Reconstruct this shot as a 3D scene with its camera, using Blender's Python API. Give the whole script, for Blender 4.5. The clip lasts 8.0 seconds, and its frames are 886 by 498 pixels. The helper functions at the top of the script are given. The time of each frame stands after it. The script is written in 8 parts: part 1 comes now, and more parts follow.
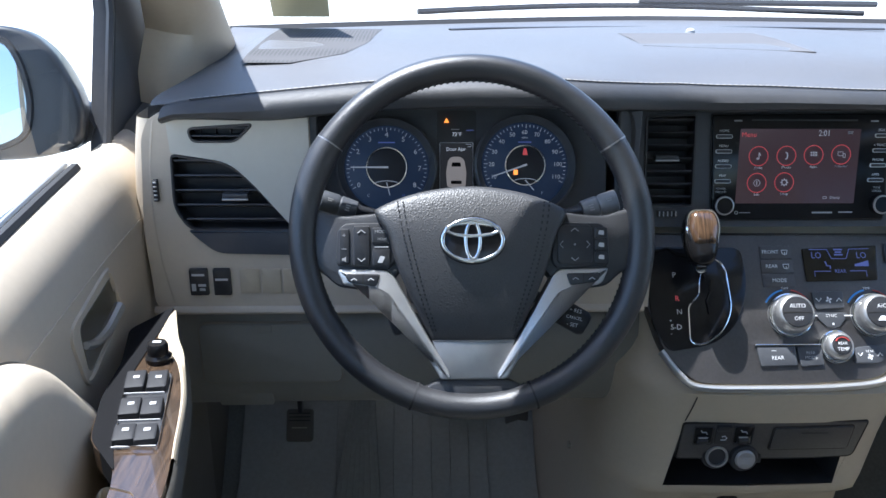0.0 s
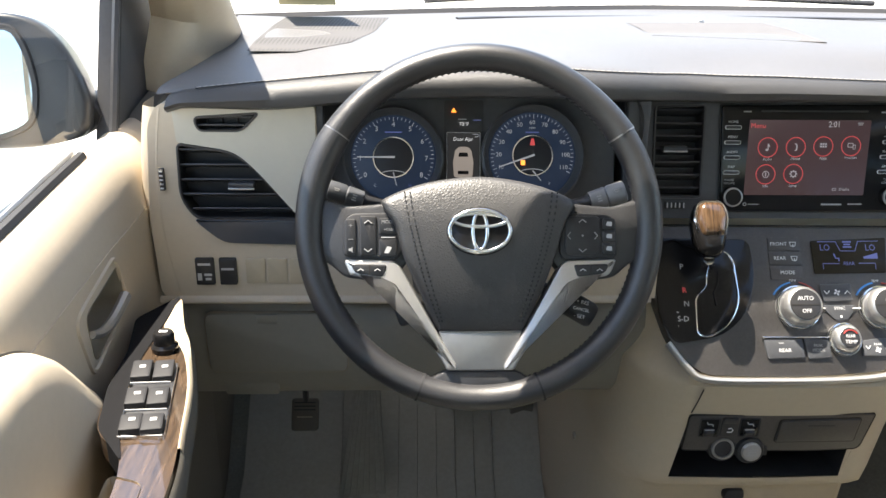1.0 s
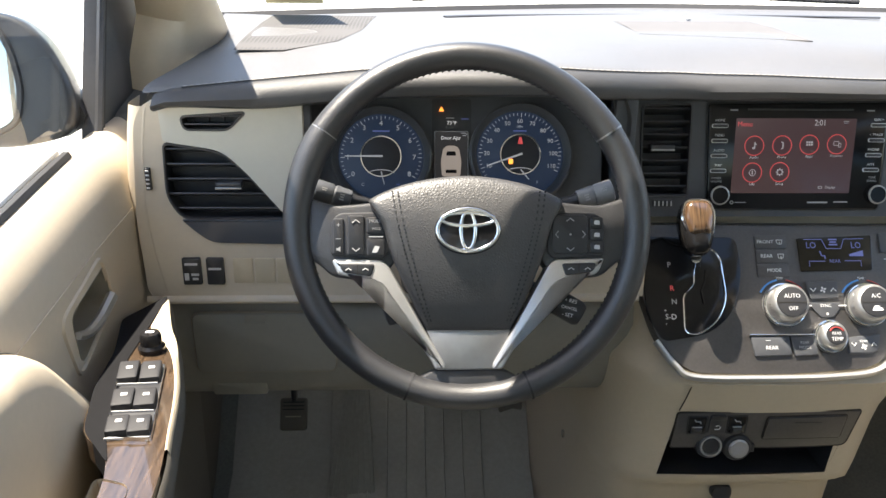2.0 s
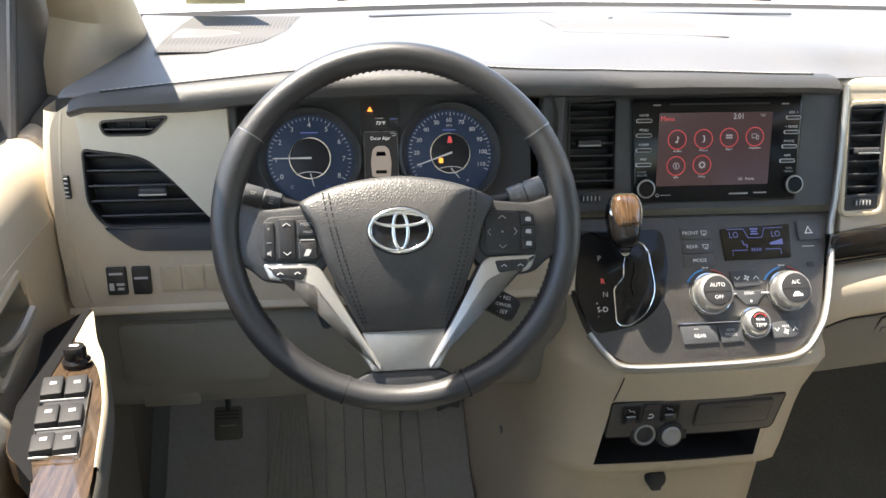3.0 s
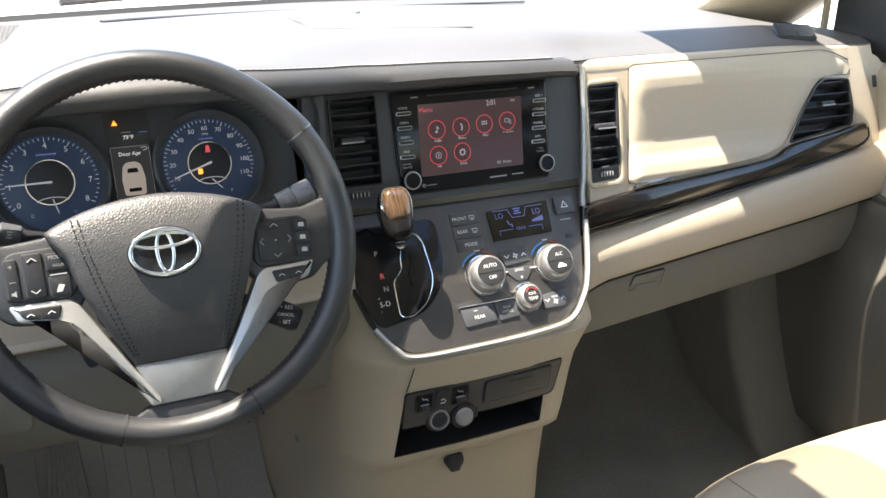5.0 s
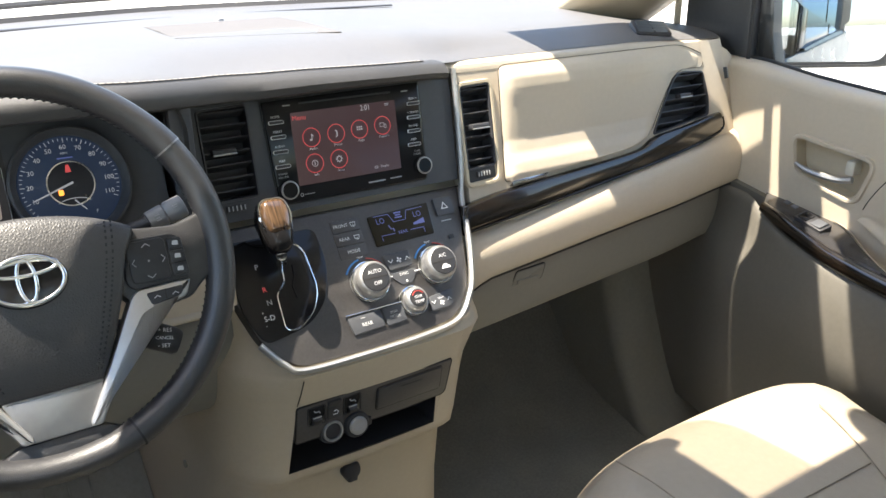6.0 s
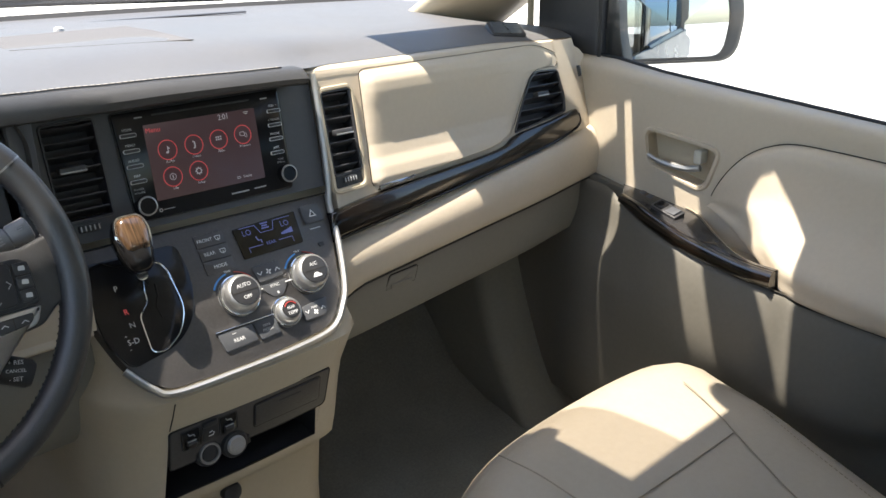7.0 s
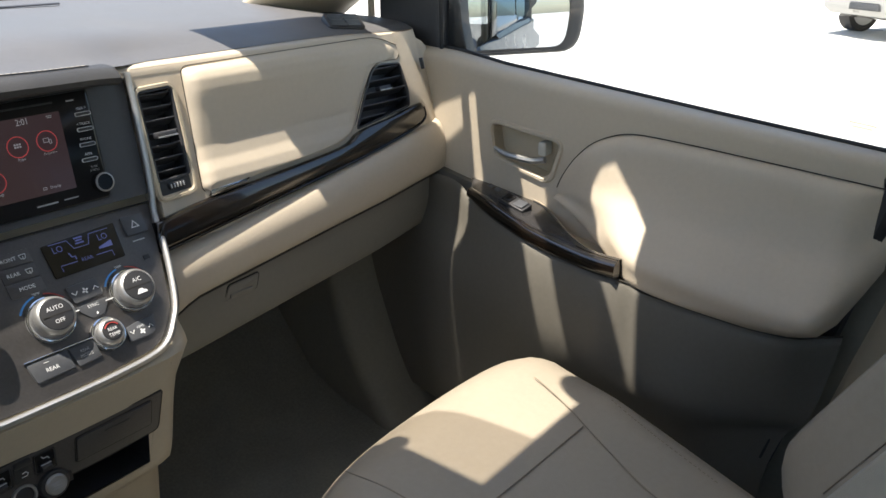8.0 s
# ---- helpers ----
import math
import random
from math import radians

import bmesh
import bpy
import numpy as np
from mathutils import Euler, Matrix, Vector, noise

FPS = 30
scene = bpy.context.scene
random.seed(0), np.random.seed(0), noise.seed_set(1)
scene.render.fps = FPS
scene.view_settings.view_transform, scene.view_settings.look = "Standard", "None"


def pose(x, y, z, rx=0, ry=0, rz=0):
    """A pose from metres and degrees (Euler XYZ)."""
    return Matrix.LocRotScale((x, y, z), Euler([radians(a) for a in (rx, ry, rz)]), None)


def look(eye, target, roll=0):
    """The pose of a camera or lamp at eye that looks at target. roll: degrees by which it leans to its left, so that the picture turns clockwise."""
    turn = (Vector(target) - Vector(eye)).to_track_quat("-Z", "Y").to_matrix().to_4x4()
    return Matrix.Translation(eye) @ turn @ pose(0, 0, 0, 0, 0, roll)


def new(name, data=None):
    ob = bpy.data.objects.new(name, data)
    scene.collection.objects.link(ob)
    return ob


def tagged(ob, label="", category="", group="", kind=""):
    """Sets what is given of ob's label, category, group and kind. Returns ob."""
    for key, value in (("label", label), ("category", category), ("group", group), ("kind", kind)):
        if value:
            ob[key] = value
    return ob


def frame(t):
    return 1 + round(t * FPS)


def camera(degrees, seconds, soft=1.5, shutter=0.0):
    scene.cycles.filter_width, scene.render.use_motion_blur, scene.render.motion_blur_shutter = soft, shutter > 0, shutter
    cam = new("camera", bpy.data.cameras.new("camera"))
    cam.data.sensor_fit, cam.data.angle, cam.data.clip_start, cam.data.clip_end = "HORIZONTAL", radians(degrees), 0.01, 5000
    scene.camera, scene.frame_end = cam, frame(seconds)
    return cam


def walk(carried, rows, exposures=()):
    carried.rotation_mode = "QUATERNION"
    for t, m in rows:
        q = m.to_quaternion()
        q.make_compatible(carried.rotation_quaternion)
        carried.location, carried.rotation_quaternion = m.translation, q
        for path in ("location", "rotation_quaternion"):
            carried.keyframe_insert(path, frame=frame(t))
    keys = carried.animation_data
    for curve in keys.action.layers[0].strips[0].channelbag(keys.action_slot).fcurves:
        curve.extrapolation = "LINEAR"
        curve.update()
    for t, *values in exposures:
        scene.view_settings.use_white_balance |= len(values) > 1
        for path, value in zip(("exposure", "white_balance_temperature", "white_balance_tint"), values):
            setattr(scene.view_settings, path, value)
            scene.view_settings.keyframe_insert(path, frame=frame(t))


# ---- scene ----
cam = camera(56.36, 8.0)
# seconds, eye, yaw, pitch, lean
PATH = [
    (0.0, -0.0623, -0.8013, 0.9987, -2.27, -20.07, 0.59),
    (0.5, -0.0704, -0.7979, 0.9970, -1.97, -20.80, 0.69),
    (1.0, -0.0648, -0.7973, 0.9988, -1.96, -20.82, 0.75),
    (2.5, -0.0640, -0.7950, 0.9997, -4.58, -20.99, 0.92),
    (3.0, -0.0643, -0.7938, 0.9991, -7.79, -20.90, 0.83),
    (3.5, -0.0628, -0.7913, 1.0005, -11.71, -20.97, 0.51),
    (4.0, -0.0628, -0.7865, 1.0021, -15.95, -21.05, 0.43),
    (4.5, -0.0640, -0.7815, 1.0019, -20.22, -21.16, 0.33),
    (6.0, -0.0618, -0.7714, 1.0034, -33.26, -21.04, -0.45),
    (6.5, -0.0591, -0.7703, 1.0006, -37.74, -20.86, -0.58),
    (7.0, -0.0566, -0.7698, 0.9998, -42.61, -20.74, -0.69),
    (7.5, -0.0512, -0.7692, 0.9997, -46.46, -21.20, -0.92),
    (8.0, 0.0093, -0.7670, 0.9994, -51.97, -21.51, -0.01),
]


def held(x, y, z, yaw, pitch, lean):
    yw, p = radians(yaw), radians(pitch)
    ahead = Vector((-math.sin(yw) * math.cos(p), math.cos(yw) * math.cos(p), math.sin(p)))
    eye = Vector((x, y, z))
    return look(eye, eye + ahead, lean)


walk(cam, [(r[0], held(*r[1:])) for r in PATH],
     exposures=[(0.0, 1.55, 5600, 10), (0.5, 2.13, 6200, 10), (0.9, 2.06, 7000, 10), (2.5, 2.09, 7080, 10), (3.5, 2.23, 7180, 10), (4.5, 2.21, 7130, 10), (6.0, 2.06, 7000, 10), (7.0, 1.65, 6880, 10), (8.0, 1.22, 6800, 10)])

# ---- light ----
SUN = Vector((-0.75, 0.26, 2.3)).normalized()
world = bpy.data.worlds.new("sky")
scene.world = world
world.use_nodes = True
wn = world.node_tree
sky = wn.nodes.new("ShaderNodeTexSky")
sky.sky_type = 'NISHITA'
sky.sun_disc = False
sky.sun_elevation = math.asin(SUN.z)
sky.sun_rotation = math.atan2(SUN.x, SUN.y)
wn.links.new(sky.outputs["Color"], wn.nodes["Background"].inputs["Color"])
wn.nodes["Background"].inputs["Strength"].default_value = 0.15
sun_data = bpy.data.lights.new("sun", 'SUN')
sun_data.energy = 4.7
sun_data.angle = radians(0.6)
sun_data.color = (1.0, 0.95, 0.87)
sun = new("sun", sun_data)
sun.matrix_world = look(SUN * 30, (0, 0, 0))


# ---- materials ----
def material(name, colour, rough=0.5, metal=0.0, bump=0.0, bscale=400.0, mottle=0.08, mscale=6.0, spec=0.5,
             emit=None, power=0.0, coat=0.0, cells=False, sheen=0.0):
    m = bpy.data.materials.new(name)
    m.use_nodes = True
    nt = m.node_tree
    b = nt.nodes["Principled BSDF"]
    b.inputs["Roughness"].default_value = rough
    b.inputs["Metallic"].default_value = metal
    b.inputs["Specular IOR Level"].default_value = spec
    b.inputs["Coat Weight"].default_value = coat
    b.inputs["Coat Roughness"].default_value = 0.06
    b.inputs["Sheen Weight"].default_value = sheen
    b.inputs["Base Color"].default_value = (*colour, 1)
    tc = nt.nodes.new("ShaderNodeTexCoord")
    if mottle:
        n1 = nt.nodes.new("ShaderNodeTexNoise")
        n1.inputs["Scale"].default_value = mscale
        n1.inputs["Detail"].default_value = 6
        n2 = nt.nodes.new("ShaderNodeTexNoise")
        n2.inputs["Scale"].default_value = mscale * 22
        n2.inputs["Detail"].default_value = 3
        nt.links.new(tc.outputs["Object"], n1.inputs["Vector"])
        nt.links.new(tc.outputs["Object"], n2.inputs["Vector"])
        add = nt.nodes.new("ShaderNodeMath")
        add.operation = 'ADD'
        nt.links.new(n1.outputs["Fac"], add.inputs[0])
        nt.links.new(n2.outputs["Fac"], add.inputs[1])
        rmp = nt.nodes.new("ShaderNodeMapRange")
        rmp.inputs["From Min"].default_value = 0.6
        rmp.inputs["From Max"].default_value = 1.4
        rmp.inputs["To Min"].default_value = 1 - mottle
        rmp.inputs["To Max"].default_value = 1 + mottle
        nt.links.new(add.outputs[0], rmp.inputs["Value"])
        mul = nt.nodes.new("ShaderNodeVectorMath")
        mul.operation = 'SCALE'
        mul.inputs[0].default_value = colour
        nt.links.new(rmp.outputs[0], mul.inputs["Scale"])
        nt.links.new(mul.outputs[0], b.inputs["Base Color"])
        rr_ = nt.nodes.new("ShaderNodeMapRange")
        rr_.inputs["To Min"].default_value = max(0.02, rough - 0.1)
        rr_.inputs["To Max"].default_value = min(1, rough + 0.1)
        nt.links.new(n1.outputs["Fac"], rr_.inputs["Value"])
        nt.links.new(rr_.outputs[0], b.inputs["Roughness"])
    if bump:
        if cells:
            t = nt.nodes.new("ShaderNodeTexVoronoi")
            t.feature = 'DISTANCE_TO_EDGE'
            out = t.outputs["Distance"]
        else:
            t = nt.nodes.new("ShaderNodeTexNoise")
            t.inputs["Detail"].default_value = 2
            out = t.outputs["Fac"]
        t.inputs["Scale"].default_value = bscale
        nt.links.new(tc.outputs["Object"], t.inputs["Vector"])
        bp = nt.nodes.new("ShaderNodeBump")
        bp.inputs["Strength"].default_value = bump
        bp.inputs["Distance"].default_value = 0.0006
        nt.links.new(out, bp.inputs["Height"])
        nt.links.new(bp.outputs[0], b.inputs["Normal"])
    if emit:
        b.inputs["Emission Color"].default_value = (*emit, 1)
        b.inputs["Emission Strength"].default_value = power
    return m


def wood_material(name, stretch, dark, light, coat=1.0):
    m = bpy.data.materials.new(name)
    m.use_nodes = True
    nt = m.node_tree
    b = nt.nodes["Principled BSDF"]
    b.inputs["Roughness"].default_value = 0.16
    b.inputs["Coat Weight"].default_value = coat
    b.inputs["Coat Roughness"].default_value = 0.04
    tc = nt.nodes.new("ShaderNodeTexCoord")
    mp = nt.nodes.new("ShaderNodeMapping")
    mp.inputs["Scale"].default_value = stretch
    w = nt.nodes.new("ShaderNodeTexNoise")
    w.inputs["Scale"].default_value = 3.0
    w.inputs["Detail"].default_value = 7
    w.inputs["Distortion"].default_value = 1.2
    nt.links.new(tc.outputs["Object"], mp.inputs["Vector"])
    nt.links.new(mp.outputs[0], w.inputs["Vector"])
    cr_ = nt.nodes.new("ShaderNodeValToRGB")
    cr_.color_ramp.elements[0].position = 0.32
    cr_.color_ramp.elements[0].color = (*dark, 1)
    cr_.color_ramp.elements[1].position = 0.68
    cr_.color_ramp.elements[1].color = (*light, 1)
    nt.links.new(w.outputs["Fac"], cr_.inputs[0])
    nt.links.new(cr_.outputs[0], b.inputs["Base Color"])
    return m


def glass_material(name, tint, gloss=0.04, gloss_tint=(1, 1, 1)):
    m = bpy.data.materials.new(name)
    m.use_nodes = True
    nt = m.node_tree
    nt.nodes.remove(nt.nodes["Principled BSDF"])
    tr = nt.nodes.new("ShaderNodeBsdfTransparent")
    tr.inputs["Color"].default_value = (*tint, 1)
    gl = nt.nodes.new("ShaderNodeBsdfGlossy")
    gl.inputs["Roughness"].default_value = 0.02
    gl.inputs["Color"].default_value = (*gloss_tint, 1)
    mx = nt.nodes.new("ShaderNodeMixShader")
    if gloss > 0:
        # reflection grows towards a grazing view
        lw = nt.nodes.new("ShaderNodeLayerWeight")
        lw.inputs["Blend"].default_value = 0.5
        pw = nt.nodes.new("ShaderNodeMath")
        pw.operation = 'POWER'
        pw.inputs[1].default_value = 5.0
        nt.links.new(lw.outputs["Facing"], pw.inputs[0])
        sc_ = nt.nodes.new("ShaderNodeMath")
        sc_.operation = 'MULTIPLY_ADD'
        sc_.inputs[1].default_value = 1 - gloss
        sc_.inputs[2].default_value = gloss
        nt.links.new(pw.outputs[0], sc_.inputs[0])
        nt.links.new(sc_.outputs[0], mx.inputs["Fac"])
    else:
        mx.inputs["Fac"].default_value = 0.0
    nt.links.new(tr.outputs[0], mx.inputs[1])
    nt.links.new(gl.outputs[0], mx.inputs[2])
    nt.links.new(mx.outputs[0], nt.nodes["Material Output"].inputs["Surface"])
    return m


def grille_material(name, dark, light):
    m = material(name, light, 0.85, mottle=0, spec=0.25)
    nt = m.node_tree
    b = nt.nodes["Principled BSDF"]
    tc = nt.nodes.new("ShaderNodeTexCoord")
    v = nt.nodes.new("ShaderNodeTexVoronoi")
    v.inputs["Scale"].default_value = 190
    v.inputs["Randomness"].default_value = 0.0
    nt.links.new(tc.outputs["Object"], v.inputs["Vector"])
    st = nt.nodes.new("ShaderNodeMapRange")
    st.inputs["From Min"].default_value = 0.25
    st.inputs["From Max"].default_value = 0.4
    nt.links.new(v.outputs["Distance"], st.inputs["Value"])
    mx = nt.nodes.new("ShaderNodeMix")
    mx.data_type = 'RGBA'
    mx.inputs[6].default_value = (*dark, 1)
    mx.inputs[7].default_value = (*light, 1)
    nt.links.new(st.outputs[0], mx.inputs[0])
    nt.links.new(mx.outputs[2], b.inputs["Base Color"])
    return m


BEIGE = material("beige_soft_vinyl", (0.52, 0.444, 0.345), 0.55, bump=0.35, bscale=900, mottle=0.04, cells=True)
BEIGE_HARD = material("beige_hard_plastic", (0.48, 0.405, 0.295), 0.5, bump=0.25, bscale=1100, mottle=0.04)
GREIGE = material("pale_grey_beige_panel", (0.54, 0.515, 0.445), 0.5, bump=0.2, bscale=900, mottle=0.03)
TAUPE = material("taupe_lower_plastic", (0.31, 0.28, 0.225), 0.6, bump=0.3, bscale=900, mottle=0.06)
DASH = material("charcoal_dash_skin", (0.108, 0.106, 0.108), 0.5, bump=0.5, bscale=850, mottle=0.07, cells=True, spec=0.6)
BROW = material("stitched_charcoal_leather", (0.044, 0.043, 0.043), 0.5, bump=0.6, bscale=800, mottle=0.1, cells=True)
LEATHER = material("black_wheel_leather", (0.024, 0.024, 0.026), 0.40, bump=0.5, bscale=620, mottle=0.2, mscale=12, cells=True, spec=0.8)
HUB = material("grained_hub_leather", (0.036, 0.035, 0.035), 0.5, bump=0.95, bscale=350, mottle=0.12, cells=True, spec=0.8)
STACK = material("dark_grey_satin_plastic", (0.066, 0.069, 0.076), 0.42, bump=0.25, bscale=1200, mottle=0.1)
STACK_LOW = material("dark_brown_grey_metallic", (0.062, 0.057, 0.055), 0.42, metal=0.35, bump=0.5, bscale=1500, mottle=0.22, mscale=14, spec=1.0)
BLACK = material("black_plastic", (0.026, 0.026, 0.028), 0.45, bump=0.2, bscale=900, mottle=0.15)
GLOSS = material("gloss_black", (0.014, 0.0135, 0.014), 0.12, mottle=0.0, spec=0.3)
SLATM = material("vent_slat_plastic", (0.042, 0.042, 0.046), 0.4, mottle=0.1)
SHELF = material("slate_blue_grey_plastic", (0.07, 0.078, 0.095), 0.4, bump=0.2, bscale=900, mottle=0.05)
SILVER = material("satin_silver_paint", (0.46, 0.455, 0.445), 0.36, metal=0.75, mottle=0.05, bump=0.1, bscale=2000)
SPOKE = material("satin_grey_spoke_metal", (0.58, 0.575, 0.57), 0.34, metal=0.75, mottle=0.05, bump=0.1, bscale=2000)
CHROME = material("chrome", (0.80, 0.82, 0.85), 0.12, metal=1.0, mottle=0.02)
BRUSHED = material("dull_spoke_metal", (0.33, 0.325, 0.32), 0.36, metal=0.65, mottle=0.08)
WOOD = wood_material("dark_gloss_wood", (6, 14, 70), (0.003, 0.0027, 0.0024), (0.012, 0.0075, 0.005), 0.6)
WOOD_DECK = wood_material("brown_gloss_wood", (70, 5, 30), (0.028, 0.019, 0.013), (0.085, 0.055, 0.034))
DECK = material("dark_gloss_deck", (0.03, 0.029, 0.03), 0.24, mottle=0.1)
WOOD_KNOB = wood_material("light_gloss_wood", (90, 8, 8), (0.035, 0.02, 0.011), (0.13, 0.075, 0.04))
SWITCH = material("switch_plastic", (0.024, 0.024, 0.026), 0.6, spec=0.25, bump=0.2, bscale=900, mottle=0.1)
TAUPE_DARK = material("dark_taupe_plastic", (0.106, 0.097, 0.080), 0.65, bump=0.3, bscale=900, mottle=0.08)
# Taupe set darker, standing in for shade low on the dash.
TAUPE_LOW = material("taupe_glove_box", (0.195, 0.182, 0.154), 0.6, bump=0.3, bscale=900, mottle=0.05)
CARPET = material("dark_carpet", (0.160, 0.160, 0.136), 0.95, bump=1.0, bscale=700, mottle=0.25, mscale=9, sheen=0.2)
KICK = material("dark_kick_panel", (0.17, 0.164, 0.135), 0.7, bump=0.3, bscale=800, mottle=0.1)
# Paler than the carpet, standing in for haze over the driver's footwell.
MAT = material("grey_rubber_mat", (0.28, 0.272, 0.235), 0.8, bump=0.5, bscale=500, mottle=0.12)
JOINT = material("weathered_joint", (0.42, 0.40, 0.36), 0.9, mottle=0.1)
MATT_BLACK = material("matt_black_shaded_border", (0.008, 0.008, 0.009), 0.8, mottle=0.1, spec=0.1)
SUNLIT_STALK = material("sunlit_stalk_grey", (0.20, 0.20, 0.205), 0.4, mottle=0.05)
RUBBER = material("black_rubber_seal", (0.015, 0.015, 0.016), 0.6, mottle=0.1)
PILLAR = material("black_pillar_trim", (0.042, 0.043, 0.047), 0.5, bump=0.3, bscale=700, mottle=0.12)
SEAT = material("beige_leather", (0.34, 0.292, 0.226), 0.5, bump=0.5, bscale=520, mottle=0.05, cells=True)
HEADLINER = material("grey_beige_headliner", (0.58, 0.55, 0.48), 0.9, bump=0.5, bscale=900, mottle=0.04)
MIRROR = material("mirror_glass", (0.52, 0.56, 0.60), 0.01, metal=1.0, mottle=0.0)
HOUSING = material("dark_mirror_housing", (0.03, 0.033, 0.038), 0.35, mottle=0.08)
PAINT = material("dark_blue_car_paint", (0.02, 0.035, 0.06), 0.3, mottle=0.03, coat=0.15, spec=0.3)
CAR_SILVER = material("silver_car_paint", (0.33, 0.325, 0.31), 0.3, metal=0.4, mottle=0.03, coat=1.0)
CONCRETE = material("pale_sunlit_concrete", (0.62, 0.60, 0.55), 0.85, bump=0.5, bscale=40, mottle=0.07, mscale=0.35)
SCREEN = material("screen_backlight", (0.01, 0.01, 0.01), 0.12, mottle=0, emit=(0.0130, 0.0080, 0.0090), power=1.0)
SCREEN_DARK = material("dark_display", (0.008, 0.008, 0.009), 0.25, mottle=0, spec=0.2)
LCD = material("climate_display", (0.026, 0.022, 0.015), 0.2, mottle=0, spec=0.3)
DIAL = material("blue_dial", (0.016, 0.024, 0.042), 0.5, mottle=0.1, emit=(0.014, 0.027, 0.060), power=0.14)
DIAL_CORE = material("dark_dial_centre", (0.012, 0.013, 0.018), 0.4, mottle=0.1)
WHITE = material("white_print", (0.75, 0.75, 0.75), 0.5, mottle=0)
PRINT = material("worn_key_print", (0.30, 0.30, 0.30), 0.5, mottle=0)
GREYPRINT = material("pale_grey_print", (0.45, 0.45, 0.45), 0.5, mottle=0)
LIT = material("white_backlit_print", (0.22, 0.225, 0.24), 0.5, mottle=0, emit=(0.75, 0.78, 0.85), power=0.075)
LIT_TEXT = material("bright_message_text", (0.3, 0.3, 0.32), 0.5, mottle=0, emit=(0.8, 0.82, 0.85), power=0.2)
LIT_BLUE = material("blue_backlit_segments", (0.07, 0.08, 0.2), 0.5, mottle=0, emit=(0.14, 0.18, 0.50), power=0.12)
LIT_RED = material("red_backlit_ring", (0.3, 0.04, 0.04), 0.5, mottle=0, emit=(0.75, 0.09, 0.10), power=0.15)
LIT_ORANGE = material("orange_warning_light", (0.5, 0.2, 0.05), 0.5, mottle=0, emit=(1.0, 0.28, 0.04), power=0.6)
ICON_DARK = material("icon_disc", (0.01, 0.01, 0.01), 0.3, mottle=0, emit=(0.011, 0.005, 0.006), power=1.0)
RED = material("red_print", (0.5, 0.06, 0.05), 0.5, mottle=0)
BLUE = material("blue_print", (0.05, 0.25, 0.6), 0.5, mottle=0)
STITCH = material("pale_thread", (0.5, 0.47, 0.42), 0.7, mottle=0)
STITCH_DARK = material("dark_thread", (0.02, 0.02, 0.022), 0.7, mottle=0)
HUB_THREAD = material("grey_thread", (0.085, 0.085, 0.09), 0.5, mottle=0)
SEAT_SEAM = material("brown_seam_thread", (0.24, 0.2, 0.148), 0.8, mottle=0)
SEAMLINE = material("dark_seam_gap", (0.03, 0.027, 0.022), 0.9, mottle=0)
FAINT = glass_material("faint_pink_print", (0.86, 0.66, 0.6), 0.0)
GLASS = glass_material("window_glass", (0.93, 0.95, 0.94))
REAR_TINT = glass_material("tinted_rear_glass", (0.84, 0.86, 0.87), 0.05)
# Blue gloss tint puts a sky-blue reflection into the glass colour.
PRIVACY = glass_material("privacy_glass", (0.06, 0.09, 0.13), 0.4, (0.36, 0.50, 0.66))
GRILLE = grille_material("perforated_plastic", (0.045, 0.044, 0.045), (0.095, 0.092, 0.092))
GRILLE_FINE = grille_material("finely_perforated_skin", (0.085, 0.083, 0.085), (0.125, 0.122, 0.124))
HALF_CLEAR = glass_material("half_clear_patch", (0.5, 0.48, 0.45), 0.0)
PAPER = material("pale_yellow_paper", (0.6, 0.58, 0.38), 0.8, mottle=0.05)


# ---- mesh tools ----
AT = {}


def thing(name, label, category, loc=(0, 0, 0), group="", kind=""):
    ob = new(name)
    ob.location = loc
    ob.empty_display_size = 0.05
    AT[ob.name] = Matrix.Translation(loc)
    return tagged(ob, label, category, group, kind)


def link(name, me, mat, parent=None, label="", kind="", m=None):
    ob = new(name, me)
    if mat is not None and not me.materials:
        me.materials.append(mat)
    AT[ob.name] = m.copy() if m is not None else Matrix()
    if parent is not None:
        ob.parent = parent
        ob.matrix_parent_inverse = AT[parent.name].inverted()
    if m is not None:
        ob.matrix_basis = m
    if label:
        ob["label"] = label
    if kind:
        ob["kind"] = kind
    return ob


def mesh_of(bm, name, angle=38):
    bmesh.ops.recalc_face_normals(bm, faces=bm.faces)
    me = bpy.data.meshes.new(name)
    for f in bm.faces:
        f.smooth = True
    bm.to_mesh(me)
    bm.free()
    me.set_sharp_from_angle(angle=radians(angle))
    return me


def part(name, bm, mat, parent=None, label="", kind="", angle=38):
    return link(name, mesh_of(bm, name, angle), mat, parent, label, kind)


def F(o, tilt=0.0, yaw=0.0):
    """A frame on a surface that faces the driver: x right, y up along it, z out of it."""
    a, b = radians(tilt), radians(yaw)
    u = Vector((math.cos(b), math.sin(b), 0))
    n0 = Vector((math.sin(b), -math.cos(b), 0))
    up = Vector((0, 0, 1))
    v = up * math.cos(a) - n0 * math.sin(a)
    n = n0 * math.cos(a) + up * math.sin(a)
    return Matrix(((u.x, v.x, n.x, o[0]), (u.y, v.y, n.y, o[1]), (u.z, v.z, n.z, o[2]), (0, 0, 0, 1)))


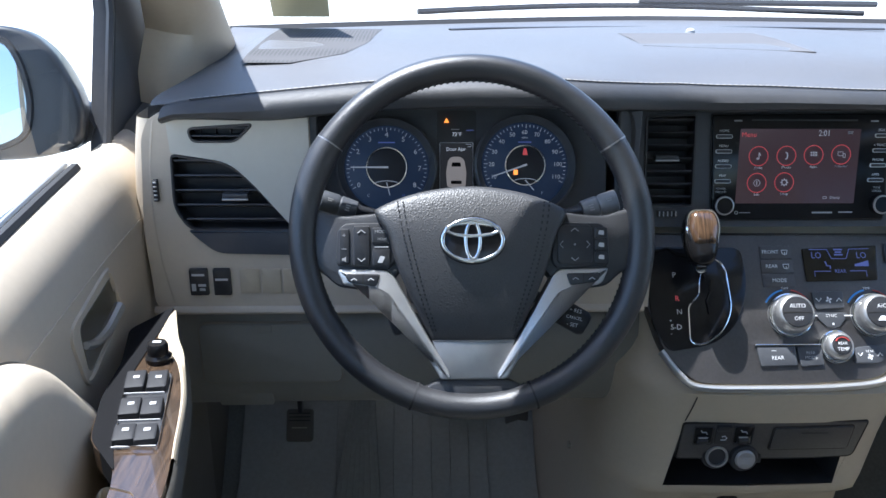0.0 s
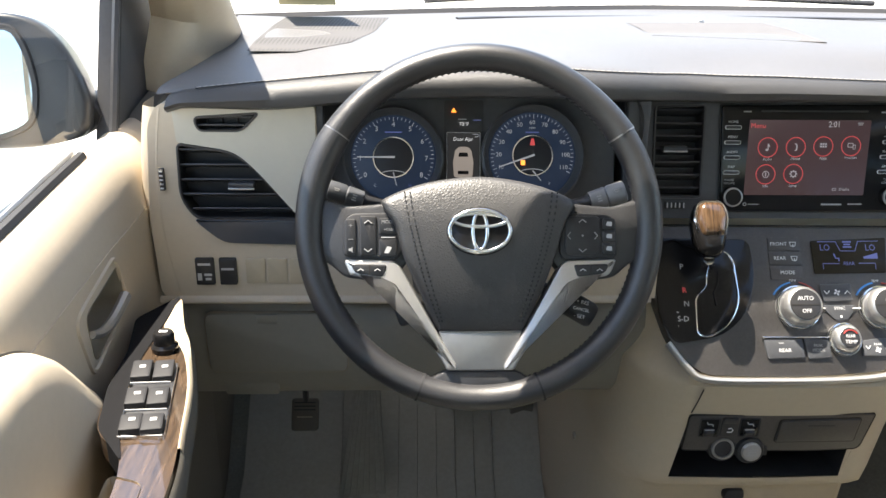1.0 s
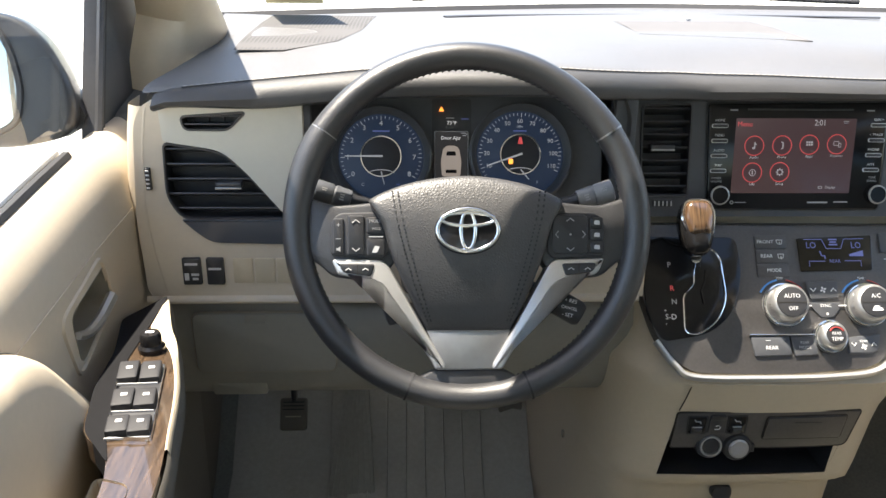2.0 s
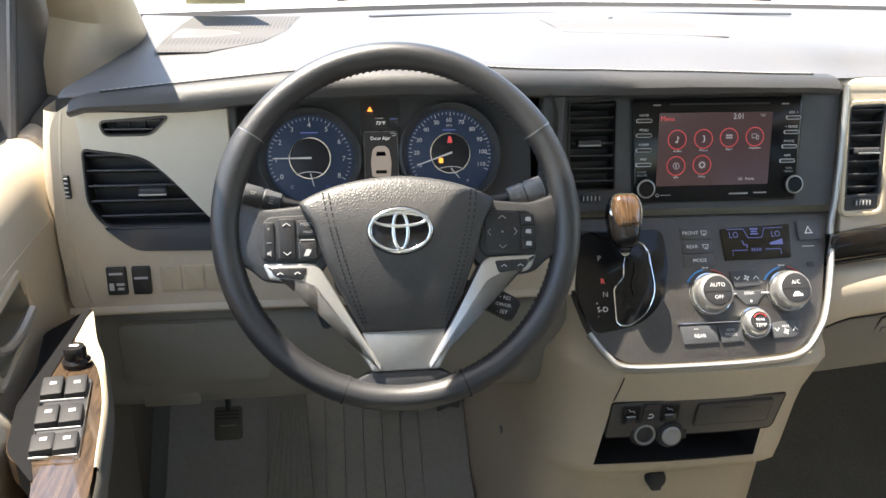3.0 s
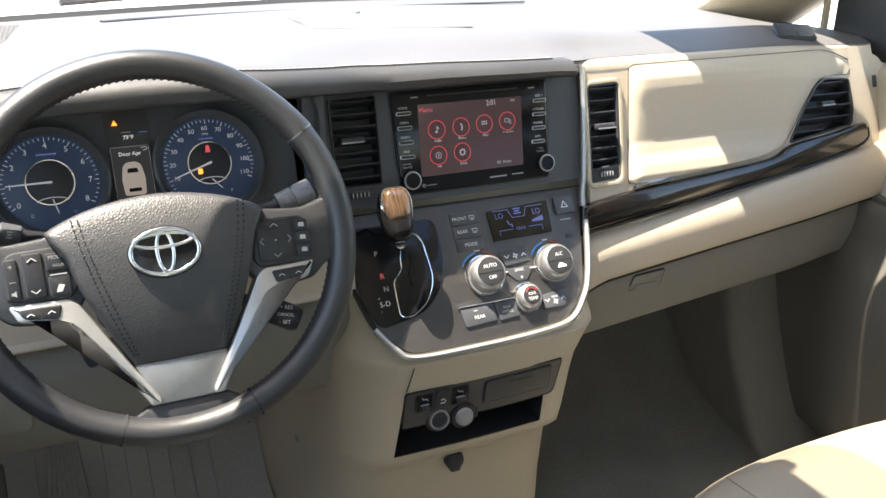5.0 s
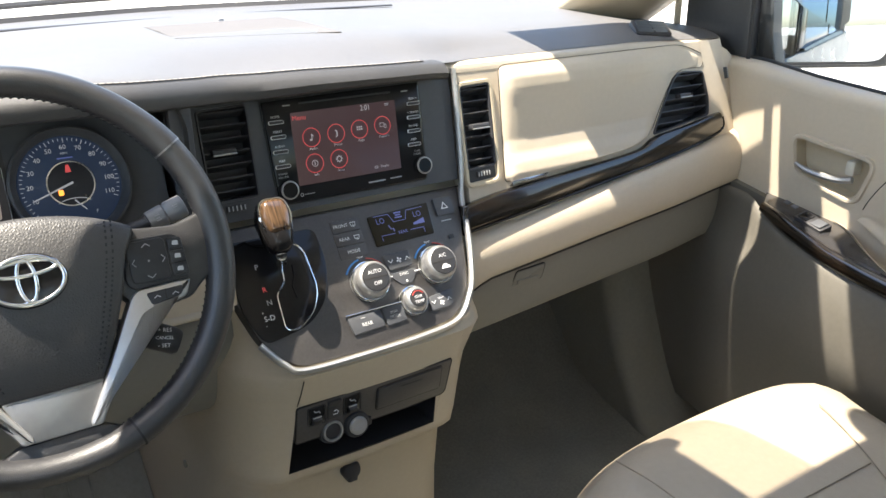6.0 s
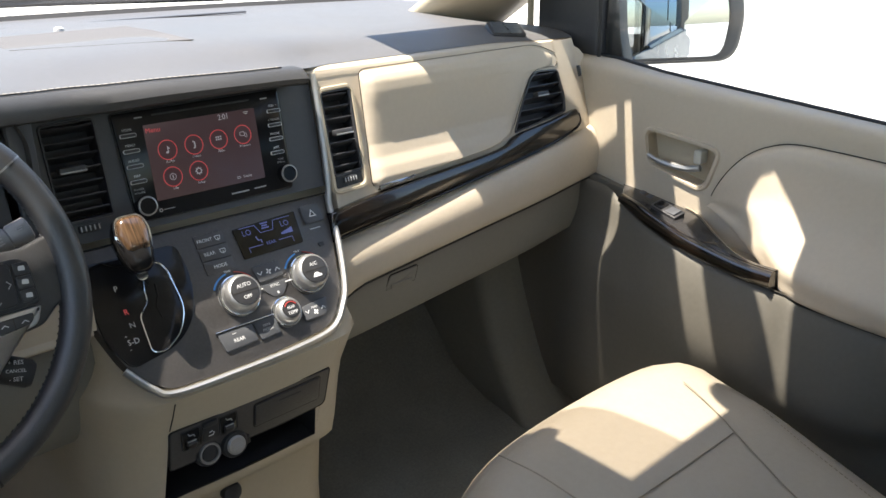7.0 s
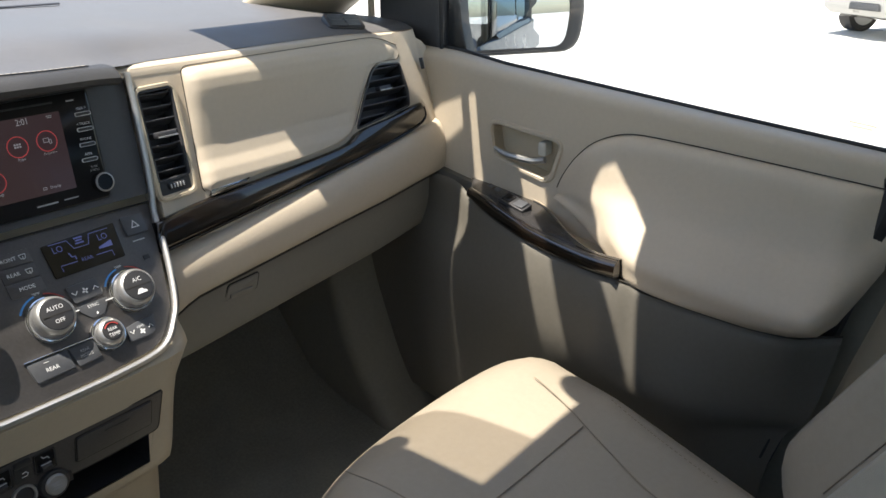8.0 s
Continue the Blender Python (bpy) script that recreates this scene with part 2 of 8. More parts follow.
def axes(o, u, v):
    u, v = Vector(u).normalized(), Vector(v).normalized()
    n = u.cross(v).normalized()
    v = n.cross(u)
    return Matrix(((u.x, v.x, n.x, o[0]), (u.y, v.y, n.y, o[1]), (u.z, v.z, n.z, o[2]), (0, 0, 0, 1)))


def T(x, y, z=0.0, spin=0.0):
    return Matrix.Translation((x, y, z)) @ Matrix.Rotation(radians(spin), 4, 'Z')


def curve(pts, n=6, closed=False):
    """A smooth line through a few points (Catmull-Rom)."""
    p = [Vector(q) for q in pts]
    out, k = [], len(p)
    for i in range(k if closed else k - 1):
        a = p[i - 1] if closed or i else p[0]
        b, c = p[i], p[(i + 1) % k]
        d = p[(i + 2) % k] if closed or i + 2 < k else p[-1]
        for j in range(n):
            t = j / n
            out.append(0.5 * (2 * b + (c - a) * t + (2 * a - 5 * b + 4 * c - d) * t * t + (3 * b - a - 3 * c + d) * t ** 3))
    if not closed:
        out.append(p[-1])
    return out


def fillet(pts, r, n=4):
    """A polygon with rounded corners; r may be a list."""
    out, k = [], len(pts)
    for i in range(k):
        a, b, c = Vector(pts[i - 1][:2]), Vector(pts[i][:2]), Vector(pts[(i + 1) % k][:2])
        rad = r[i] if isinstance(r, (list, tuple)) else r
        da, dc = a - b, c - b
        q = min(rad, da.length * 0.45, dc.length * 0.45)
        if q < 1e-6:
            out.append(b)
            continue
        s, e = b + da.normalized() * q, b + dc.normalized() * q
        for j in range(n + 1):
            t = j / n
            out.append((1 - t) ** 2 * s + 2 * t * (1 - t) * b + t * t * e)
    return out


def rect(w, h, r=0.0, cx=0.0, cy=0.0, n=4):
    return fillet([(cx - w / 2, cy - h / 2), (cx + w / 2, cy - h / 2), (cx + w / 2, cy + h / 2), (cx - w / 2, cy + h / 2)], r, n)


def oval(a, b, cx=0.0, cy=0.0, n=32):
    return [Vector((cx + a * math.cos(2 * math.pi * i / n), cy + b * math.sin(2 * math.pi * i / n))) for i in range(n)]


def area(o):
    return sum(o[i - 1][0] * o[i][1] - o[i][0] * o[i - 1][1] for i in range(len(o))) / 2


def inset(o, d):
    """The outline moved inwards by d."""
    sg = 1 if area(o) > 0 else -1
    out, k = [], len(o)
    for i in range(k):
        a, b, c = Vector(o[i - 1][:2]), Vector(o[i][:2]), Vector(o[(i + 1) % k][:2])
        e, f = (b - a), (c - b)
        if e.length < 1e-9:
            e = f
        if f.length < 1e-9:
            f = e
        e, f = e.normalized(), f.normalized()
        n1, n2 = Vector((-e.y, e.x)) * sg, Vector((-f.y, f.x)) * sg
        m = n1 + n2
        m = m / max(0.5, m.length_squared / 2) if m.length > 1e-6 else n1
        out.append(b + m * d)
    return out


def ring_faces(bm, a, b):
    k = len(a)
    for i in range(k):
        j = (i + 1) % k
        bm.faces.new((a[i], a[j], b[j], b[i]))


def loop(bm, m, o, z):
    return [bm.verts.new(m @ Vector((p[0], p[1], z))) for p in o]


def prism(m, o, z0, z1, bev=0.0, bm=None, back=True):
    """An outline raised from z0 to z1, with a rounded upper edge."""
    bm = bm or bmesh.new()
    rings = [loop(bm, m, o, z0)]
    if bev > 0:
        rings.append(loop(bm, m, o, z1 - bev))
        rings.append(loop(bm, m, inset(o, bev * 0.3), z1 - bev * 0.3))
        rings.append(loop(bm, m, inset(o, bev), z1))
    else:
        rings.append(loop(bm, m, o, z1))
    for a, b in zip(rings, rings[1:]):
        ring_faces(bm, a, b)
    bm.faces.new(rings[-1])
    if back:
        bm.faces.new(rings[0][::-1])
    return bm


def dome(m, o, steps, bm=None, centre=None):
    """An outline that swells: steps of (scale, height)."""
    bm = bm or bmesh.new()
    c = Vector(centre) if centre else sum((Vector(p[:2]) for p in o), Vector((0, 0))) / len(o)
    rings = []
    for s, z in steps:
        rings.append(loop(bm, m, [c + (Vector(p[:2]) - c) * s for p in o], z))
    for a, b in zip(rings, rings[1:]):
        ring_faces(bm, a, b)
    top = bm.verts.new(m @ Vector((c.x, c.y, steps[-1][1])))
    r = rings[-1]
    for i in range(len(r)):
        bm.faces.new((r[i], r[(i + 1) % len(r)], top))
    return bm


def holed(m, o, holes, z, depth, hole_depth=0.0, bm=None):
    """A flat panel with openings cut through it."""
    from mathutils.geometry import tessellate_polygon
    bm = bm or bmesh.new()
    loops = [[Vector((p[0], p[1], 0)) for p in q] for q in (o, *holes)]
    flat = [bm.verts.new(m @ Vector((p.x, p.y, z))) for q in loops for p in q]
    for t in tessellate_polygon(loops):
        try:
            bm.faces.new([flat[i] for i in t])
        except ValueError:
            pass
    start = 0
    for k, q in enumerate(loops):
        top = flat[start:start + len(q)]
        low = loop(bm, m, q, z - (depth if k == 0 else (hole_depth or depth)))
        ring_faces(bm, top, low)
        start += len(q)
    return bm


def tub(m, o, z0, z1, bm=None):
    """An open recess from z0 down to z1."""
    bm = bm or bmesh.new()
    a, b = loop(bm, m, o, z0), loop(bm, m, inset(o, 0.0005), z1)
    ring_faces(bm, a, b)
    bm.faces.new(b)
    return bm


def rim_of(m, o, w, z0, z1, bm=None):
    """A raised border of width w round an outline."""
    bm = bm or bmesh.new()
    q = inset(o, w)
    h1, h2 = inset(o, w * 0.25), inset(o, w * 0.75)
    a, b, c, d = loop(bm, m, o, z0), loop(bm, m, h1, z1), loop(bm, m, h2, z1), loop(bm, m, q, z0)
    ring_faces(bm, a, b), ring_faces(bm, b, c), ring_faces(bm, c, d)
    return bm


def lathe(m, prof, n=32, bm=None):
    """A turned shape: profile of (radius, height)."""
    bm = bm or bmesh.new()
    rings = [[bm.verts.new(m @ Vector((r * math.cos(2 * math.pi * i / n), r * math.sin(2 * math.pi * i / n), z))) for i in range(n)] for r, z in prof]
    for a, b in zip(rings, rings[1:]):
        ring_faces(bm, a, b)
    bm.faces.new(rings[-1])
    bm.faces.new(rings[0][::-1])
    return bm


def loft(rows, bm=None, around=False, caps=False):
    """A skin over rows of points."""
    bm = bm or bmesh.new()
    v = [[bm.verts.new(p) for p in r] for r in rows]
    k = len(rows[0])
    for a, b in zip(v, v[1:]):
        for i in range(k if around else k - 1):
            j = (i + 1) % k
            bm.faces.new((a[i], a[j], b[j], b[i]))
    if caps:
        bm.faces.new(v[0][::-1])
        bm.faces.new(v[-1])
    return bm


def tube(pts, r, n=8, bm=None, closed=False, flat=1.0):
    """A round bar along a line; r may change along it."""
    p = [Vector(q) for q in pts]
    k = len(p)
    rows, ref = [], None
    for i in range(k):
        a = p[i - 1] if i or closed else p[0]
        c = p[(i + 1) % k] if i + 1 < k or closed else p[-1]
        d = (c - a).normalized()
        if ref is None:
            ref = Vector((0, 0, 1)) if abs(d.z) < 0.9 else Vector((1, 0, 0))
        s = d.cross(ref).normalized()
        ref = s.cross(d).normalized()
        rad = r[i] if isinstance(r, (list, tuple)) else r
        rows.append([p[i] + (s * math.cos(2 * math.pi * j / n) + ref * flat * math.sin(2 * math.pi * j / n)) * rad for j in range(n)])
    if closed:
        rows.append(rows[0])
        return loft(rows, bm, around=True)
    return loft(rows, bm, around=True, caps=True)


def box(m, sx, sy, sz, bev=0.0, bm=None):
    return prism(m, rect(sx, sy, min(bev, sx / 3, sy / 3), n=2), -sz / 2, sz / 2, min(bev, sz / 3), bm)


def writing(text, m, size, mat, parent, name="lettering", wide=1.0):
    """Raised print, centred."""
    cu = bpy.data.curves.new("t", 'FONT')
    cu.body, cu.size, cu.align_x, cu.align_y, cu.resolution_u = text, size, 'CENTER', 'CENTER', 2
    tmp = bpy.data.objects.new("t", cu)
    me = bpy.data.meshes.new_from_object(tmp)
    bpy.data.objects.remove(tmp)
    bpy.data.curves.remove(cu)
    me.transform(m @ Matrix.Diagonal((wide, 1, 1, 1)))
    me.materials.clear()
    return link(name, me, mat, parent)


def bars(m, w, h, rows, mat, parent, name="print_bar"):
    """Unreadable print as plain bars."""
    bm = bmesh.new()
    for i in range(rows):
        y = h / 2 - (i + 0.5) * h / rows
        box(m @ T(0, y), w * (1 if i % 2 == 0 else 0.75), h / rows * 0.55, 0.0004, 0, bm)
    return part(name, bm, mat, parent)


def dashes(path, length, gap, r, mat, parent, name="stitching"):
    """Thread along a line."""
    bm = bmesh.new()
    p = [Vector(q) for q in path]
    for a, b in zip(p, p[1:]):
        d = b - a
        k = max(1, int(d.length / (length + gap)))
        for i in range(k):
            s = a + d * (i / k)
            e = a + d * ((i + length / (length + gap)) / k)
            tube([s, e], r, 4, bm)
    return part(name, bm, mat, parent, kind="stuff")


def span_at(o, v):
    """Where the line y = v crosses an outline."""
    xs = []
    for i in range(len(o)):
        a, b = o[i - 1], o[i]
        if (a[1] - v) * (b[1] - v) < 0:
            xs.append(a[0] + (b[0] - a[0]) * (v - a[1]) / (b[1] - a[1]))
    return (min(xs), max(xs)) if len(xs) > 1 else None


def smooth(a, b, x):
    t = min(1, max(0, (x - a) / (b - a)))
    return t * t * (3 - 2 * t)


# ---- axes of the main surfaces ----
WHEEL = F((0, 0, 0.72), 22)
SCR = F((0.43, 0.20, 0.74), 13)
CLI = F((0.43, 0.125, 0.57), 35)
GAU = F((-0.008, 0.17, 0.75), 20)
LEFT = F((-0.27, 0.13, 0.72))
RIGHT = F((0.90, 0.19, 0.73), 14)
DOOR_P = axes((1.19, 0, 0), (0, -1, 0), (0, 0, 1))
DOOR_D = axes((-0.38, 0, 0), (0, 1, 0), (0, 0, 1))


def lerp(table, x):
    for (a, p), (b, q) in zip(table, table[1:]):
        if x <= b:
            return p + (q - p) * max(0, (x - a) / (b - a))
    return table[-1][1]


# ---- the setting ----
def build_ground():
    bm = bmesh.new()
    s = 1500
    vs = [bm.verts.new(p) for p in ((-s, -s, -0.5), (s, -s, -0.5), (s, s, -0.5), (-s, s, -0.5))]
    bm.faces.new(vs)
    part("ground", bm, CONCRETE, None, "pale sunlit concrete parking lot", "structure")["category"] = "ground"
    # faint tar joints in the lot
    lot = thing("pavement", "thin dark joints between pale concrete slabs", "pavement", (6, 0, -0.5), kind="structure")
    for i in range(7):
        bm = bmesh.new()
        box(Matrix.Translation((4.5 + i * 3.2, 3, -0.497)), 0.025, 30, 0.006, 0.0, bm)
        part("joint", bm, JOINT, lot)
    for i in range(4):
        bm = bmesh.new()
        box(Matrix.Translation((14, -6 + i * 5.0, -0.496)), 24, 0.02, 0.006, 0.0, bm)
        part("joint", bm, JOINT, lot)


def build_shell():
    # carpeted floor with a raised toe board
    rows = []
    for y, z in ((-2.6, 0.02), (-0.7, 0.02), (0.18, 0.03), (0.34, 0.04), (0.45, 0.08), (0.62, 0.26), (0.72, 0.42), (0.74, 0.62)):
        rows.append([Vector((-0.50 + 1.78 * i / 24, y, z + 0.006 * math.sin(i * 1.7 + y * 9))) for i in range(25)])
    part("floor", loft(rows), CARPET, None, "dark grey brown loop carpet floor", "structure")["category"] = "floor"
    # headliner: front edge above the windscreen
    # Unseen front edge bent forward at the right to cut sun on the door.
    rows = []
    for y, z in ((-0.21, 1.262), (-0.22, 1.275), (-0.34, 1.32), (-0.8, 1.36), (-1.6, 1.36), (-2.6, 1.32)):
        rows.append([Vector((0.405 + 0.72 * (-1 + 2 * i / 40), y + (0.006 * smooth(0.65, 0.9, 0.405 + 0.036 * (i - 20)) + 0.085 * smooth(0.91, 1.0, 0.405 + 0.036 * (i - 20)) if i > 20 else -0.05 * abs(-1 + i / 20) ** 2) * (1 if y > -0.4 else 0),
                             z - 0.045 * abs(-1 + i / 20) ** 3)) for i in range(41)])
    bm = loft(rows)
    up = [[v + Vector((0, 0, 0.03)) for v in r] for r in rows]
    loft(up, bm)
    part("ceiling", bm, HEADLINER, None, "pale woven headliner with a curved front edge", "structure")["category"] = "ceiling"
    skin = [[Vector((0.405 + (p.x - 0.405) * 1.06, p.y - 0.004, p.z + 0.036 + 0.02 * (1 - abs((p.x - 0.405) / 0.72) ** 2))) for p in r] for r in rows]
    ob = part("roof", loft(skin), PAINT, None, "dark blue painted roof of the van", "structure")
    ob["category"] = "roof"
    # side walls behind the doors and the back wall, with window openings
    # Unseen openings and panes, sized and tinted to set the cabin's fill light.
    for name, x, sgn in (("wall_left", -0.455, 1), ("wall_right", 1.240, -1)):
        m = axes((x, 0, 0), (0, sgn, 0), (0, 0, 1))
        us = (-2.6 * sgn, -0.66 * sgn)
        lo, hi = min(us), max(us)
        o = [(lo, -0.1), (hi, -0.1), (hi, 1.36), (lo, 1.36)]
        win = rect(1.75, 0.50, 0.06, (lo + hi) / 2, 1.02)
        part(name, holed(m, o, [win], 0, 0.012), TAUPE, None, "taupe side trim with a window opening", "structure")["category"] = "wall"
        if sgn > 0:
            win_ob = thing("window_2", "lightly tinted unseen rear side window", "window", (x, -1.63, 0.8), kind="structure")
            part("pane", prism(m, inset(win, -0.01), -0.030, -0.026), REAR_TINT, win_ob)
    m = F((0.405, -2.6, 0.7), 0, 180)
    win_ob = thing("window_3", "lightly tinted unseen tailgate window", "window", (0.405, -2.6, 0.75), kind="structure")
    part("pane", prism(m, rect(1.32, 0.52, 0.06, 0, 0.3), -0.060, -0.056), REAR_TINT, win_ob)
    part("wall_back", holed(m, rect(1.8, 1.5), [rect(1.3, 0.5, 0.06, 0, 0.3)], 0, 0.05), TAUPE, None,
         "taupe rear trim with a window opening", "structure")["category"] = "wall"


def build_cowl_sides():
    # Added panels that stop sun leaking past the dash ends into the footwells.
    for name, x in (("cowl_side_1", -0.415), ("cowl_side_2", 1.225)):
        m = axes((x, 0.52, 0.42), (0, 1, 0), (0, 0, 1))
        ob = part(name, prism(m, fillet([(-0.28, -0.42), (0.26, -0.42), (0.26, 0.40), (-0.05, 0.40), (-0.28, 0.36)], 0.02), -0.012, 0.012, 0.004), TAUPE_DARK, None, "dark taupe trim beside the footwell", "structure")
        ob["category"] = "trim"
        s = -1 if x < 0 else 1
        ob = part(name.replace("side", "shelf"), box(Matrix.Translation((x + s * 0.005, 0.53 if s > 0 else 0.54, 0.795 if s > 0 else 0.745)), 0.14, 0.42 if s > 0 else 0.44, 0.02, 0.004), DASH, None, "charcoal filler between dashboard and pillar", "structure")
        ob["category"] = "trim"


def base_line(x):
    """Where the glass meets the dashboard."""
    q = (x - 0.405) / 0.81
    return 0.90 - (0.30 * abs(q) ** 1.35 if q < 0 else 0.12 * q ** 2)


def build_windscreen():
    ob = thing("window_1", "clear raked windscreen in a black rubber edge", "windscreen", (0.405, 0.7, 0.87), kind="structure")
    rows = []
    for i in range(9):
        s = i / 8
        half = 0.81 - 0.11 * s
        z = 0.868 + 0.402 * s + 0.03 * math.sin(math.pi * s)
        rows.append([Vector((x, base_line(x) * (1 - s) + (-0.21 - 0.05 * abs(-1 + j / 12) ** 2.2) * s, z)) for j, x in ((j, 0.405 + half * (-1 + 2 * j / 24)) for j in range(25))])
    g = part("pane", loft(rows), GLASS, ob)
    g.visible_shadow = False
    # black border along the base
    base = rows[0]
    low = [p + Vector((0, -0.022, -0.003)) for p in base]
    mid = [p + Vector((0, -0.012, 0.006)) for p in base]
    part("window_seal", loft([low, mid, base]), RUBBER, ob, "black band along the base of the glass")
    # registration paper lying behind the glass
    tag = thing("paper_tag", "pale yellow paper tag taped inside the windscreen", "tag", (-0.238, 0.615, 0.889))
    m = axes((-0.238, 0.532, 0.944), (1, 0.06, 0), (0, -0.168, 0.111))
    part("sheet", box(m, 0.092, 0.20, 0.001), PAPER, tag)
    for k in range(6):
        part("print_bar", box(m @ T(-0.033 + k * 0.0133, -0.088, -0.001), 0.009, 0.012, 0.0006), BLACK, tag)
    # unseen light blockers: sheet for the passenger side, folded-down driver visor, centre mirror
    def on_glass(x, y, drop=0.02):
        t_ = (0.79 - y) / 1.00
        return Vector((x, y, 0.868 + 0.402 * t_ + 0.03 * math.sin(math.pi * t_) - drop))
    sheet = thing("shade_sheet", "unseen sheet added inside the windscreen to shade the dash", "sheet", on_glass(0.81, 0.1))
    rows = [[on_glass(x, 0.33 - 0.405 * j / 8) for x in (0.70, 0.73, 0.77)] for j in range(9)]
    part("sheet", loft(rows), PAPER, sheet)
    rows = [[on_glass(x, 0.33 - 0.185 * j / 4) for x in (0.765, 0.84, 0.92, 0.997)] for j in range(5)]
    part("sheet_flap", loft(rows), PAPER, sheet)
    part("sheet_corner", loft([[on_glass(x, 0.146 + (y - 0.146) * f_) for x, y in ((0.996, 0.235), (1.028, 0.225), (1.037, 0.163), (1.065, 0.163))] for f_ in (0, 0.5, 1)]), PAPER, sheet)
    # Unseen strips, cut so the gaps leave sun stripes on the door.
    bands = (("narrow unseen strip added to shade the passenger door", [(0.77, -0.060), (0.86, -0.018), (0.92, 0.032), (1.065, 0.062)], [(0.77, 0.144), (0.885, 0.144), (0.915, 0.120), (1.02, 0.131), (1.065, 0.132)]),
             ("slanting unseen strip added to shade the passenger door", [(0.77, -0.198), (0.79, -0.188), (0.82, -0.166), (0.86, -0.137), (0.93, -0.115), (0.955, -0.098), (0.972, -0.108), (0.985, -0.20), (1.065, -0.20)],
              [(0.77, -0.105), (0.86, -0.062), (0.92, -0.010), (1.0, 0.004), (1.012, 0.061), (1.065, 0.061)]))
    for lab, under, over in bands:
        strip = thing("shade_strip", lab, "sticker", on_glass(0.95, 0.0))
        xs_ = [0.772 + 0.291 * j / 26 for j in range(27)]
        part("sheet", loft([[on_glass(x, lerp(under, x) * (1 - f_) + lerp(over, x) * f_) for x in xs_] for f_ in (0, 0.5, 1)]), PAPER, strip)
    # passenger visor folded up against the headliner, unseen, cut to shade the seat
    pv = thing("sun_visor", "unseen cloth sun visor folded up, cut to shade the seat", "sun visor", (0.735, -0.21, 1.25))
    a, b = on_glass(0.735, -0.30, 0.045), on_glass(0.735, -0.163, 0.022)
    m = axes((a + b) / 2, (1, 0, 0), b - a)
    part("panel", prism(m, fillet([(-0.118, -0.07), (0.03, -0.07), (0.03, 0.066), (-0.085, 0.070), (-0.118, 0.028)], [0.02, 0.02, 0.02, 0.03, 0.03]), -0.008, 0.008, 0.006), HEADLINER, pv)
    # half-clear patch and solid cover at the top of the glass, added to shade the seat
    band = [(0.384, -0.050), (0.459, -0.056), (0.476, -0.083), (0.489, -0.125), (0.494, -0.161), (0.497, -0.19), (0.50, -0.235), (0.384, -0.235)]
    bm = bmesh.new()
    bm.faces.new([bm.verts.new(on_glass(x, y, 0.004)) for x, y in band])
    part("dimming_patch", bm, HALF_CLEAR, ob, "added half-clear patch on the glass to dim sun on the seat")
    # Solid unseen cover, added to keep sun off the near side of the seat.
    cover = thing("seat_shade_cover", "unseen black cover added on the glass to shade the seat", "bracket cover", on_glass(0.325, -0.13))
    rows = [[on_glass(x, y, dr) for x, dr in ((0.262, 0.006), (0.275, 0.022), (0.32, 0.028), (0.37, 0.022), (0.384, 0.006))] for y in (-0.24, -0.17, -0.10, -0.045)]
    part("cover_shell", loft(rows), BLACK, cover)
    # Unseen visor; its cut corner shapes the shade on the wheel.
    visor = thing("sun_visor", "unseen pale cloth sun visor folded down to shade the steering wheel", "sun visor", on_glass(0.05, -0.1))
    a, b = on_glass(0.044, -0.20, 0.03), on_glass(0.044, 0.046, 0.03)
    m = axes((a + b) / 2, (1, 0, 0), b - a)
    hl = (b - a).length / 2
    part("panel", prism(m, fillet([(-0.2275, -hl), (0.2275, -hl), (0.2275, hl), (-0.105, hl), (-0.174, hl - 0.030), (-0.207, hl - 0.062), (-0.2275, hl - 0.11)], [0.03, 0.03, 0.03, 0.02, 0.02, 0.02, 0.02]), -0.009, 0.009, 0.006), HEADLINER, visor)
    part("pivot_rod", tube([m @ Vector((-0.22, -0.11, 0)), m @ Vector((0.22, -0.11, 0))], 0.006, 8), HEADLINER, visor)
    mirror = thing("rear_view_mirror", "black framed interior mirror on the windscreen", "mirror", on_glass(0.385, -0.10))
    mm = F((0.300, -0.13, 1.165), -5, 15)
    part("mirror_shell", dome(mm, rect(0.25, 0.065, 0.025), [(0.98, 0.004), (1.0, 0.0), (1.0, -0.02), (0.8, -0.035), (0.4, -0.04)]), BLACK, mirror)
    part("mirror_glass", prism(mm, rect(0.235, 0.052, 0.02), 0.003, 0.006), MIRROR, mirror)
    part("mirror_stem", tube([Vector((0.300, -0.10, 1.18)), on_glass(0.300, -0.06, 0.0)], 0.01, 8), BLACK, mirror)
    # wiper resting on the glass, seen through it
    wiper = thing("windscreen_wiper", "black wiper blade parked along the windscreen base", "wiper", (0.4, 0.82, 0.86))
    pts = [Vector((-0.05 + 0.9 * i / 10, base_line(-0.05 + 0.09 * i) + 0.035, 0.885 + 0.006 * math.sin(i * 0.4))) for i in range(11)]
    part("blade", tube(pts, 0.006, 6), RUBBER, wiper)
    part("arm", tube([pts[5] + Vector((0, 0, 0.008)), pts[10] + Vector((0.05, 0.05, 0.015))], 0.007, 6), BLACK, wiper)


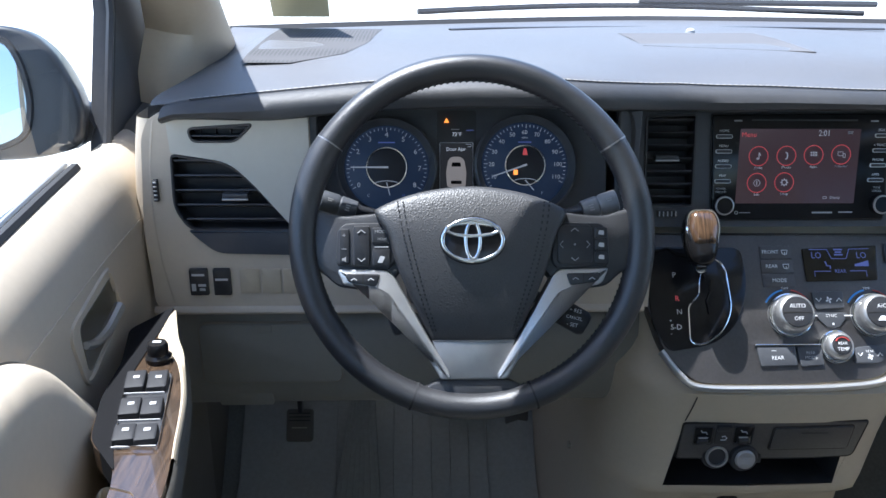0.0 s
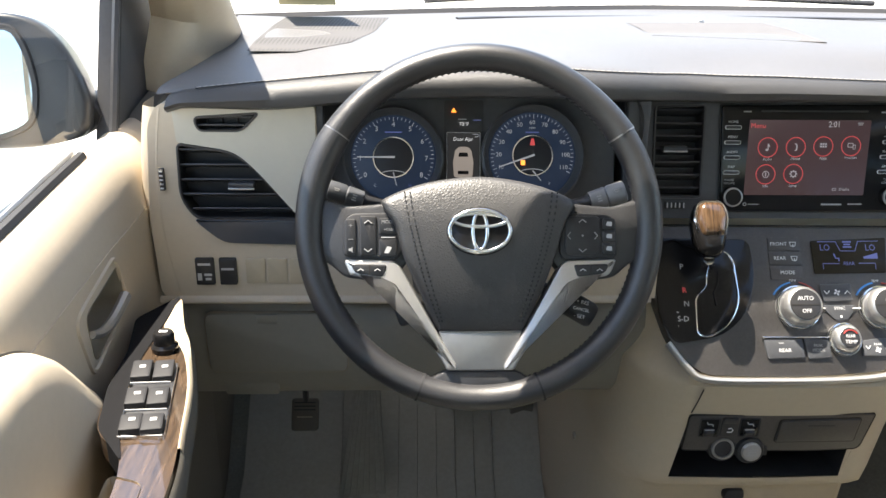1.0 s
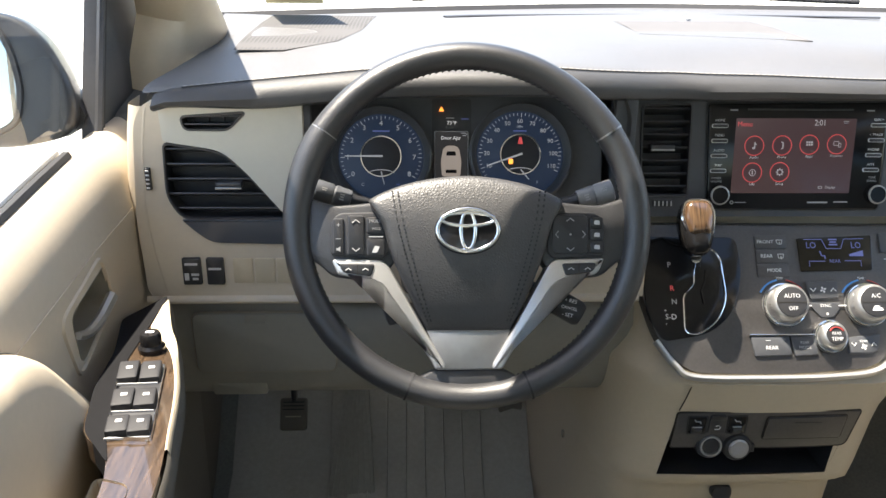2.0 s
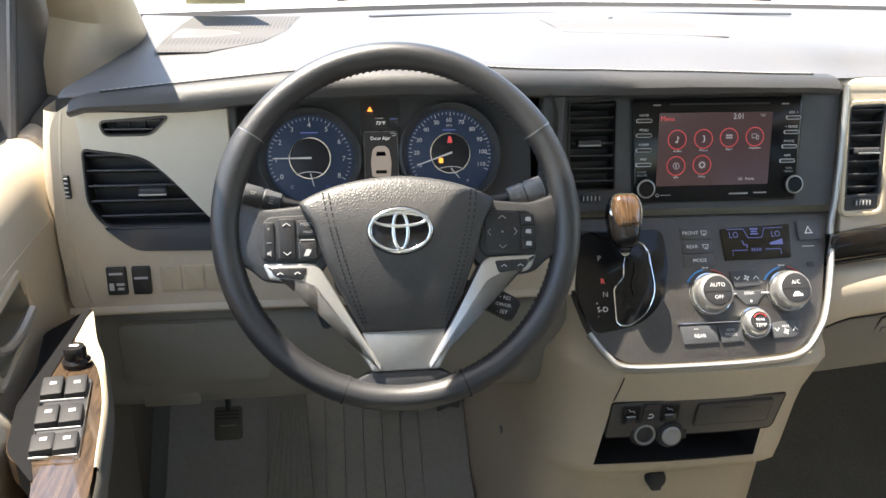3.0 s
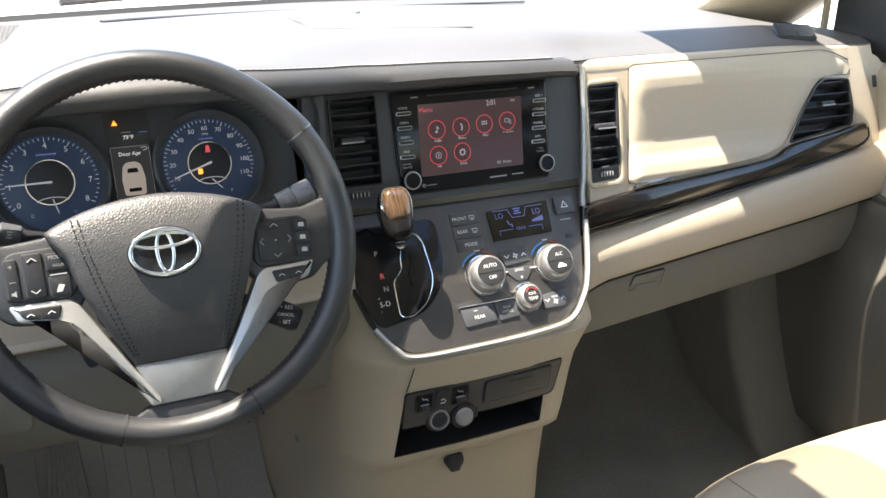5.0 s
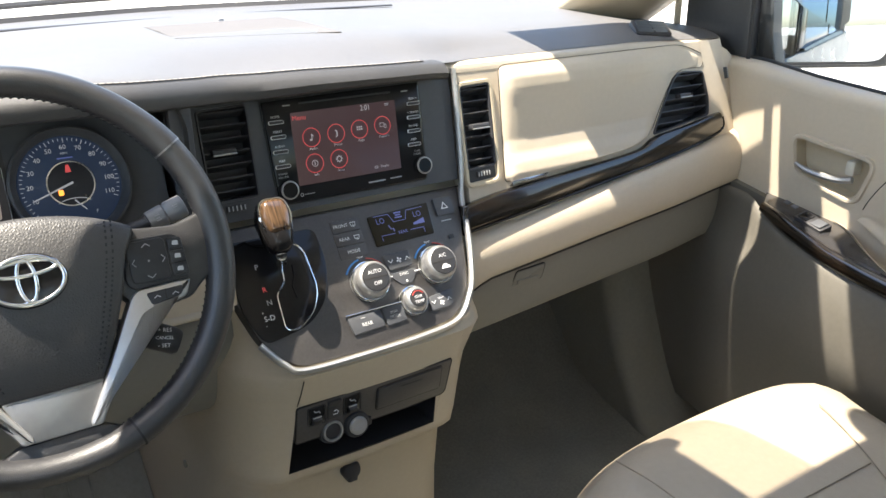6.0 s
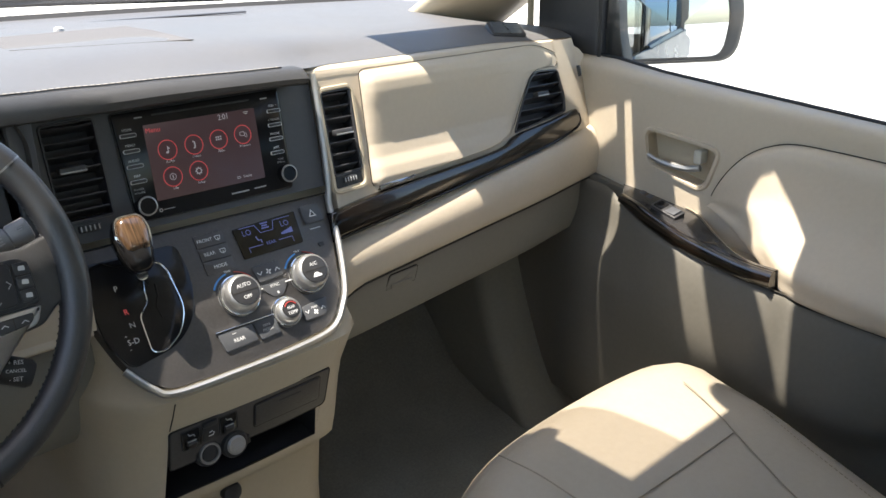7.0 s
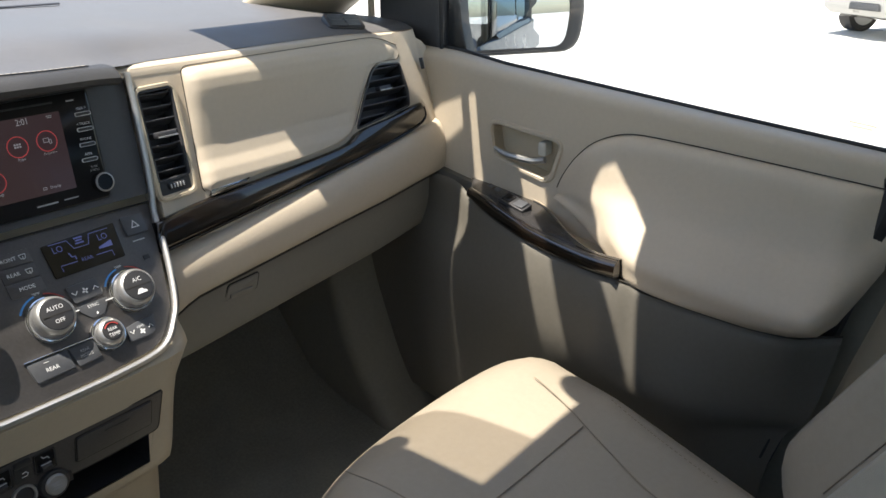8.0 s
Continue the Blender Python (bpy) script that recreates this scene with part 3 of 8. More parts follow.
def build_pillars():
    # beige inner trim of the windscreen pillars
    for name, side in (("pillar_trim_1", -1), ("pillar_trim_2", 1)):
        cx = 0.405 + side * 0.81
        rows = []
        for i in range(11):
            s = i / 10
            c = Vector((cx - side * 0.09 * s, 0.60 - 0.82 * s, 0.80 + 0.47 * s))
            if side > 0:
                w, rear, tuck = 0.095 - 0.028 * smooth(0.25, 0.5, s) + 0.06 * (1 - s) ** 3, -0.10, 0.035
            else:
                w, rear, tuck = 0.035 + 0.02 * (1 - s) ** 3, lerp([(0, -0.27), (0.055, -0.234), (0.151, -0.13), (0.25, -0.045), (1, -0.045)], s), -0.015
            rows.append([c + Vector((side * 0.02, 0.06, 0)), c + Vector((-side * w, 0.05, 0.0)), c + Vector((-side * (w + 0.012), rear * 0.2 if side < 0 else 0.0, -0.01)),
                         c + Vector((-side * (tuck if side > 0 else 0.022), rear * 0.92 if side < 0 else -0.085, -0.01)), c + Vector((side * 0.03, rear, 0))])
        ob = part(name, loft([curve(r, 5) for r in rows]), BEIGE_HARD, None, "beige plastic trim on the windscreen pillar", "structure")
        ob["category"] = "pillar trim"


def build_dash_top():
    dash = thing("dashboard", "charcoal and beige moulded dashboard under the windscreen", "dashboard", (0.4, 0.2, 0.5))
    ztop = [(-0.35, 0.832), (-0.314, 0.836), (-0.248, 0.843), (-0.168, 0.851), (-0.107, 0.857), (0.0, 0.861), (0.09, 0.861), (0.12, 0.8590), (0.16, 0.8550), (0.22, 0.8490), (0.294, 0.8457), (0.367, 0.8447), (0.447, 0.8420), (0.543, 0.8370), (0.575, 0.8345)]

    def yf(x):
        return 0.100 + 0.058 * smooth(0.10, 0.27, x) + 0.022 * smooth(0.44, 0.575, x)

    # padded brow over the gauges and the centre stack
    rows, seam, seam2 = [], [], []
    for i in range(61):
        x = -0.338 + 0.913 * i / 60
        z, y = lerp(ztop, x), yf(x)
        h = 0.030 - 0.013 * smooth(-0.2, -0.345, x) if x < -0.2 else 0.030 - 0.007 * smooth(0.25, 0.5, x)
        z -= 0.008 * (1 - smooth(-0.345, -0.332, x))
        rows.append([Vector((x, y + 0.09, z - h - 0.002)), Vector((x, y + 0.012, z - h)), Vector((x, y + 0.002, z - h + 0.004)), Vector((x, y, z - h * 0.55)),
                     Vector((x, y + 0.004, z - 0.008)), Vector((x, y + 0.012, z - 0.002)), Vector((x, y + 0.022, z)), Vector((x, y + 0.06, z + 0.001))])
        if 1 < i < 59:
            seam.append(Vector((x, y + 0.0215, z + 0.0012)))
            seam2.append(Vector((x, y + 0.026, z + 0.0012)))
    part("brow", loft(rows), BROW, dash, "padded charcoal leather brow with pale stitching")
    part("seam", tube(seam, 0.0009, 5), STITCH_DARK, dash)
    dashes(seam2, 0.0045, 0.002, 0.0007, STITCH, dash)
    # upper skin
    rows = []
    for i in range(71):
        x = -0.352 + 1.547 * i / 70
        if x < 0.575:
            y0, z0 = yf(x) + 0.024, lerp(ztop, x) - 0.0015
        else:
            y0, z0 = 0.206 + 0.022 * smooth(0.575, 0.64, x), 0.829 - 0.008 * smooth(0.95, 1.19, x) + 0.0025 * smooth(0.62, 0.575, x)
        k = smooth(0.42, 0.78, x)
        edge = smooth(1.19, 1.0, x) * smooth(-0.352, -0.27, x)
        pts = [Vector((x, y0, z0)), Vector((x, y0 + 0.03, z0 + 0.006 + 0.004 * k)), Vector((x, 0.30 + 0.02 * k, (0.868 - 0.014 * k) * edge + 0.836 * (1 - edge))),
               Vector((x, 0.45, (0.873 - 0.012 * k) * edge + 0.84 * (1 - edge))), Vector((x, 0.58, 0.872 - 0.008 * k)), Vector((x, base_line(x) - 0.018, 0.866))]
        rows.append(curve(pts, 5))
    part("top_skin", loft(rows), DASH, dash, "charcoal grained dashboard skin")

    def on_top(x, y, lift=0.0008):
        return Vector((x, y, lerp([(0.15, 0.862), (0.30, 0.868), (0.45, 0.873), (0.60, 0.872), (0.72, 0.866)], y) + lift))
    # defroster slot, speaker grilles, light sensor
    slot = [on_top(p.x, p.y, 0.0012) for p in curve([(0.0, 0.575, 0), (0.13, 0.638, 0), (0.26, 0.680, 0), (0.42, 0.712, 0), (0.60, 0.715, 0), (0.78, 0.690, 0)], 5)]
    part("defroster_slot", tube(slot, 0.006, 6, flat=0.3), BLACK, dash, "long black defroster slot")
    rows = []
    for i in range(13):
        y = 0.236 + 0.345 * i / 12
        xr = lerp([(0.236, -0.212), (0.29, -0.15), (0.391, -0.122), (0.60, -0.108)], y)
        drop = lerp([(0.229, -0.0026), (0.265, -0.0006), (0.30, 0.0009)], y)
        rows.append([on_top(-0.272 + (xr + 0.272) * j / 8, y, drop) for j in range(9)])
    part("speaker_grille", loft(rows), GRILLE, dash, "perforated flush speaker grille")
    rows = []
    for i in range(13):
        q = i / 12
        rows.append([on_top(0.262 + 0.223 * j / 10, (0.372 - 0.050 * j / 10) * (1 - q) + (0.53 + 0.02 * j / 10) * q, 0.0010) for j in range(11)])
    part("speaker_cover", loft(rows), GRILLE_FINE, dash, "flush perforated speaker cover")
    part("cover_joint", tube(rows[0], 0.0006, 4), SEAMLINE, dash)
    part("light_sensor", lathe(Matrix.Translation(on_top(0.385, 0.55)), [(0.0075, 0), (0.007, 0.004), (0.004, 0.0065), (0.001, 0.007)], 16), GREYPRINT, dash, "small round sunlight sensor")
    # side defroster vent at the passenger corner
    m = axes((1.050, 0.262, 0.8440), (1, -0.20, -0.07), (0.2, 1, 0.55))
    grille = fillet([(-0.036, -0.018), (0.032, -0.018), (0.036, 0.018), (-0.030, 0.018)], 0.005)
    dv = part("side_defroster", prism(m, inset(grille, -0.003), -0.012, 0.0015, 0.001), BLACK, dash, "small slatted side defroster outlet")
    for k in range(4):
        part("slat", box(m @ T(0.002 * (k - 1.5), -0.0125 + k * 0.0085, 0.003) @ Matrix.Rotation(radians(-30), 4, 'X'), 0.060, 0.0016, 0.005, 0.0005), STACK, dv)
    part("slat", box(m @ T(0.0, 0.0, 0.0028), 0.0016, 0.033, 0.003, 0.0005), STACK, dv)
    return dash


def vent(parent_or_none, m, o, n, depth, tab, proud=0.0, nested=False, label="black air vent with angled slats", wheel=None, tilt=-28, frame_mat=None, fins=True):
    """An air vent: recess, border, slats and a silver tab."""
    ob = parent_or_none if nested else thing("air_vent", label, "air vent", m.translation, "air vents")
    part("vent_recess", tub(m, o, proud, proud - depth), BLACK, ob)
    part("vent_border", rim_of(m, inset(o, -0.0025), 0.004, proud - 0.002, proud + 0.0015), frame_mat or SLATM, ob)
    lo, hi = min(p[1] for p in o), max(p[1] for p in o)
    for i in range(n):
        v = lo + (hi - lo) * (i + 0.5) / n
        s = span_at(o, v)
        if not s:
            continue
        w = s[1] - s[0] - 0.002
        mm = m @ T((s[0] + s[1]) / 2, v, proud - depth * 0.42) @ Matrix.Rotation(radians(tilt), 4, 'X')
        part("slat", box(mm, w, 0.0022, depth * 0.75, 0.0008), SLATM, ob)
    # fins behind the slats
    k = max(2, int((max(p[0] for p in o) - min(p[0] for p in o)) / 0.016))
    x0, x1 = min(p[0] for p in o), max(p[0] for p in o)
    for i in range(k):
        x = x0 + (x1 - x0) * (i + 0.5) / k
        ys = [p[1] for p in o]
        sp = span_at([(p[1], p[0]) for p in o], x)
        if sp and fins:
            part("fin", box(m @ T(x, (sp[0] + sp[1]) / 2, proud - depth * 0.9), 0.0014, (sp[1] - sp[0]) * 0.96, depth * 0.16), BLACK, ob)
    if tab:
        t = part("vent_tab", box(m @ T(tab[0], tab[1], proud + 0.002), tab[2], 0.008, 0.012, 0.002), SLATM, ob)
        part("tab_edge", box(m @ T(tab[0], tab[1] - 0.003, proud + 0.0085), tab[2], 0.0022, 0.002, 0.0006), SILVER, t, "silver edge")
    if wheel:
        wm = m @ T(wheel[0], wheel[1], proud)
        w = part("thumb_wheel", box(wm, wheel[2], wheel[3], 0.006, 0.002), BLACK, ob)
        long_x = wheel[2] > wheel[3]
        for i in range(5):
            d = (-0.4 + 0.2 * i) * max(wheel[2], wheel[3])
            mm = wm @ (T(d, 0, 0.0032) if long_x else T(0, d, 0.0032))
            part("ridge", box(mm, 0.0016 if long_x else wheel[2] * 0.7, wheel[3] * 0.7 if long_x else 0.0016, 0.001, 0.0003), GREYPRINT, w)
    return ob


def build_dash_left(dash):
    # beige surround with the vent opening cut in
    vent_o = fillet([(-0.066, 0.053), (-0.003, 0.043), (0.022, 0.020), (0.065, -0.030), (0.064, -0.036), (-0.052, -0.036), (-0.068, -0.010)],
                    [0.006, 0.03, 0.03, 0.004, 0.004, 0.012, 0.03])
    small_o = fillet([(-0.044, 0.084), (0.027, 0.089), (0.008, 0.070), (-0.040, 0.070)], [0.006, 0.003, 0.008, 0.006])
    o = fillet([(-0.103, -0.139), (0.50, -0.139), (0.50, -0.065), (0.092, -0.065), (0.092, 0.100), (-0.085, 0.100), (-0.098, 0.075), (-0.107, -0.04), (-0.104, -0.10)],
               [0.03, 0, 0, 0.002, 0.002, 0.02, 0.02, 0.05, 0.03], 5)
    part("side_panel", holed(LEFT, o, [vent_o, small_o], 0.0, 0.03), BEIGE, dash, "beige vinyl panel beside the steering wheel")
    # raised pale panel above the vent
    u = fillet([(-0.068, 0.096), (0.091, 0.099), (0.091, -0.055), (0.066, -0.031), (0.023, 0.022), (-0.002, 0.046), (-0.066, 0.056)],
               [0.004, 0.003, 0.003, 0.004, 0.03, 0.03, 0.004])
    part("vent_panel", holed(LEFT, u, [small_o], 0.004, 0.006, 0.02), GREIGE, dash, "pale raised panel round the small vent")
    vent(None, LEFT, vent_o, 5, 0.026, (0.004, 0.006, 0.030), 0.001, tilt=-22, fins=False, label="large black wedge-shaped air vent with a silver tab")
    vent(None, LEFT, small_o, 2, 0.02, None, 0.004, label="small black wedge-shaped side window vent", tilt=-10)
    for x, y in ((-0.183, 0.137), (0.1935, 0.152)):
        part("filler_strip", box(Matrix.Translation((x, y, 0.745)), 0.026, 0.012, 0.17, 0.003), STACK, dash, "dark strip beside the gauges")
    # slate shelf under the vent
    s = fillet([(-0.055, -0.037), (0.09, -0.037), (0.09, -0.069), (-0.022, -0.066), (-0.040, -0.052)], [0.004, 0.002, 0.002, 0.02, 0.02])
    part("lower_inlay", prism(LEFT, s, -0.01, 0.0035, 0.002), SHELF, dash, "slate grey inlay under the vent")
    w = part("thumb_wheel", box(LEFT @ T(-0.087, 0.012, 0.002), 0.006, 0.026, 0.006, 0.001), BLACK, dash, "ribbed vent wheel")
    for i in range(5):
        part("ridge", box(LEFT @ T(-0.087, 0.002 + i * 0.005, 0.0054), 0.004, 0.0018, 0.001, 0.0003), GREYPRINT, w)
    # rounded return towards the door
    rows = []
    for i in range(9):
        s_ = i / 8
        z = 0.815 - 0.225 * s_
        x = -0.355 - 0.020 * math.sin(math.pi * (0.15 + 0.75 * s_))
        rows.append([Vector((x + 0.012, 0.1295, z)), Vector((x - 0.002, 0.134, z)), Vector((x - 0.012, 0.150, z)), Vector((x - 0.014, 0.2, z))])
    part("end_return", loft([curve(r, 4) for r in rows]), BEIGE, dash)
    # switch pair and blanks on the lower strip
    for x0, w, lines in ((-0.047, 0.032, 3), (-0.022 + 0.0, 0.020, 1)):
        cx = -0.048 if lines == 3 else -0.0205
        sw = part("switch_panel", prism(LEFT @ T(cx, -0.102), rect(0.022 if lines == 3 else 0.0205, 0.034, 0.002), -0.002, 0.005, 0.0015), BLACK, dash, "black rocker switch")
        bars(LEFT @ T(cx, -0.092 if lines == 3 else -0.098, 0.0056), 0.015, 0.005, 1, GREYPRINT, sw)
        if lines == 3:
            bars(LEFT @ T(cx + 0.004, -0.108, 0.0056), 0.009, 0.011, 2, GREYPRINT, sw)
            part("symbol", box(LEFT @ T(cx - 0.006, -0.108, 0.0056), 0.005, 0.009, 0.0004), GREYPRINT, sw)
    for i in range(3):
        part("switch_blank", prism(LEFT @ T(0.012 + i * 0.026, -0.102), rect(0.0235, 0.032, 0.002), -0.002, 0.0018, 0.001), BEIGE_HARD, dash, "blank switch cover")
    # lower roll and knee panel
    rows = []
    for i in range(25):
        x = -0.375 + 0.60 * i / 24
        rows.append(curve([Vector((x, 0.130, 0.585)), Vector((x, 0.126, 0.578)), Vector((x, 0.135, 0.572)), Vector((x, 0.15, 0.570))], 3))
    part("lower_roll", loft(rows), BEIGE, dash)
    rows = []
    for i in range(25):
        x = -0.375 + 0.60 * i / 24
        b = 0.018 * math.exp(-((x - 0.0) / 0.13) ** 2)
        rows.append(curve([Vector((x, 0.150, 0.573)), Vector((x, 0.142 - b, 0.55)), Vector((x, 0.146 - b, 0.50)), Vector((x, 0.165, 0.435)), Vector((x, 0.22, 0.415)), Vector((x, 0.36, 0.43))], 4))
    part("knee_panel", loft(rows), TAUPE_LOW, dash, "taupe panel under the steering column")
    m = F((-0.24, 0.1405, 0.515), -4)
    lid = rect(0.175, 0.085, 0.012)
    part("fuse_lid", prism(m, lid, -0.008, 0.002, 0.0015), TAUPE_LOW, dash, "rectangular fuse box lid")
    part("lid_joint", rim_of(m, inset(lid, -0.0015), 0.0014, -0.004, 0.0002), SEAT_SEAM, dash)
    part("finger_notch", prism(m, rect(0.026, 0.012, 0.002, -0.01, 0.036), 0.0, 0.0032, 0.001), TAUPE_LOW, dash)
    part("bonnet_release", prism(F((-0.28, 0.165, 0.44), -10), rect(0.07, 0.022, 0.004), -0.004, 0.006, 0.002), TAUPE_LOW, dash, "dark bonnet release handle")


def build_cluster():
    cl = thing("instrument_cluster", "instrument cluster with two blue dials and a display", "gauges", (0, 0.2, 0.70))
    # hooded recess
    bm = tub(F((0.005, 0.128, 0.748)), fillet([(-0.186, -0.09), (0.188, -0.09), (0.19, 0.06), (0.178, 0.086), (-0.174, 0.086), (-0.186, 0.06)], 0.012), 0.0, -0.115)
    part("hood", bm, BROW, cl, "dark hooded recess")
    part("face_plate", prism(GAU, rect(0.365, 0.165, 0.03, 0.0, 0.0), -0.012, -0.006), STACK, cl)
    for cx, cy, r, kind_ in ((-0.0847, -0.0018, 0.0515, "tach"), (0.0825, 0.001, 0.0530, "speed")):
        m = GAU @ T(cx, cy)
        d = part("dial", lathe(m, [(r, -0.006), (r, -0.003), (r - 0.001, -0.0025), (0.002, -0.0025)], 64), DIAL, cl, "blue backlit dial")
        part("bezel", lathe_ring(m, [(r - 0.0005, -0.003), (r + 0.001, 0.004), (r + 0.0065, 0.011), (r + 0.009, 0.009), (r + 0.009, -0.006)], 64), STACK, d, "dark grey conical bezel")
        part("centre_disc", lathe(m, [(0.0238, -0.0025), (0.0236, 0.001), (0.022, 0.0014), (0.001, 0.0014)], 48), DIAL_CORE, d)
        part("centre_ring", lathe_ring(m, [(0.0225, 0.001), (0.0232, 0.003), (0.0246, 0.003), (0.0252, -0.001)], 48), CHROME, d, "thin silver ring")
        if kind_ == "tach":
            labels = [(str(i), 212 - i * (212 + 32) / 8) for i in range(9)]
            ticks = [212 - i * (244) / 40 for i in range(41)]
        else:
            labels = [(str(10 * i), 200 - (i - 1) * (200 + 20) / 10) for i in range(1, 12)]
            ticks = [222 - i * (222 + 24) / 44 for i in range(45)]
        for s, a in labels:
            aa = radians(a)
            rr = r * 0.77 if kind_ == "tach" else r * 0.76
            writing(s, m @ T(rr * math.cos(aa), rr * math.sin(aa), -0.0015), 0.0085 if kind_ == "tach" else 0.0072, LIT, d, "numeral")
        bm = bmesh.new()
        for i, a in enumerate(ticks):
            aa = radians(a)
            ln = 0.0048 if i % (5 if kind_ == "tach" else 4) == 0 else 0.0028
            box(m @ T((r - 0.003 - ln / 2) * math.cos(aa), (r - 0.003 - ln / 2) * math.sin(aa), -0.0015, a), ln, 0.0007, 0.0006, 0, bm)
        part("dial_scale", bm, LIT, d)
        ang = 180 if kind_ == "tach" else 199
        nd = m @ Matrix.Rotation(radians(ang), 4, 'Z')
        part("needle", prism(nd @ T(0, 0, 0.005), [(-0.002, -0.0012), (0.043, -0.0005), (0.043, 0.0005), (-0.002, 0.0012)], 0, 0.0012), LIT, d, "white needle")
        # small lower gauge needle
        nd2 = m @ T(0, -0.018, 0.003, -76 if kind_ == "tach" else -50)
        part("small_needle", prism(nd2, [(0, -0.0007), (0.016, -0.0004), (0.016, 0.0004), (0, 0.0007)], 0, 0.001), LIT, d)
        arc = [m @ Vector((0.017 * math.cos(radians(a)), -0.022 + 0.006 * math.sin(radians(a)), 0.002)) for a in range(20, 161, 14)]
        part("small_scale", tube(arc, 0.0005, 4), LIT, d)
        if kind_ == "tach":
            writing("C", m @ T(-0.022, -0.0335, -0.0015), 0.005, LIT, d)
            writing("H", m @ T(0.020, -0.0335, -0.0015), 0.005, LIT_BLUE, d)
            bars(m @ T(0, 0.0305, -0.0015), 0.020, 0.0024, 1, LIT_BLUE, d)
        else:
            writing("E", m @ T(-0.021, -0.0335, -0.0015), 0.005, LIT, d)
            writing("F", m @ T(0.021, -0.0335, -0.0015), 0.005, LIT, d)
            writing("MPH", m @ T(0, 0.0335, -0.0015), 0.0036, LIT, d)
            bars(m @ T(0, 0.0285, -0.0015), 0.016, 0.002, 1, LIT_BLUE, d)
            part("seat_belt_light", prism(m @ T(0, 0.0165, 0.0016), [(-0.003, -0.004), (0.003, -0.004), (0.0022, 0.0005), (0.0014, 0.004), (-0.0014, 0.004), (-0.0022, 0.0005)], 0, 0.0005), LIT_RED, d, "red seat belt light")
            part("fuel_light", prism(m @ T(-0.0115, -0.0085, 0.0016), rect(0.005, 0.006, 0.001), 0, 0.0005), LIT_ORANGE, d, "orange low fuel light")
    # centre display
    disp = part("display", prism(GAU, rect(0.0475, 0.112, 0.004, 0, 0.012), -0.006, -0.0045), material("smoked_cluster_lens", (0.040, 0.040, 0.042), 0.35, mottle=0.1), cl, "smoked message display")
    fr = rect(0.041, 0.058, 0.002, -0.0005, 0.0)
    part("message_panel", prism(GAU, fr, -0.002, -0.0008), material("grey_message_panel", (0.008, 0.008, 0.008), 0.5, mottle=0, spec=0.2, emit=(0.006, 0.006, 0.0065), power=1.0), disp, "dim grey message panel")
    part("message_frame", rim_of(GAU, fr, 0.0008, -0.0008, 0.0), GREYPRINT, disp)
    writing("Door Ajar", GAU @ T(-0.001, 0.0205, -0.0003), 0.0062, LIT_TEXT, disp, wide=0.9)
    part("back_arrow", tube([GAU @ Vector(p) for p in ((0.011, 0.0265, 0), (0.0165, 0.0265, 0), (0.018, 0.025, 0), (0.0165, 0.0235, 0), (0.013, 0.0235, 0))], 0.0004, 4), LIT, disp)
    writing("73\u00b0F", GAU @ T(0.0, 0.0385, -0.0005), 0.0062, LIT_TEXT, disp)
    bars(GAU @ T(-0.002, 0.0445, -0.0005), 0.010, 0.0018, 1, GREYPRINT, disp)
    bars(GAU @ T(0.016, 0.0435, -0.0005), 0.009, 0.0016, 1, LIT_BLUE, disp)
    car = fillet([(-0.0085, -0.022), (0.0085, -0.022), (0.0095, -0.004), (0.0075, 0.011), (0.004, 0.015), (-0.004, 0.015), (-0.0075, 0.011), (-0.0095, -0.004)], 0.003)
    part("van_symbol", prism(GAU @ T(-0.0008, -0.0035) @ Matrix.Diagonal((1.3, 1, 1, 1)), car, -0.0008, -0.0002), material("display_van", (0.2, 0.18, 0.17), 0.6, mottle=0.0, emit=(0.26, 0.22, 0.19), power=0.22), disp, "pale van symbol seen from above")
    part("van_screen", prism(GAU @ T(-0.0008, -0.0035), fillet([(-0.006, 0.003), (0.006, 0.003), (0.005, 0.008), (-0.005, 0.008)], 0.001), -0.0003, 0.0001), SCREEN_DARK, disp)
    part("van_rear", prism(GAU @ T(-0.0008, -0.0035), rect(0.013, 0.004, 0.001, 0, -0.016), -0.0003, 0.0001), SCREEN_DARK, disp)
    tri = [(-0.0030, -0.0024), (0.0030, -0.0024), (0, 0.0030)]
    part("warning_triangle", prism(GAU @ T(-0.0123, 0.0554), tri, -0.003, -0.0005), LIT_ORANGE, cl, "orange warning triangle")
    # top lip of the panel under the brow
    part("upper_lip", tube([GAU @ Vector((-0.16 + 0.32 * i / 12, 0.0715 + 0.004 * math.sin(math.pi * i / 12), 0.004)) for i in range(13)], 0.0025, 6), STACK, cl)


def lathe_ring(m, prof, n=48, bm=None):
    """A turned ring with an open middle."""
    bm = bm or bmesh.new()
    rings = [[bm.verts.new(m @ Vector((r * math.cos(2 * math.pi * i / n), r * math.sin(2 * math.pi * i / n), z))) for i in range(n)] for r, z in prof]
    for a, b in zip(rings, rings[1:] + rings[:1]):
        ring_faces(bm, a, b)
    return bm


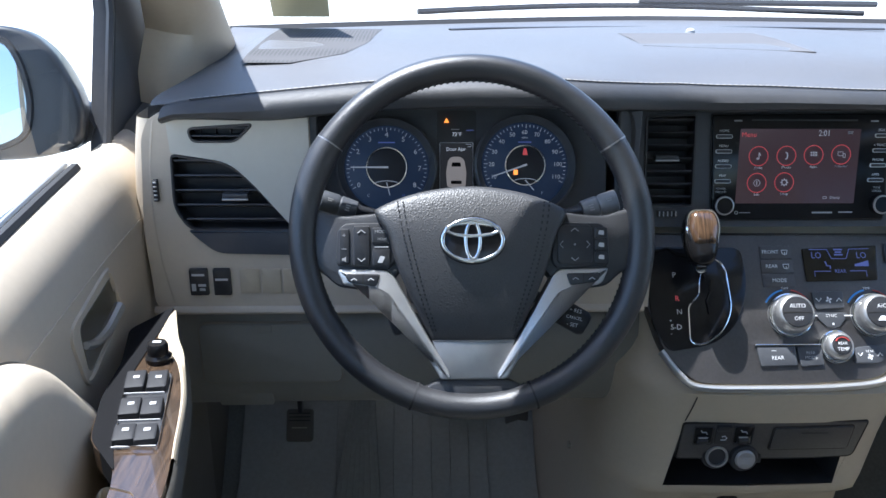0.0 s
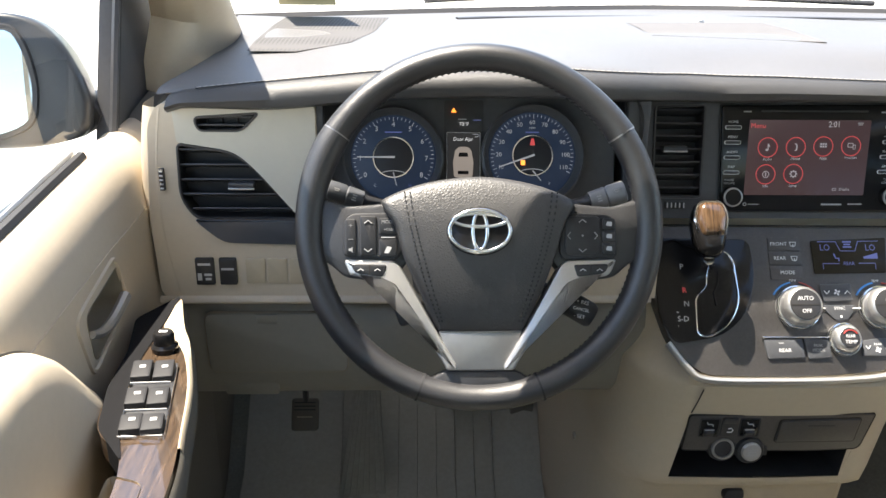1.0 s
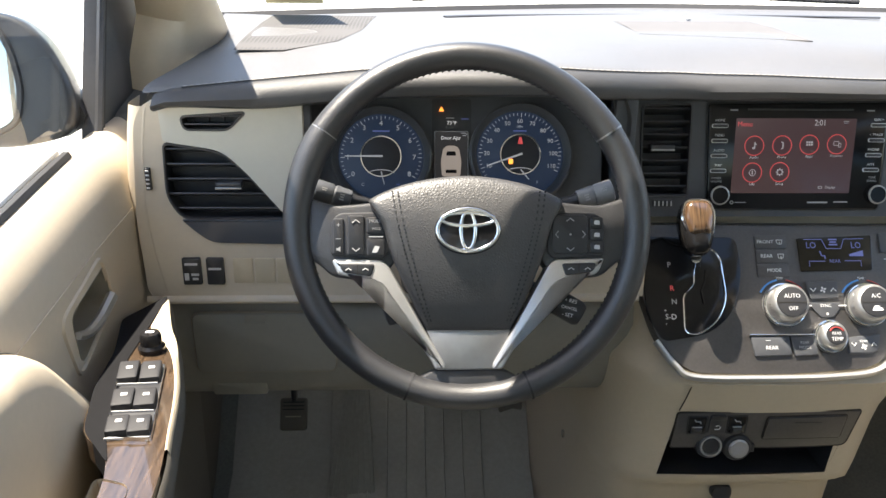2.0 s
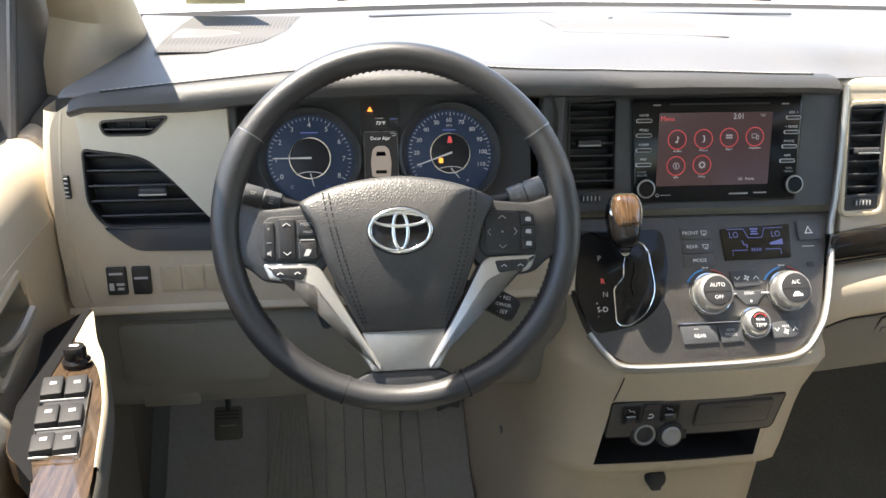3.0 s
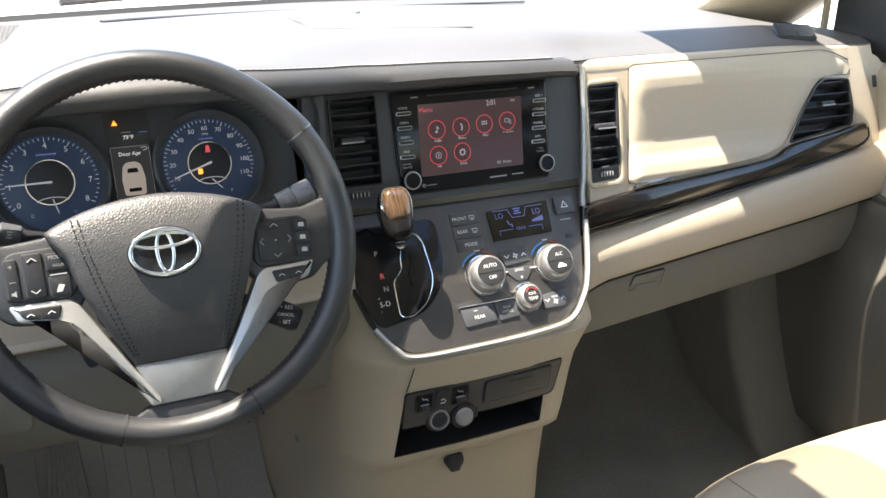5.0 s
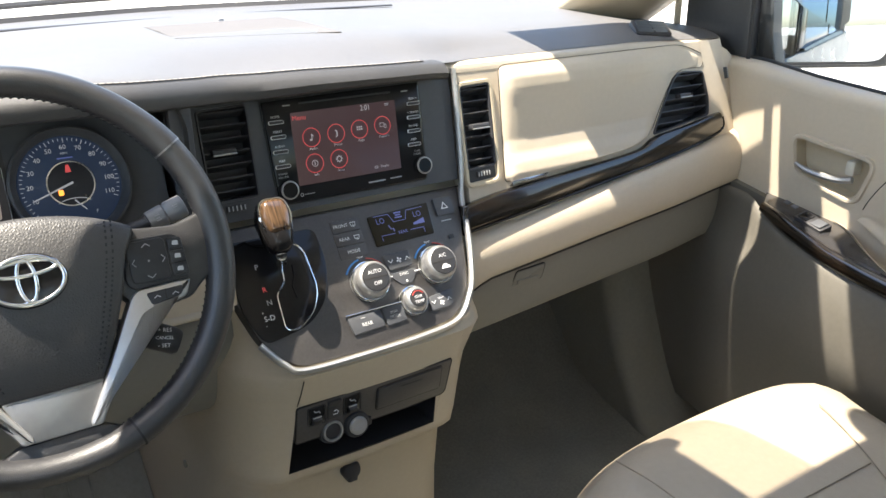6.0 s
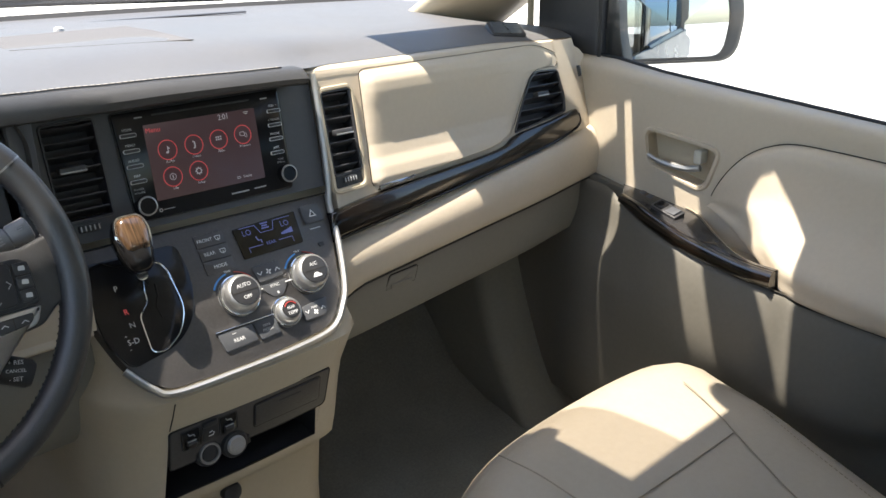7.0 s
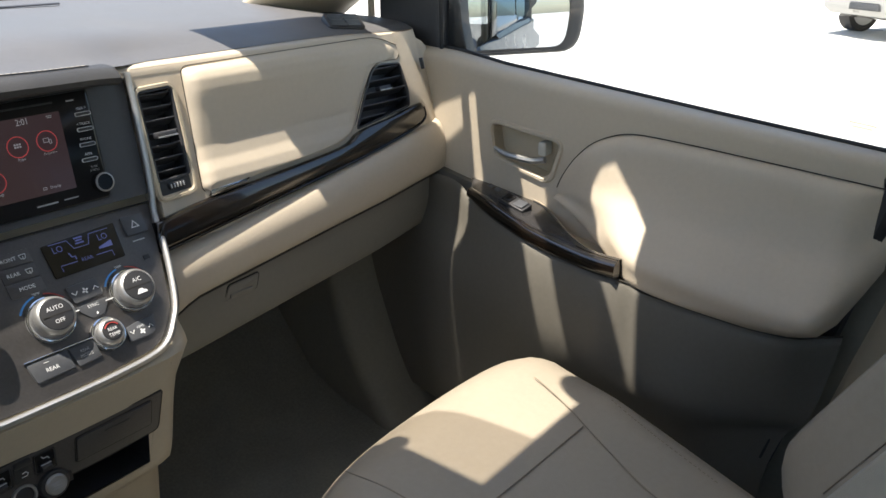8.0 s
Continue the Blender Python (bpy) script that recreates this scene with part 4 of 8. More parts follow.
def build_wheel():
    sw = thing("steering_wheel", "black leather steering wheel with silver spokes and round emblem", "steering wheel", WHEEL.translation)

    def rim_part(a0, a1, fat, n=36):
        rows = []
        for i in range(n + 1):
            a = a0 + (a1 - a0) * i / n
            ca, sa = math.cos(radians(a)), math.sin(radians(a))
            e = 0.0
            # thumb grips at ten and two, lower corners
            for c in (25, 155):
                e += 0.0018 * math.exp(-((a - c) / 12) ** 2)
            row = []
            for j in range(16):
                b = 2 * math.pi * j / 16
                rad, hgt = (0.0138 + fat + e) * math.cos(b), (0.0165 + e) * math.sin(b)
                row.append(WHEEL @ Vector(((0.1742 + rad) * ca, (0.1742 + rad) * sa, hgt)))
            rows.append(row)
        return loft(rows, around=True, caps=True)

    for a0, a1, fat, lab in ((33, 147, 0, "smooth leather"), (147, 249.5, 0.0004, "grained leather"), (249.5, 290.5, 0, "grained leather"), (290.5, 393, 0.0004, "grained leather")):
        part("rim_section", rim_part(a0 + 0.25, a1 - 0.25, fat), LEATHER, sw, "%s rim section" % lab)
    for a in (33, 147, 249.5, 290.5):
        m = WHEEL @ Matrix.Rotation(radians(a), 4, 'Z') @ T(0.1742, 0) @ Matrix.Rotation(radians(90), 4, 'X')
        bm = bmesh.new()
        lathe(m @ Matrix.Diagonal((1, 1.12, 1, 1)), [(0.0138, -0.0010), (0.0149, -0.0010), (0.0149, 0.0010), (0.0138, 0.0010)], 24, bm)
        part("rim_seam", bm, BRUSHED if a in (33, 147) else STITCH_DARK, sw, "narrow seam across the rim")
    # thread round the inner side
    bm = bmesh.new()
    for i in range(150):
        a = 2 * math.pi * i / 150
        c = Vector((math.cos(a), math.sin(a), 0))
        t = Vector((-math.sin(a), math.cos(a), 0))
        p = WHEEL @ (c * 0.1612 + Vector((0, 0, 0.003)) - t * 0.0016)
        q = WHEEL @ (c * 0.1604 + Vector((0, 0, -0.004)) + t * 0.0022)
        tube([p, q], 0.0009, 4, bm)
    part("stitching", bm, STITCH_DARK, sw, "dark cross stitching inside the rim", kind="stuff")
    # airbag cover
    hub = curve([(-0.099, 0.020), (-0.096, 0.029), (-0.055, 0.0445), (0.0, 0.051), (0.053, 0.0435), (0.092, 0.028), (0.094, 0.019), (0.084, 0.000), (0.0755, -0.03), (0.0625, -0.066), (0.046, -0.103),
                 (0.039, -0.1095), (0.0, -0.111), (-0.039, -0.1095), (-0.046, -0.103), (-0.0625, -0.066), (-0.0785, -0.03), (-0.087, 0.000)], 4, True)

    def swell(x, v):
        """How far the cover stands out of the wheel's plane."""
        return 0.0255 - (1.75 if v < 0 else 5.0) * v * v - 0.5 * x * x

    bm = bmesh.new()
    mid = Vector((0, -0.025))
    rings = [loop(bm, WHEEL, hub, -0.02)]
    for k, drop in ((1.0, 0.012), (0.992, 0.0065), (0.975, 0.003), (0.945, 0.001), (0.90, 0), (0.80, 0), (0.70, 0), (0.58, 0), (0.46, 0), (0.34, 0), (0.22, 0), (0.10, 0)):
        pts = [mid + (Vector(p[:2]) - mid) * k for p in hub]
        rings.append([bm.verts.new(WHEEL @ Vector((p.x, p.y, swell(p.x, p.y) - drop))) for p in pts])
    for r0, r1 in zip(rings, rings[1:]):
        ring_faces(bm, r0, r1)
    bm.faces.new(rings[-1])
    cover = part("airbag_cover", bm, HUB, sw, "grained black airbag cover", angle=60)
    for sx in (-1, 1):
        for off in (0.0, 0.0055):
            pts = curve([(sx * (0.077 - off), 0.034), (sx * (0.071 - off), 0.0), (sx * (0.058 - off), -0.05), (sx * (0.041 - off * 0.6), -0.100)], 6)
            path = [WHEEL @ Vector((p.x, p.y, swell(p.x, p.y) + 0.0003)) for p in pts]
            dashes(path, 0.0016, 0.0020, 0.0008, STITCH_DARK, cover)
    tilted = WHEEL @ T(0, -0.060, swell(0, -0.060) + 0.0004) @ Matrix.Rotation(math.atan(3.5 * 0.06), 4, 'X')
    writing("AIRBAG", tilted, 0.009, LEATHER, cover, "embossed_word")
    # emblem
    em = part("emblem", prism(WHEEL, oval(0.0335, 0.0242, -0.0019, -0.0057, 40), 0.016, 0.0262, 0.002), GLOSS, sw, "oval emblem plate")

    def oval_ring(a, b, cx, cy, w):
        pts = [WHEEL @ Vector((p.x, p.y, 0.0268)) for p in oval(a - w / 2, b - w / 2, cx, cy, 44)]
        return tube(pts, w / 2, 10, closed=True)
    part("emblem_ring", oval_ring(0.0325, 0.0230, -0.0019, -0.0057, 0.0046), CHROME, em, "chrome oval ring")
    part("emblem_ring", oval_ring(0.0285, 0.0085, -0.0019, 0.0050, 0.0042), CHROME, em, "chrome oval ring")
    part("emblem_ring", oval_ring(0.0092, 0.0205, -0.0019, -0.0057, 0.0040), CHROME, em, "chrome oval ring")
    # spokes
    for sx in (-1, 1):
        def mir(pts):
            q = [(sx * p[0], p[1]) for p in pts]
            return q if sx > 0 else q[::-1]
        body = fillet(mir([(0.078, 0.026), (0.110, 0.022), (0.135, 0.020), (0.166, 0.030), (0.168, -0.030), (0.150, -0.040), (0.138, -0.052), (0.09, -0.058), (0.070, -0.03)]), 0.008)
        part("spoke", prism(WHEEL, body, -0.022, 0.004, 0.004), LEATHER, sw, "black side spoke")
        pad = fillet(mir([(0.0815, 0.0055), (0.092, 0.0135), (0.130, 0.0125), (0.138, 0.006), (0.1395, -0.0315), (0.086, -0.0345), (0.0800, -0.027)]), [0.01, 0.008, 0.008, 0.006, 0.006, 0.012, 0.01])
        pd = part("switch_pad", prism(WHEEL, pad, 0.0, 0.0085, 0.002), BLACK, sw, "black switch pad")
        if sx < 0:
            cells = [(-0.131, -0.011, 0.0105, 0.036), (-0.1135, -0.010, 0.0165, 0.040), (-0.0935, 0.0, 0.019, 0.016), (-0.0935, -0.022, 0.018, 0.018)]
            for x, y, w, h in cells:
                part("button", prism(WHEEL, rect(w, h, 0.0025, x, y), 0.006, 0.0105, 0.0012), BLACK, pd)
            writing("+", WHEEL @ T(-0.131, 0.000, 0.0108), 0.007, PRINT, pd)
            writing("MODE", WHEEL @ T(-0.0935, 0.004, 0.0108), 0.0048, PRINT, pd)
            writing("HOLD", WHEEL @ T(-0.0925, -0.0035, 0.0108), 0.0034, PRINT, pd)
            bars(WHEEL @ T(-0.131, -0.0135, 0.0108), 0.005, 0.0012, 1, PRINT, pd)
            part("symbol", prism(WHEEL @ T(-0.131, -0.024), [(-0.002, -0.0013), (0.0, -0.0013), (0.002, -0.003), (0.002, 0.003), (0, 0.0013), (-0.002, 0.0013)], 0.0105, 0.011), PRINT, pd)
            part("symbol", box(WHEEL @ T(-0.0935, -0.0115, 0.0108), 0.014, 0.0009, 0.0004), GREYPRINT, pd)
            part("symbol", prism(WHEEL @ T(-0.0935, -0.0245), fillet([(-0.004, -0.003), (0.001, -0.003), (0.004, 0.003), (-0.001, 0.004)], 0.001), 0.0105, 0.0109), GREYPRINT, pd)
            chev = ((-0.1135, 0.004, 1), (-0.1135, -0.0245, -1))
        else:
            part("button", prism(WHEEL, rect(0.036, 0.040, 0.006, 0.1035, -0.0095), 0.006, 0.0105, 0.0015), BLACK, pd)
            for k in range(3):
                part("button", prism(WHEEL, rect(0.013, 0.011, 0.002, 0.1305, 0.0025 - k * 0.0125), 0.006, 0.0102, 0.001), BLACK, pd)
                part("symbol", prism(WHEEL @ T(0.1305, 0.0025 - k * 0.0125), fillet([(-0.003, -0.0016), (0.003, -0.0024), (0.003, 0.002), (-0.002, 0.0024)], 0.001), 0.0101, 0.0106), GREYPRINT, pd)
            part("symbol", prism(WHEEL @ T(0.1035, -0.0095), oval(0.0011, 0.0011, n=10), 0.0105, 0.011), PRINT, pd)
            chev = ((0.1035, 0.0055, 1), (0.1035, -0.0245, -1))
            for x, d in ((0.0895, -1), (0.1175, 1)):
                part("chevron", tube([WHEEL @ Vector((x - d * 0.0018, -0.0095 + s * 0.0035, 0.0107)) for s in (1,)] + [WHEEL @ Vector((x + d * 0.0012, -0.0095, 0.0107)), WHEEL @ Vector((x - d * 0.0018, -0.013, 0.0107))], 0.0006, 4), PRINT, pd)
        for x, y, d in chev:
            part("chevron", tube([WHEEL @ Vector((x - 0.0038, y - d * 0.0015, 0.0107)), WHEEL @ Vector((x, y + d * 0.0015, 0.0107)), WHEEL @ Vector((x + 0.0038, y - d * 0.0015, 0.0107))], 0.0007, 4), PRINT, pd)
        # silver lower spoke
        leg = mir([(0.139, -0.0335), (0.0885, -0.0345), (0.0815, -0.0395), (0.046, -0.104), (0.0240, -0.1405), (0.0240, -0.1460), (0.034, -0.1460), (0.0375, -0.139), (0.057, -0.108), (0.0880, -0.0605), (0.098, -0.0560), (0.132, -0.0500)])
        sp = part("silver_spoke", prism(WHEEL, fillet(leg, [0.003, 0.004, 0.006, 0.02, 0.004, 0.003, 0.004, 0.006, 0.02, 0.008, 0.006, 0.006]), -0.012, 0.0085, 0.003), SPOKE, sw, "satin silver lower spoke")
        pb = fillet(mir([(0.131, -0.0380), (0.0945, -0.0390), (0.0985, -0.0515), (0.127, -0.0475)]), [0.006, 0.003, 0.003, 0.008])
        b1 = part("phone_button", prism(WHEEL, pb, 0.003, 0.0100, 0.0015), BLACK, sp, "black button set in the spoke")
        part("button_gap", box(WHEEL @ T(sx * 0.112, -0.0442, 0.0100), 0.0008, 0.011, 0.0006), SEAMLINE, b1)
        for k in (0.104, 0.121):
            part("symbol", tube([WHEEL @ Vector((sx * k - 0.003, -0.0452, 0.0102)), WHEEL @ Vector((sx * k, -0.0432, 0.0102)), WHEEL @ Vector((sx * k + 0.003, -0.0452, 0.0102))], 0.0006, 4), GREYPRINT, b1)
    base = fillet([(-0.043, -0.106), (0.043, -0.106), (0.026, -0.1465), (-0.026, -0.1465)], 0.003)
    part("lower_plate", prism(WHEEL, base, -0.012, 0.0055, 0.002), BRUSHED, sw, "dull metal lower plate")
    lug = fillet([(-0.036, -0.1465), (0.036, -0.1465), (0.055, -0.157), (0.050, -0.166), (-0.050, -0.166), (-0.055, -0.157)], 0.006)
    part("lower_boss", prism(WHEEL, lug, -0.012, 0.0030, 0.003), LEATHER, sw)
    # column behind
    col = thing("steering_column", "black plastic steering column shroud with stalks", "steering column", (0, 0.1, 0.66))
    rows = []
    for s in range(6):
        t = s / 5
        c = WHEEL @ Vector((0, -0.012 - 0.01 * t, -0.03 - 0.13 * t))
        rows.append([c + (WHEEL.to_3x3() @ Vector((p.x, p.y, 0))) for p in rect(0.11 + 0.03 * t, 0.105 + 0.01 * t, 0.025)])
    part("shroud", loft(rows, around=True, caps=True), BLACK, col)
    part("tilt_lever", box(WHEEL @ T(-0.082, -0.075, -0.06) @ Matrix.Rotation(radians(20), 4, 'Z'), 0.022, 0.06, 0.02, 0.005), BLACK, col, "black column release lever")
    for sx, lab in ((-1, "black indicator stalk with printed symbols"), (1, "black wiper stalk with printed symbols")):
        a, b = WHEEL @ Vector((sx * 0.05, 0.012, -0.055)), WHEEL @ Vector((sx * 0.118, 0.028, -0.045))
        c = WHEEL @ Vector((sx * 0.160, 0.0405, -0.04))
        st = part("stalk", tube([a, b, b + (c - b) * 0.1], [0.006, 0.0075, 0.0095], 12), BLACK, col, lab)
        d = (c - b)
        # Right barrel painted paler, standing in for sun falling on it.
        part("stalk_barrel", tube([b + d * 0.12, b + d * 0.5, b + d * 0.54, b + d * 0.6, b + d * 0.97, c], [0.0105, 0.0115, 0.0100, 0.0118, 0.0118, 0.010], 16), SUNLIT_STALK if sx > 0 else STACK, st)
        mm = axes(b + d * 0.75 + (WHEEL.to_3x3() @ Vector((0, 0, 0.0121))), d, WHEEL.to_3x3() @ Vector((0, 1, 0)))
        bars(mm @ T(0, 0.003), 0.006, 0.004, 2, PRINT, st)
        mm = axes(b + d * 0.3 + (WHEEL.to_3x3() @ Vector((0, 0, 0.0119))), d, WHEEL.to_3x3() @ Vector((0, 1, 0)))
        bars(mm @ T(0, 0.0), 0.005, 0.008, 3, PRINT, st)
    # cruise stalk
    a, c = WHEEL @ Vector((0.045, -0.05, -0.03)), WHEEL @ Vector((0.121, -0.094, -0.022))
    d = c - a
    cr = part("cruise_stalk", tube([a, a + d * 0.5, a + d * 0.55, a + d * 0.62, a + d * 0.95, c], [0.006, 0.007, 0.010, 0.0135, 0.0135, 0.011], 16), BLACK, col, "short black cruise control stalk")
    mm = axes(a + d * 0.8 + (WHEEL.to_3x3() @ Vector((0, 0, 0.0138))), WHEEL.to_3x3() @ Vector((0.97, -0.24, 0)), WHEEL.to_3x3() @ Vector((0.24, 0.97, 0)))
    writing("+ RES", mm @ T(0, 0.0075), 0.0055, WHITE, cr)
    writing("CANCEL", mm @ T(0, 0.0, 0.0006), 0.0045, WHITE, cr)
    writing("- SET", mm @ T(0, -0.0075), 0.0055, WHITE, cr)


# ---- centre stack ----
def build_stack():
    st = thing("center_stack", "dark grey centre stack panel edged in satin silver", "centre stack", (0.43, 0.15, 0.5))
    vent_o = fillet([(-0.1985, 0.064), (-0.1375, 0.066), (-0.1390, -0.047), (-0.1985, -0.0470)], 0.004)
    o = [(-0.238, 0.088), (0.1680, 0.082), (0.1610, -0.0745), (-0.238, -0.0745)]
    part("upper_panel", holed(SCR, o, [vent_o], 0, 0.03), STACK, st, "dark grey satin panel round the screen")
    vent(None, SCR, vent_o, 7, 0.028, (-0.1745, 0.0125, 0.030), 0.001, wheel=(-0.170, -0.0575, 0.026, 0.009), label="tall black centre air vent with silver tab", tilt=-20, fins=False)
    panel = [(-0.205, 0.106), (0.160, 0.1035), (0.147, 0.05), (0.126, -0.03), (0.112, -0.055), (0.083, -0.0785), (-0.03, -0.0865), (-0.142, -0.083), (-0.162, -0.07), (-0.185, -0.040), (-0.205, 0.03)]
    part("climate_panel", prism(CLI, fillet(panel, [0.002, 0.002, 0.05, 0.03, 0.03, 0.03, 0.05, 0.03, 0.02, 0.02, 0.03]), -0.02, 0.0, 0.001), STACK_LOW, st, "dark speckled climate panel")
    part("panel_joint", tube([CLI @ Vector((-0.2, 0.1065, 0.001)), CLI @ Vector((0.165, 0.1045, 0.001))], 0.0012, 4), SEAMLINE, st)
    # satin silver edge down the side and round the foot
    path = [SCR @ Vector((0.1715, 0.082, 0.007)), SCR @ Vector((0.1685, 0.0, 0.007)), SCR @ Vector((0.1640, -0.068, 0.006))]
    path += [CLI @ Vector((x, y, 0.003)) for x, y in ((0.159, 0.085), (0.149, 0.03), (0.133, -0.025), (0.118, -0.053), (0.088, -0.0815), (0.03, -0.0895), (-0.06, -0.091), (-0.143, -0.0885), (-0.166, -0.074), (-0.188, -0.044))]
    path = curve(path, 6)
    part("silver_edge", tube(path, 0.0052, 10, flat=0.85), SILVER, st, "satin silver edging strip")
    # gear gate
    plate = fillet([(-0.200, 0.089), (-0.075, 0.0875), (-0.071, 0.040), (-0.086, -0.008), (-0.1178, -0.0353), (-0.178, -0.0447), (-0.196, -0.01)], [0.01, 0.012, 0.03, 0.03, 0.03, 0.01, 0.03])
    gate = thing("gear_selector", "gear lever with wood knob in a gloss black gate", "gear lever", CLI.translation)
    gp = part("gate_plate", prism(CLI, plate, -0.004, 0.003, 0.0015), GLOSS, gate, "gloss black gate plate")
    slot = fillet([(-0.131, 0.066), (-0.108, 0.0735), (-0.098, 0.060), (-0.0945, 0.006), (-0.110, -0.022), (-0.135, -0.037), (-0.1505, -0.034), (-0.149, 0.012), (-0.134, 0.026)],
                  [0.004, 0.008, 0.012, 0.02, 0.02, 0.01, 0.008, 0.006, 0.006])
    part("gate_edge", tube([CLI @ Vector((p.x, p.y, 0.0035)) for p in slot], 0.0011, 5, closed=True), CHROME, gp, "thin chrome gate outline")
    part("gate_boot", prism(CLI, inset(slot, 0.002), 0.001, 0.0034, 0.0005), GLOSS, gp)
    part("gate_track", tube([CLI @ Vector((x, y, 0.004)) for x, y in ((-0.118, 0.045), (-0.120, 0.030), (-0.126, 0.018), (-0.124, 0.002))], 0.0016, 5), GLOSS, gp)
    part("gate_crest", tube([CLI @ Vector((x, y, 0.005)) for x, y in ((-0.190, 0.080), (-0.170, 0.086), (-0.158, 0.078), (-0.14, 0.074))], 0.0018, 6), GLOSS, gp)
    for s, x, y, mt in (("P", -0.1640, 0.0515, WHITE), ("R", -0.1625, 0.0215, LIT_RED), ("N", -0.1610, 0.0045, GREYPRINT), ("S-D", -0.1665, -0.0145, WHITE)):
        writing(s, CLI @ T(x, y, 0.0036), 0.0095, mt, gp, "gear_letter")
    writing("+", CLI @ T(-0.173, -0.0065, 0.0036), 0.006, WHITE, gp, "gear_letter")
    writing("-", CLI @ T(-0.173, -0.0225, 0.0036), 0.006, WHITE, gp, "gear_letter")
    km = CLI @ T(-0.1445, 0.0, 0.0) @ Matrix.Translation((0, 0.050, 0.058))
    part("lever_rod", tube([CLI @ Vector((-0.128, 0.045, -0.01)), km @ Vector((0, 0.0, -0.01))], 0.0065, 12), CHROME, gate)
    knob = fillet([(-0.0125, 0.000), (0.0115, 0.000), (0.0185, 0.022), (0.0222, 0.048), (0.0150, 0.069), (-0.0150, 0.069), (-0.0222, 0.048), (-0.0190, 0.022)], [0.01, 0.01, 0.02, 0.02, 0.016, 0.016, 0.02, 0.02], 6)
    kb = part("knob", dome(km, knob, [(0.55, -0.022), (0.9, -0.016), (1.0, -0.004), (0.97, 0.006), (0.86, 0.011), (0.6, 0.0145), (0.3, 0.016)], dome(km, knob, [(0.55, -0.022), (0.3, -0.0225)])), GLOSS, gate, "rounded gloss black gear knob", angle=70)
    top = fillet([(-0.0130, 0.022), (0.0130, 0.022), (0.0190, 0.048), (0.0135, 0.0655), (-0.0135, 0.0655), (-0.0190, 0.048)], [0.006, 0.006, 0.02, 0.014, 0.014, 0.02], 5)
    part("knob_inlay", dome(km, top, [(1.0, 0.002), (1.0, 0.0120), (0.92, 0.0160), (0.7, 0.0185), (0.4, 0.0195)]), WOOD_KNOB, kb, "glossy brown wood inlay", angle=70)
    part("knob_rim", tube([km @ Vector((p.x * 1.06, 0.042 + (p.y - 0.042) * 1.05, 0.0095)) for p in top], 0.0022, 6, closed=True), CHROME, kb, "chrome band round the inlay")
    return st


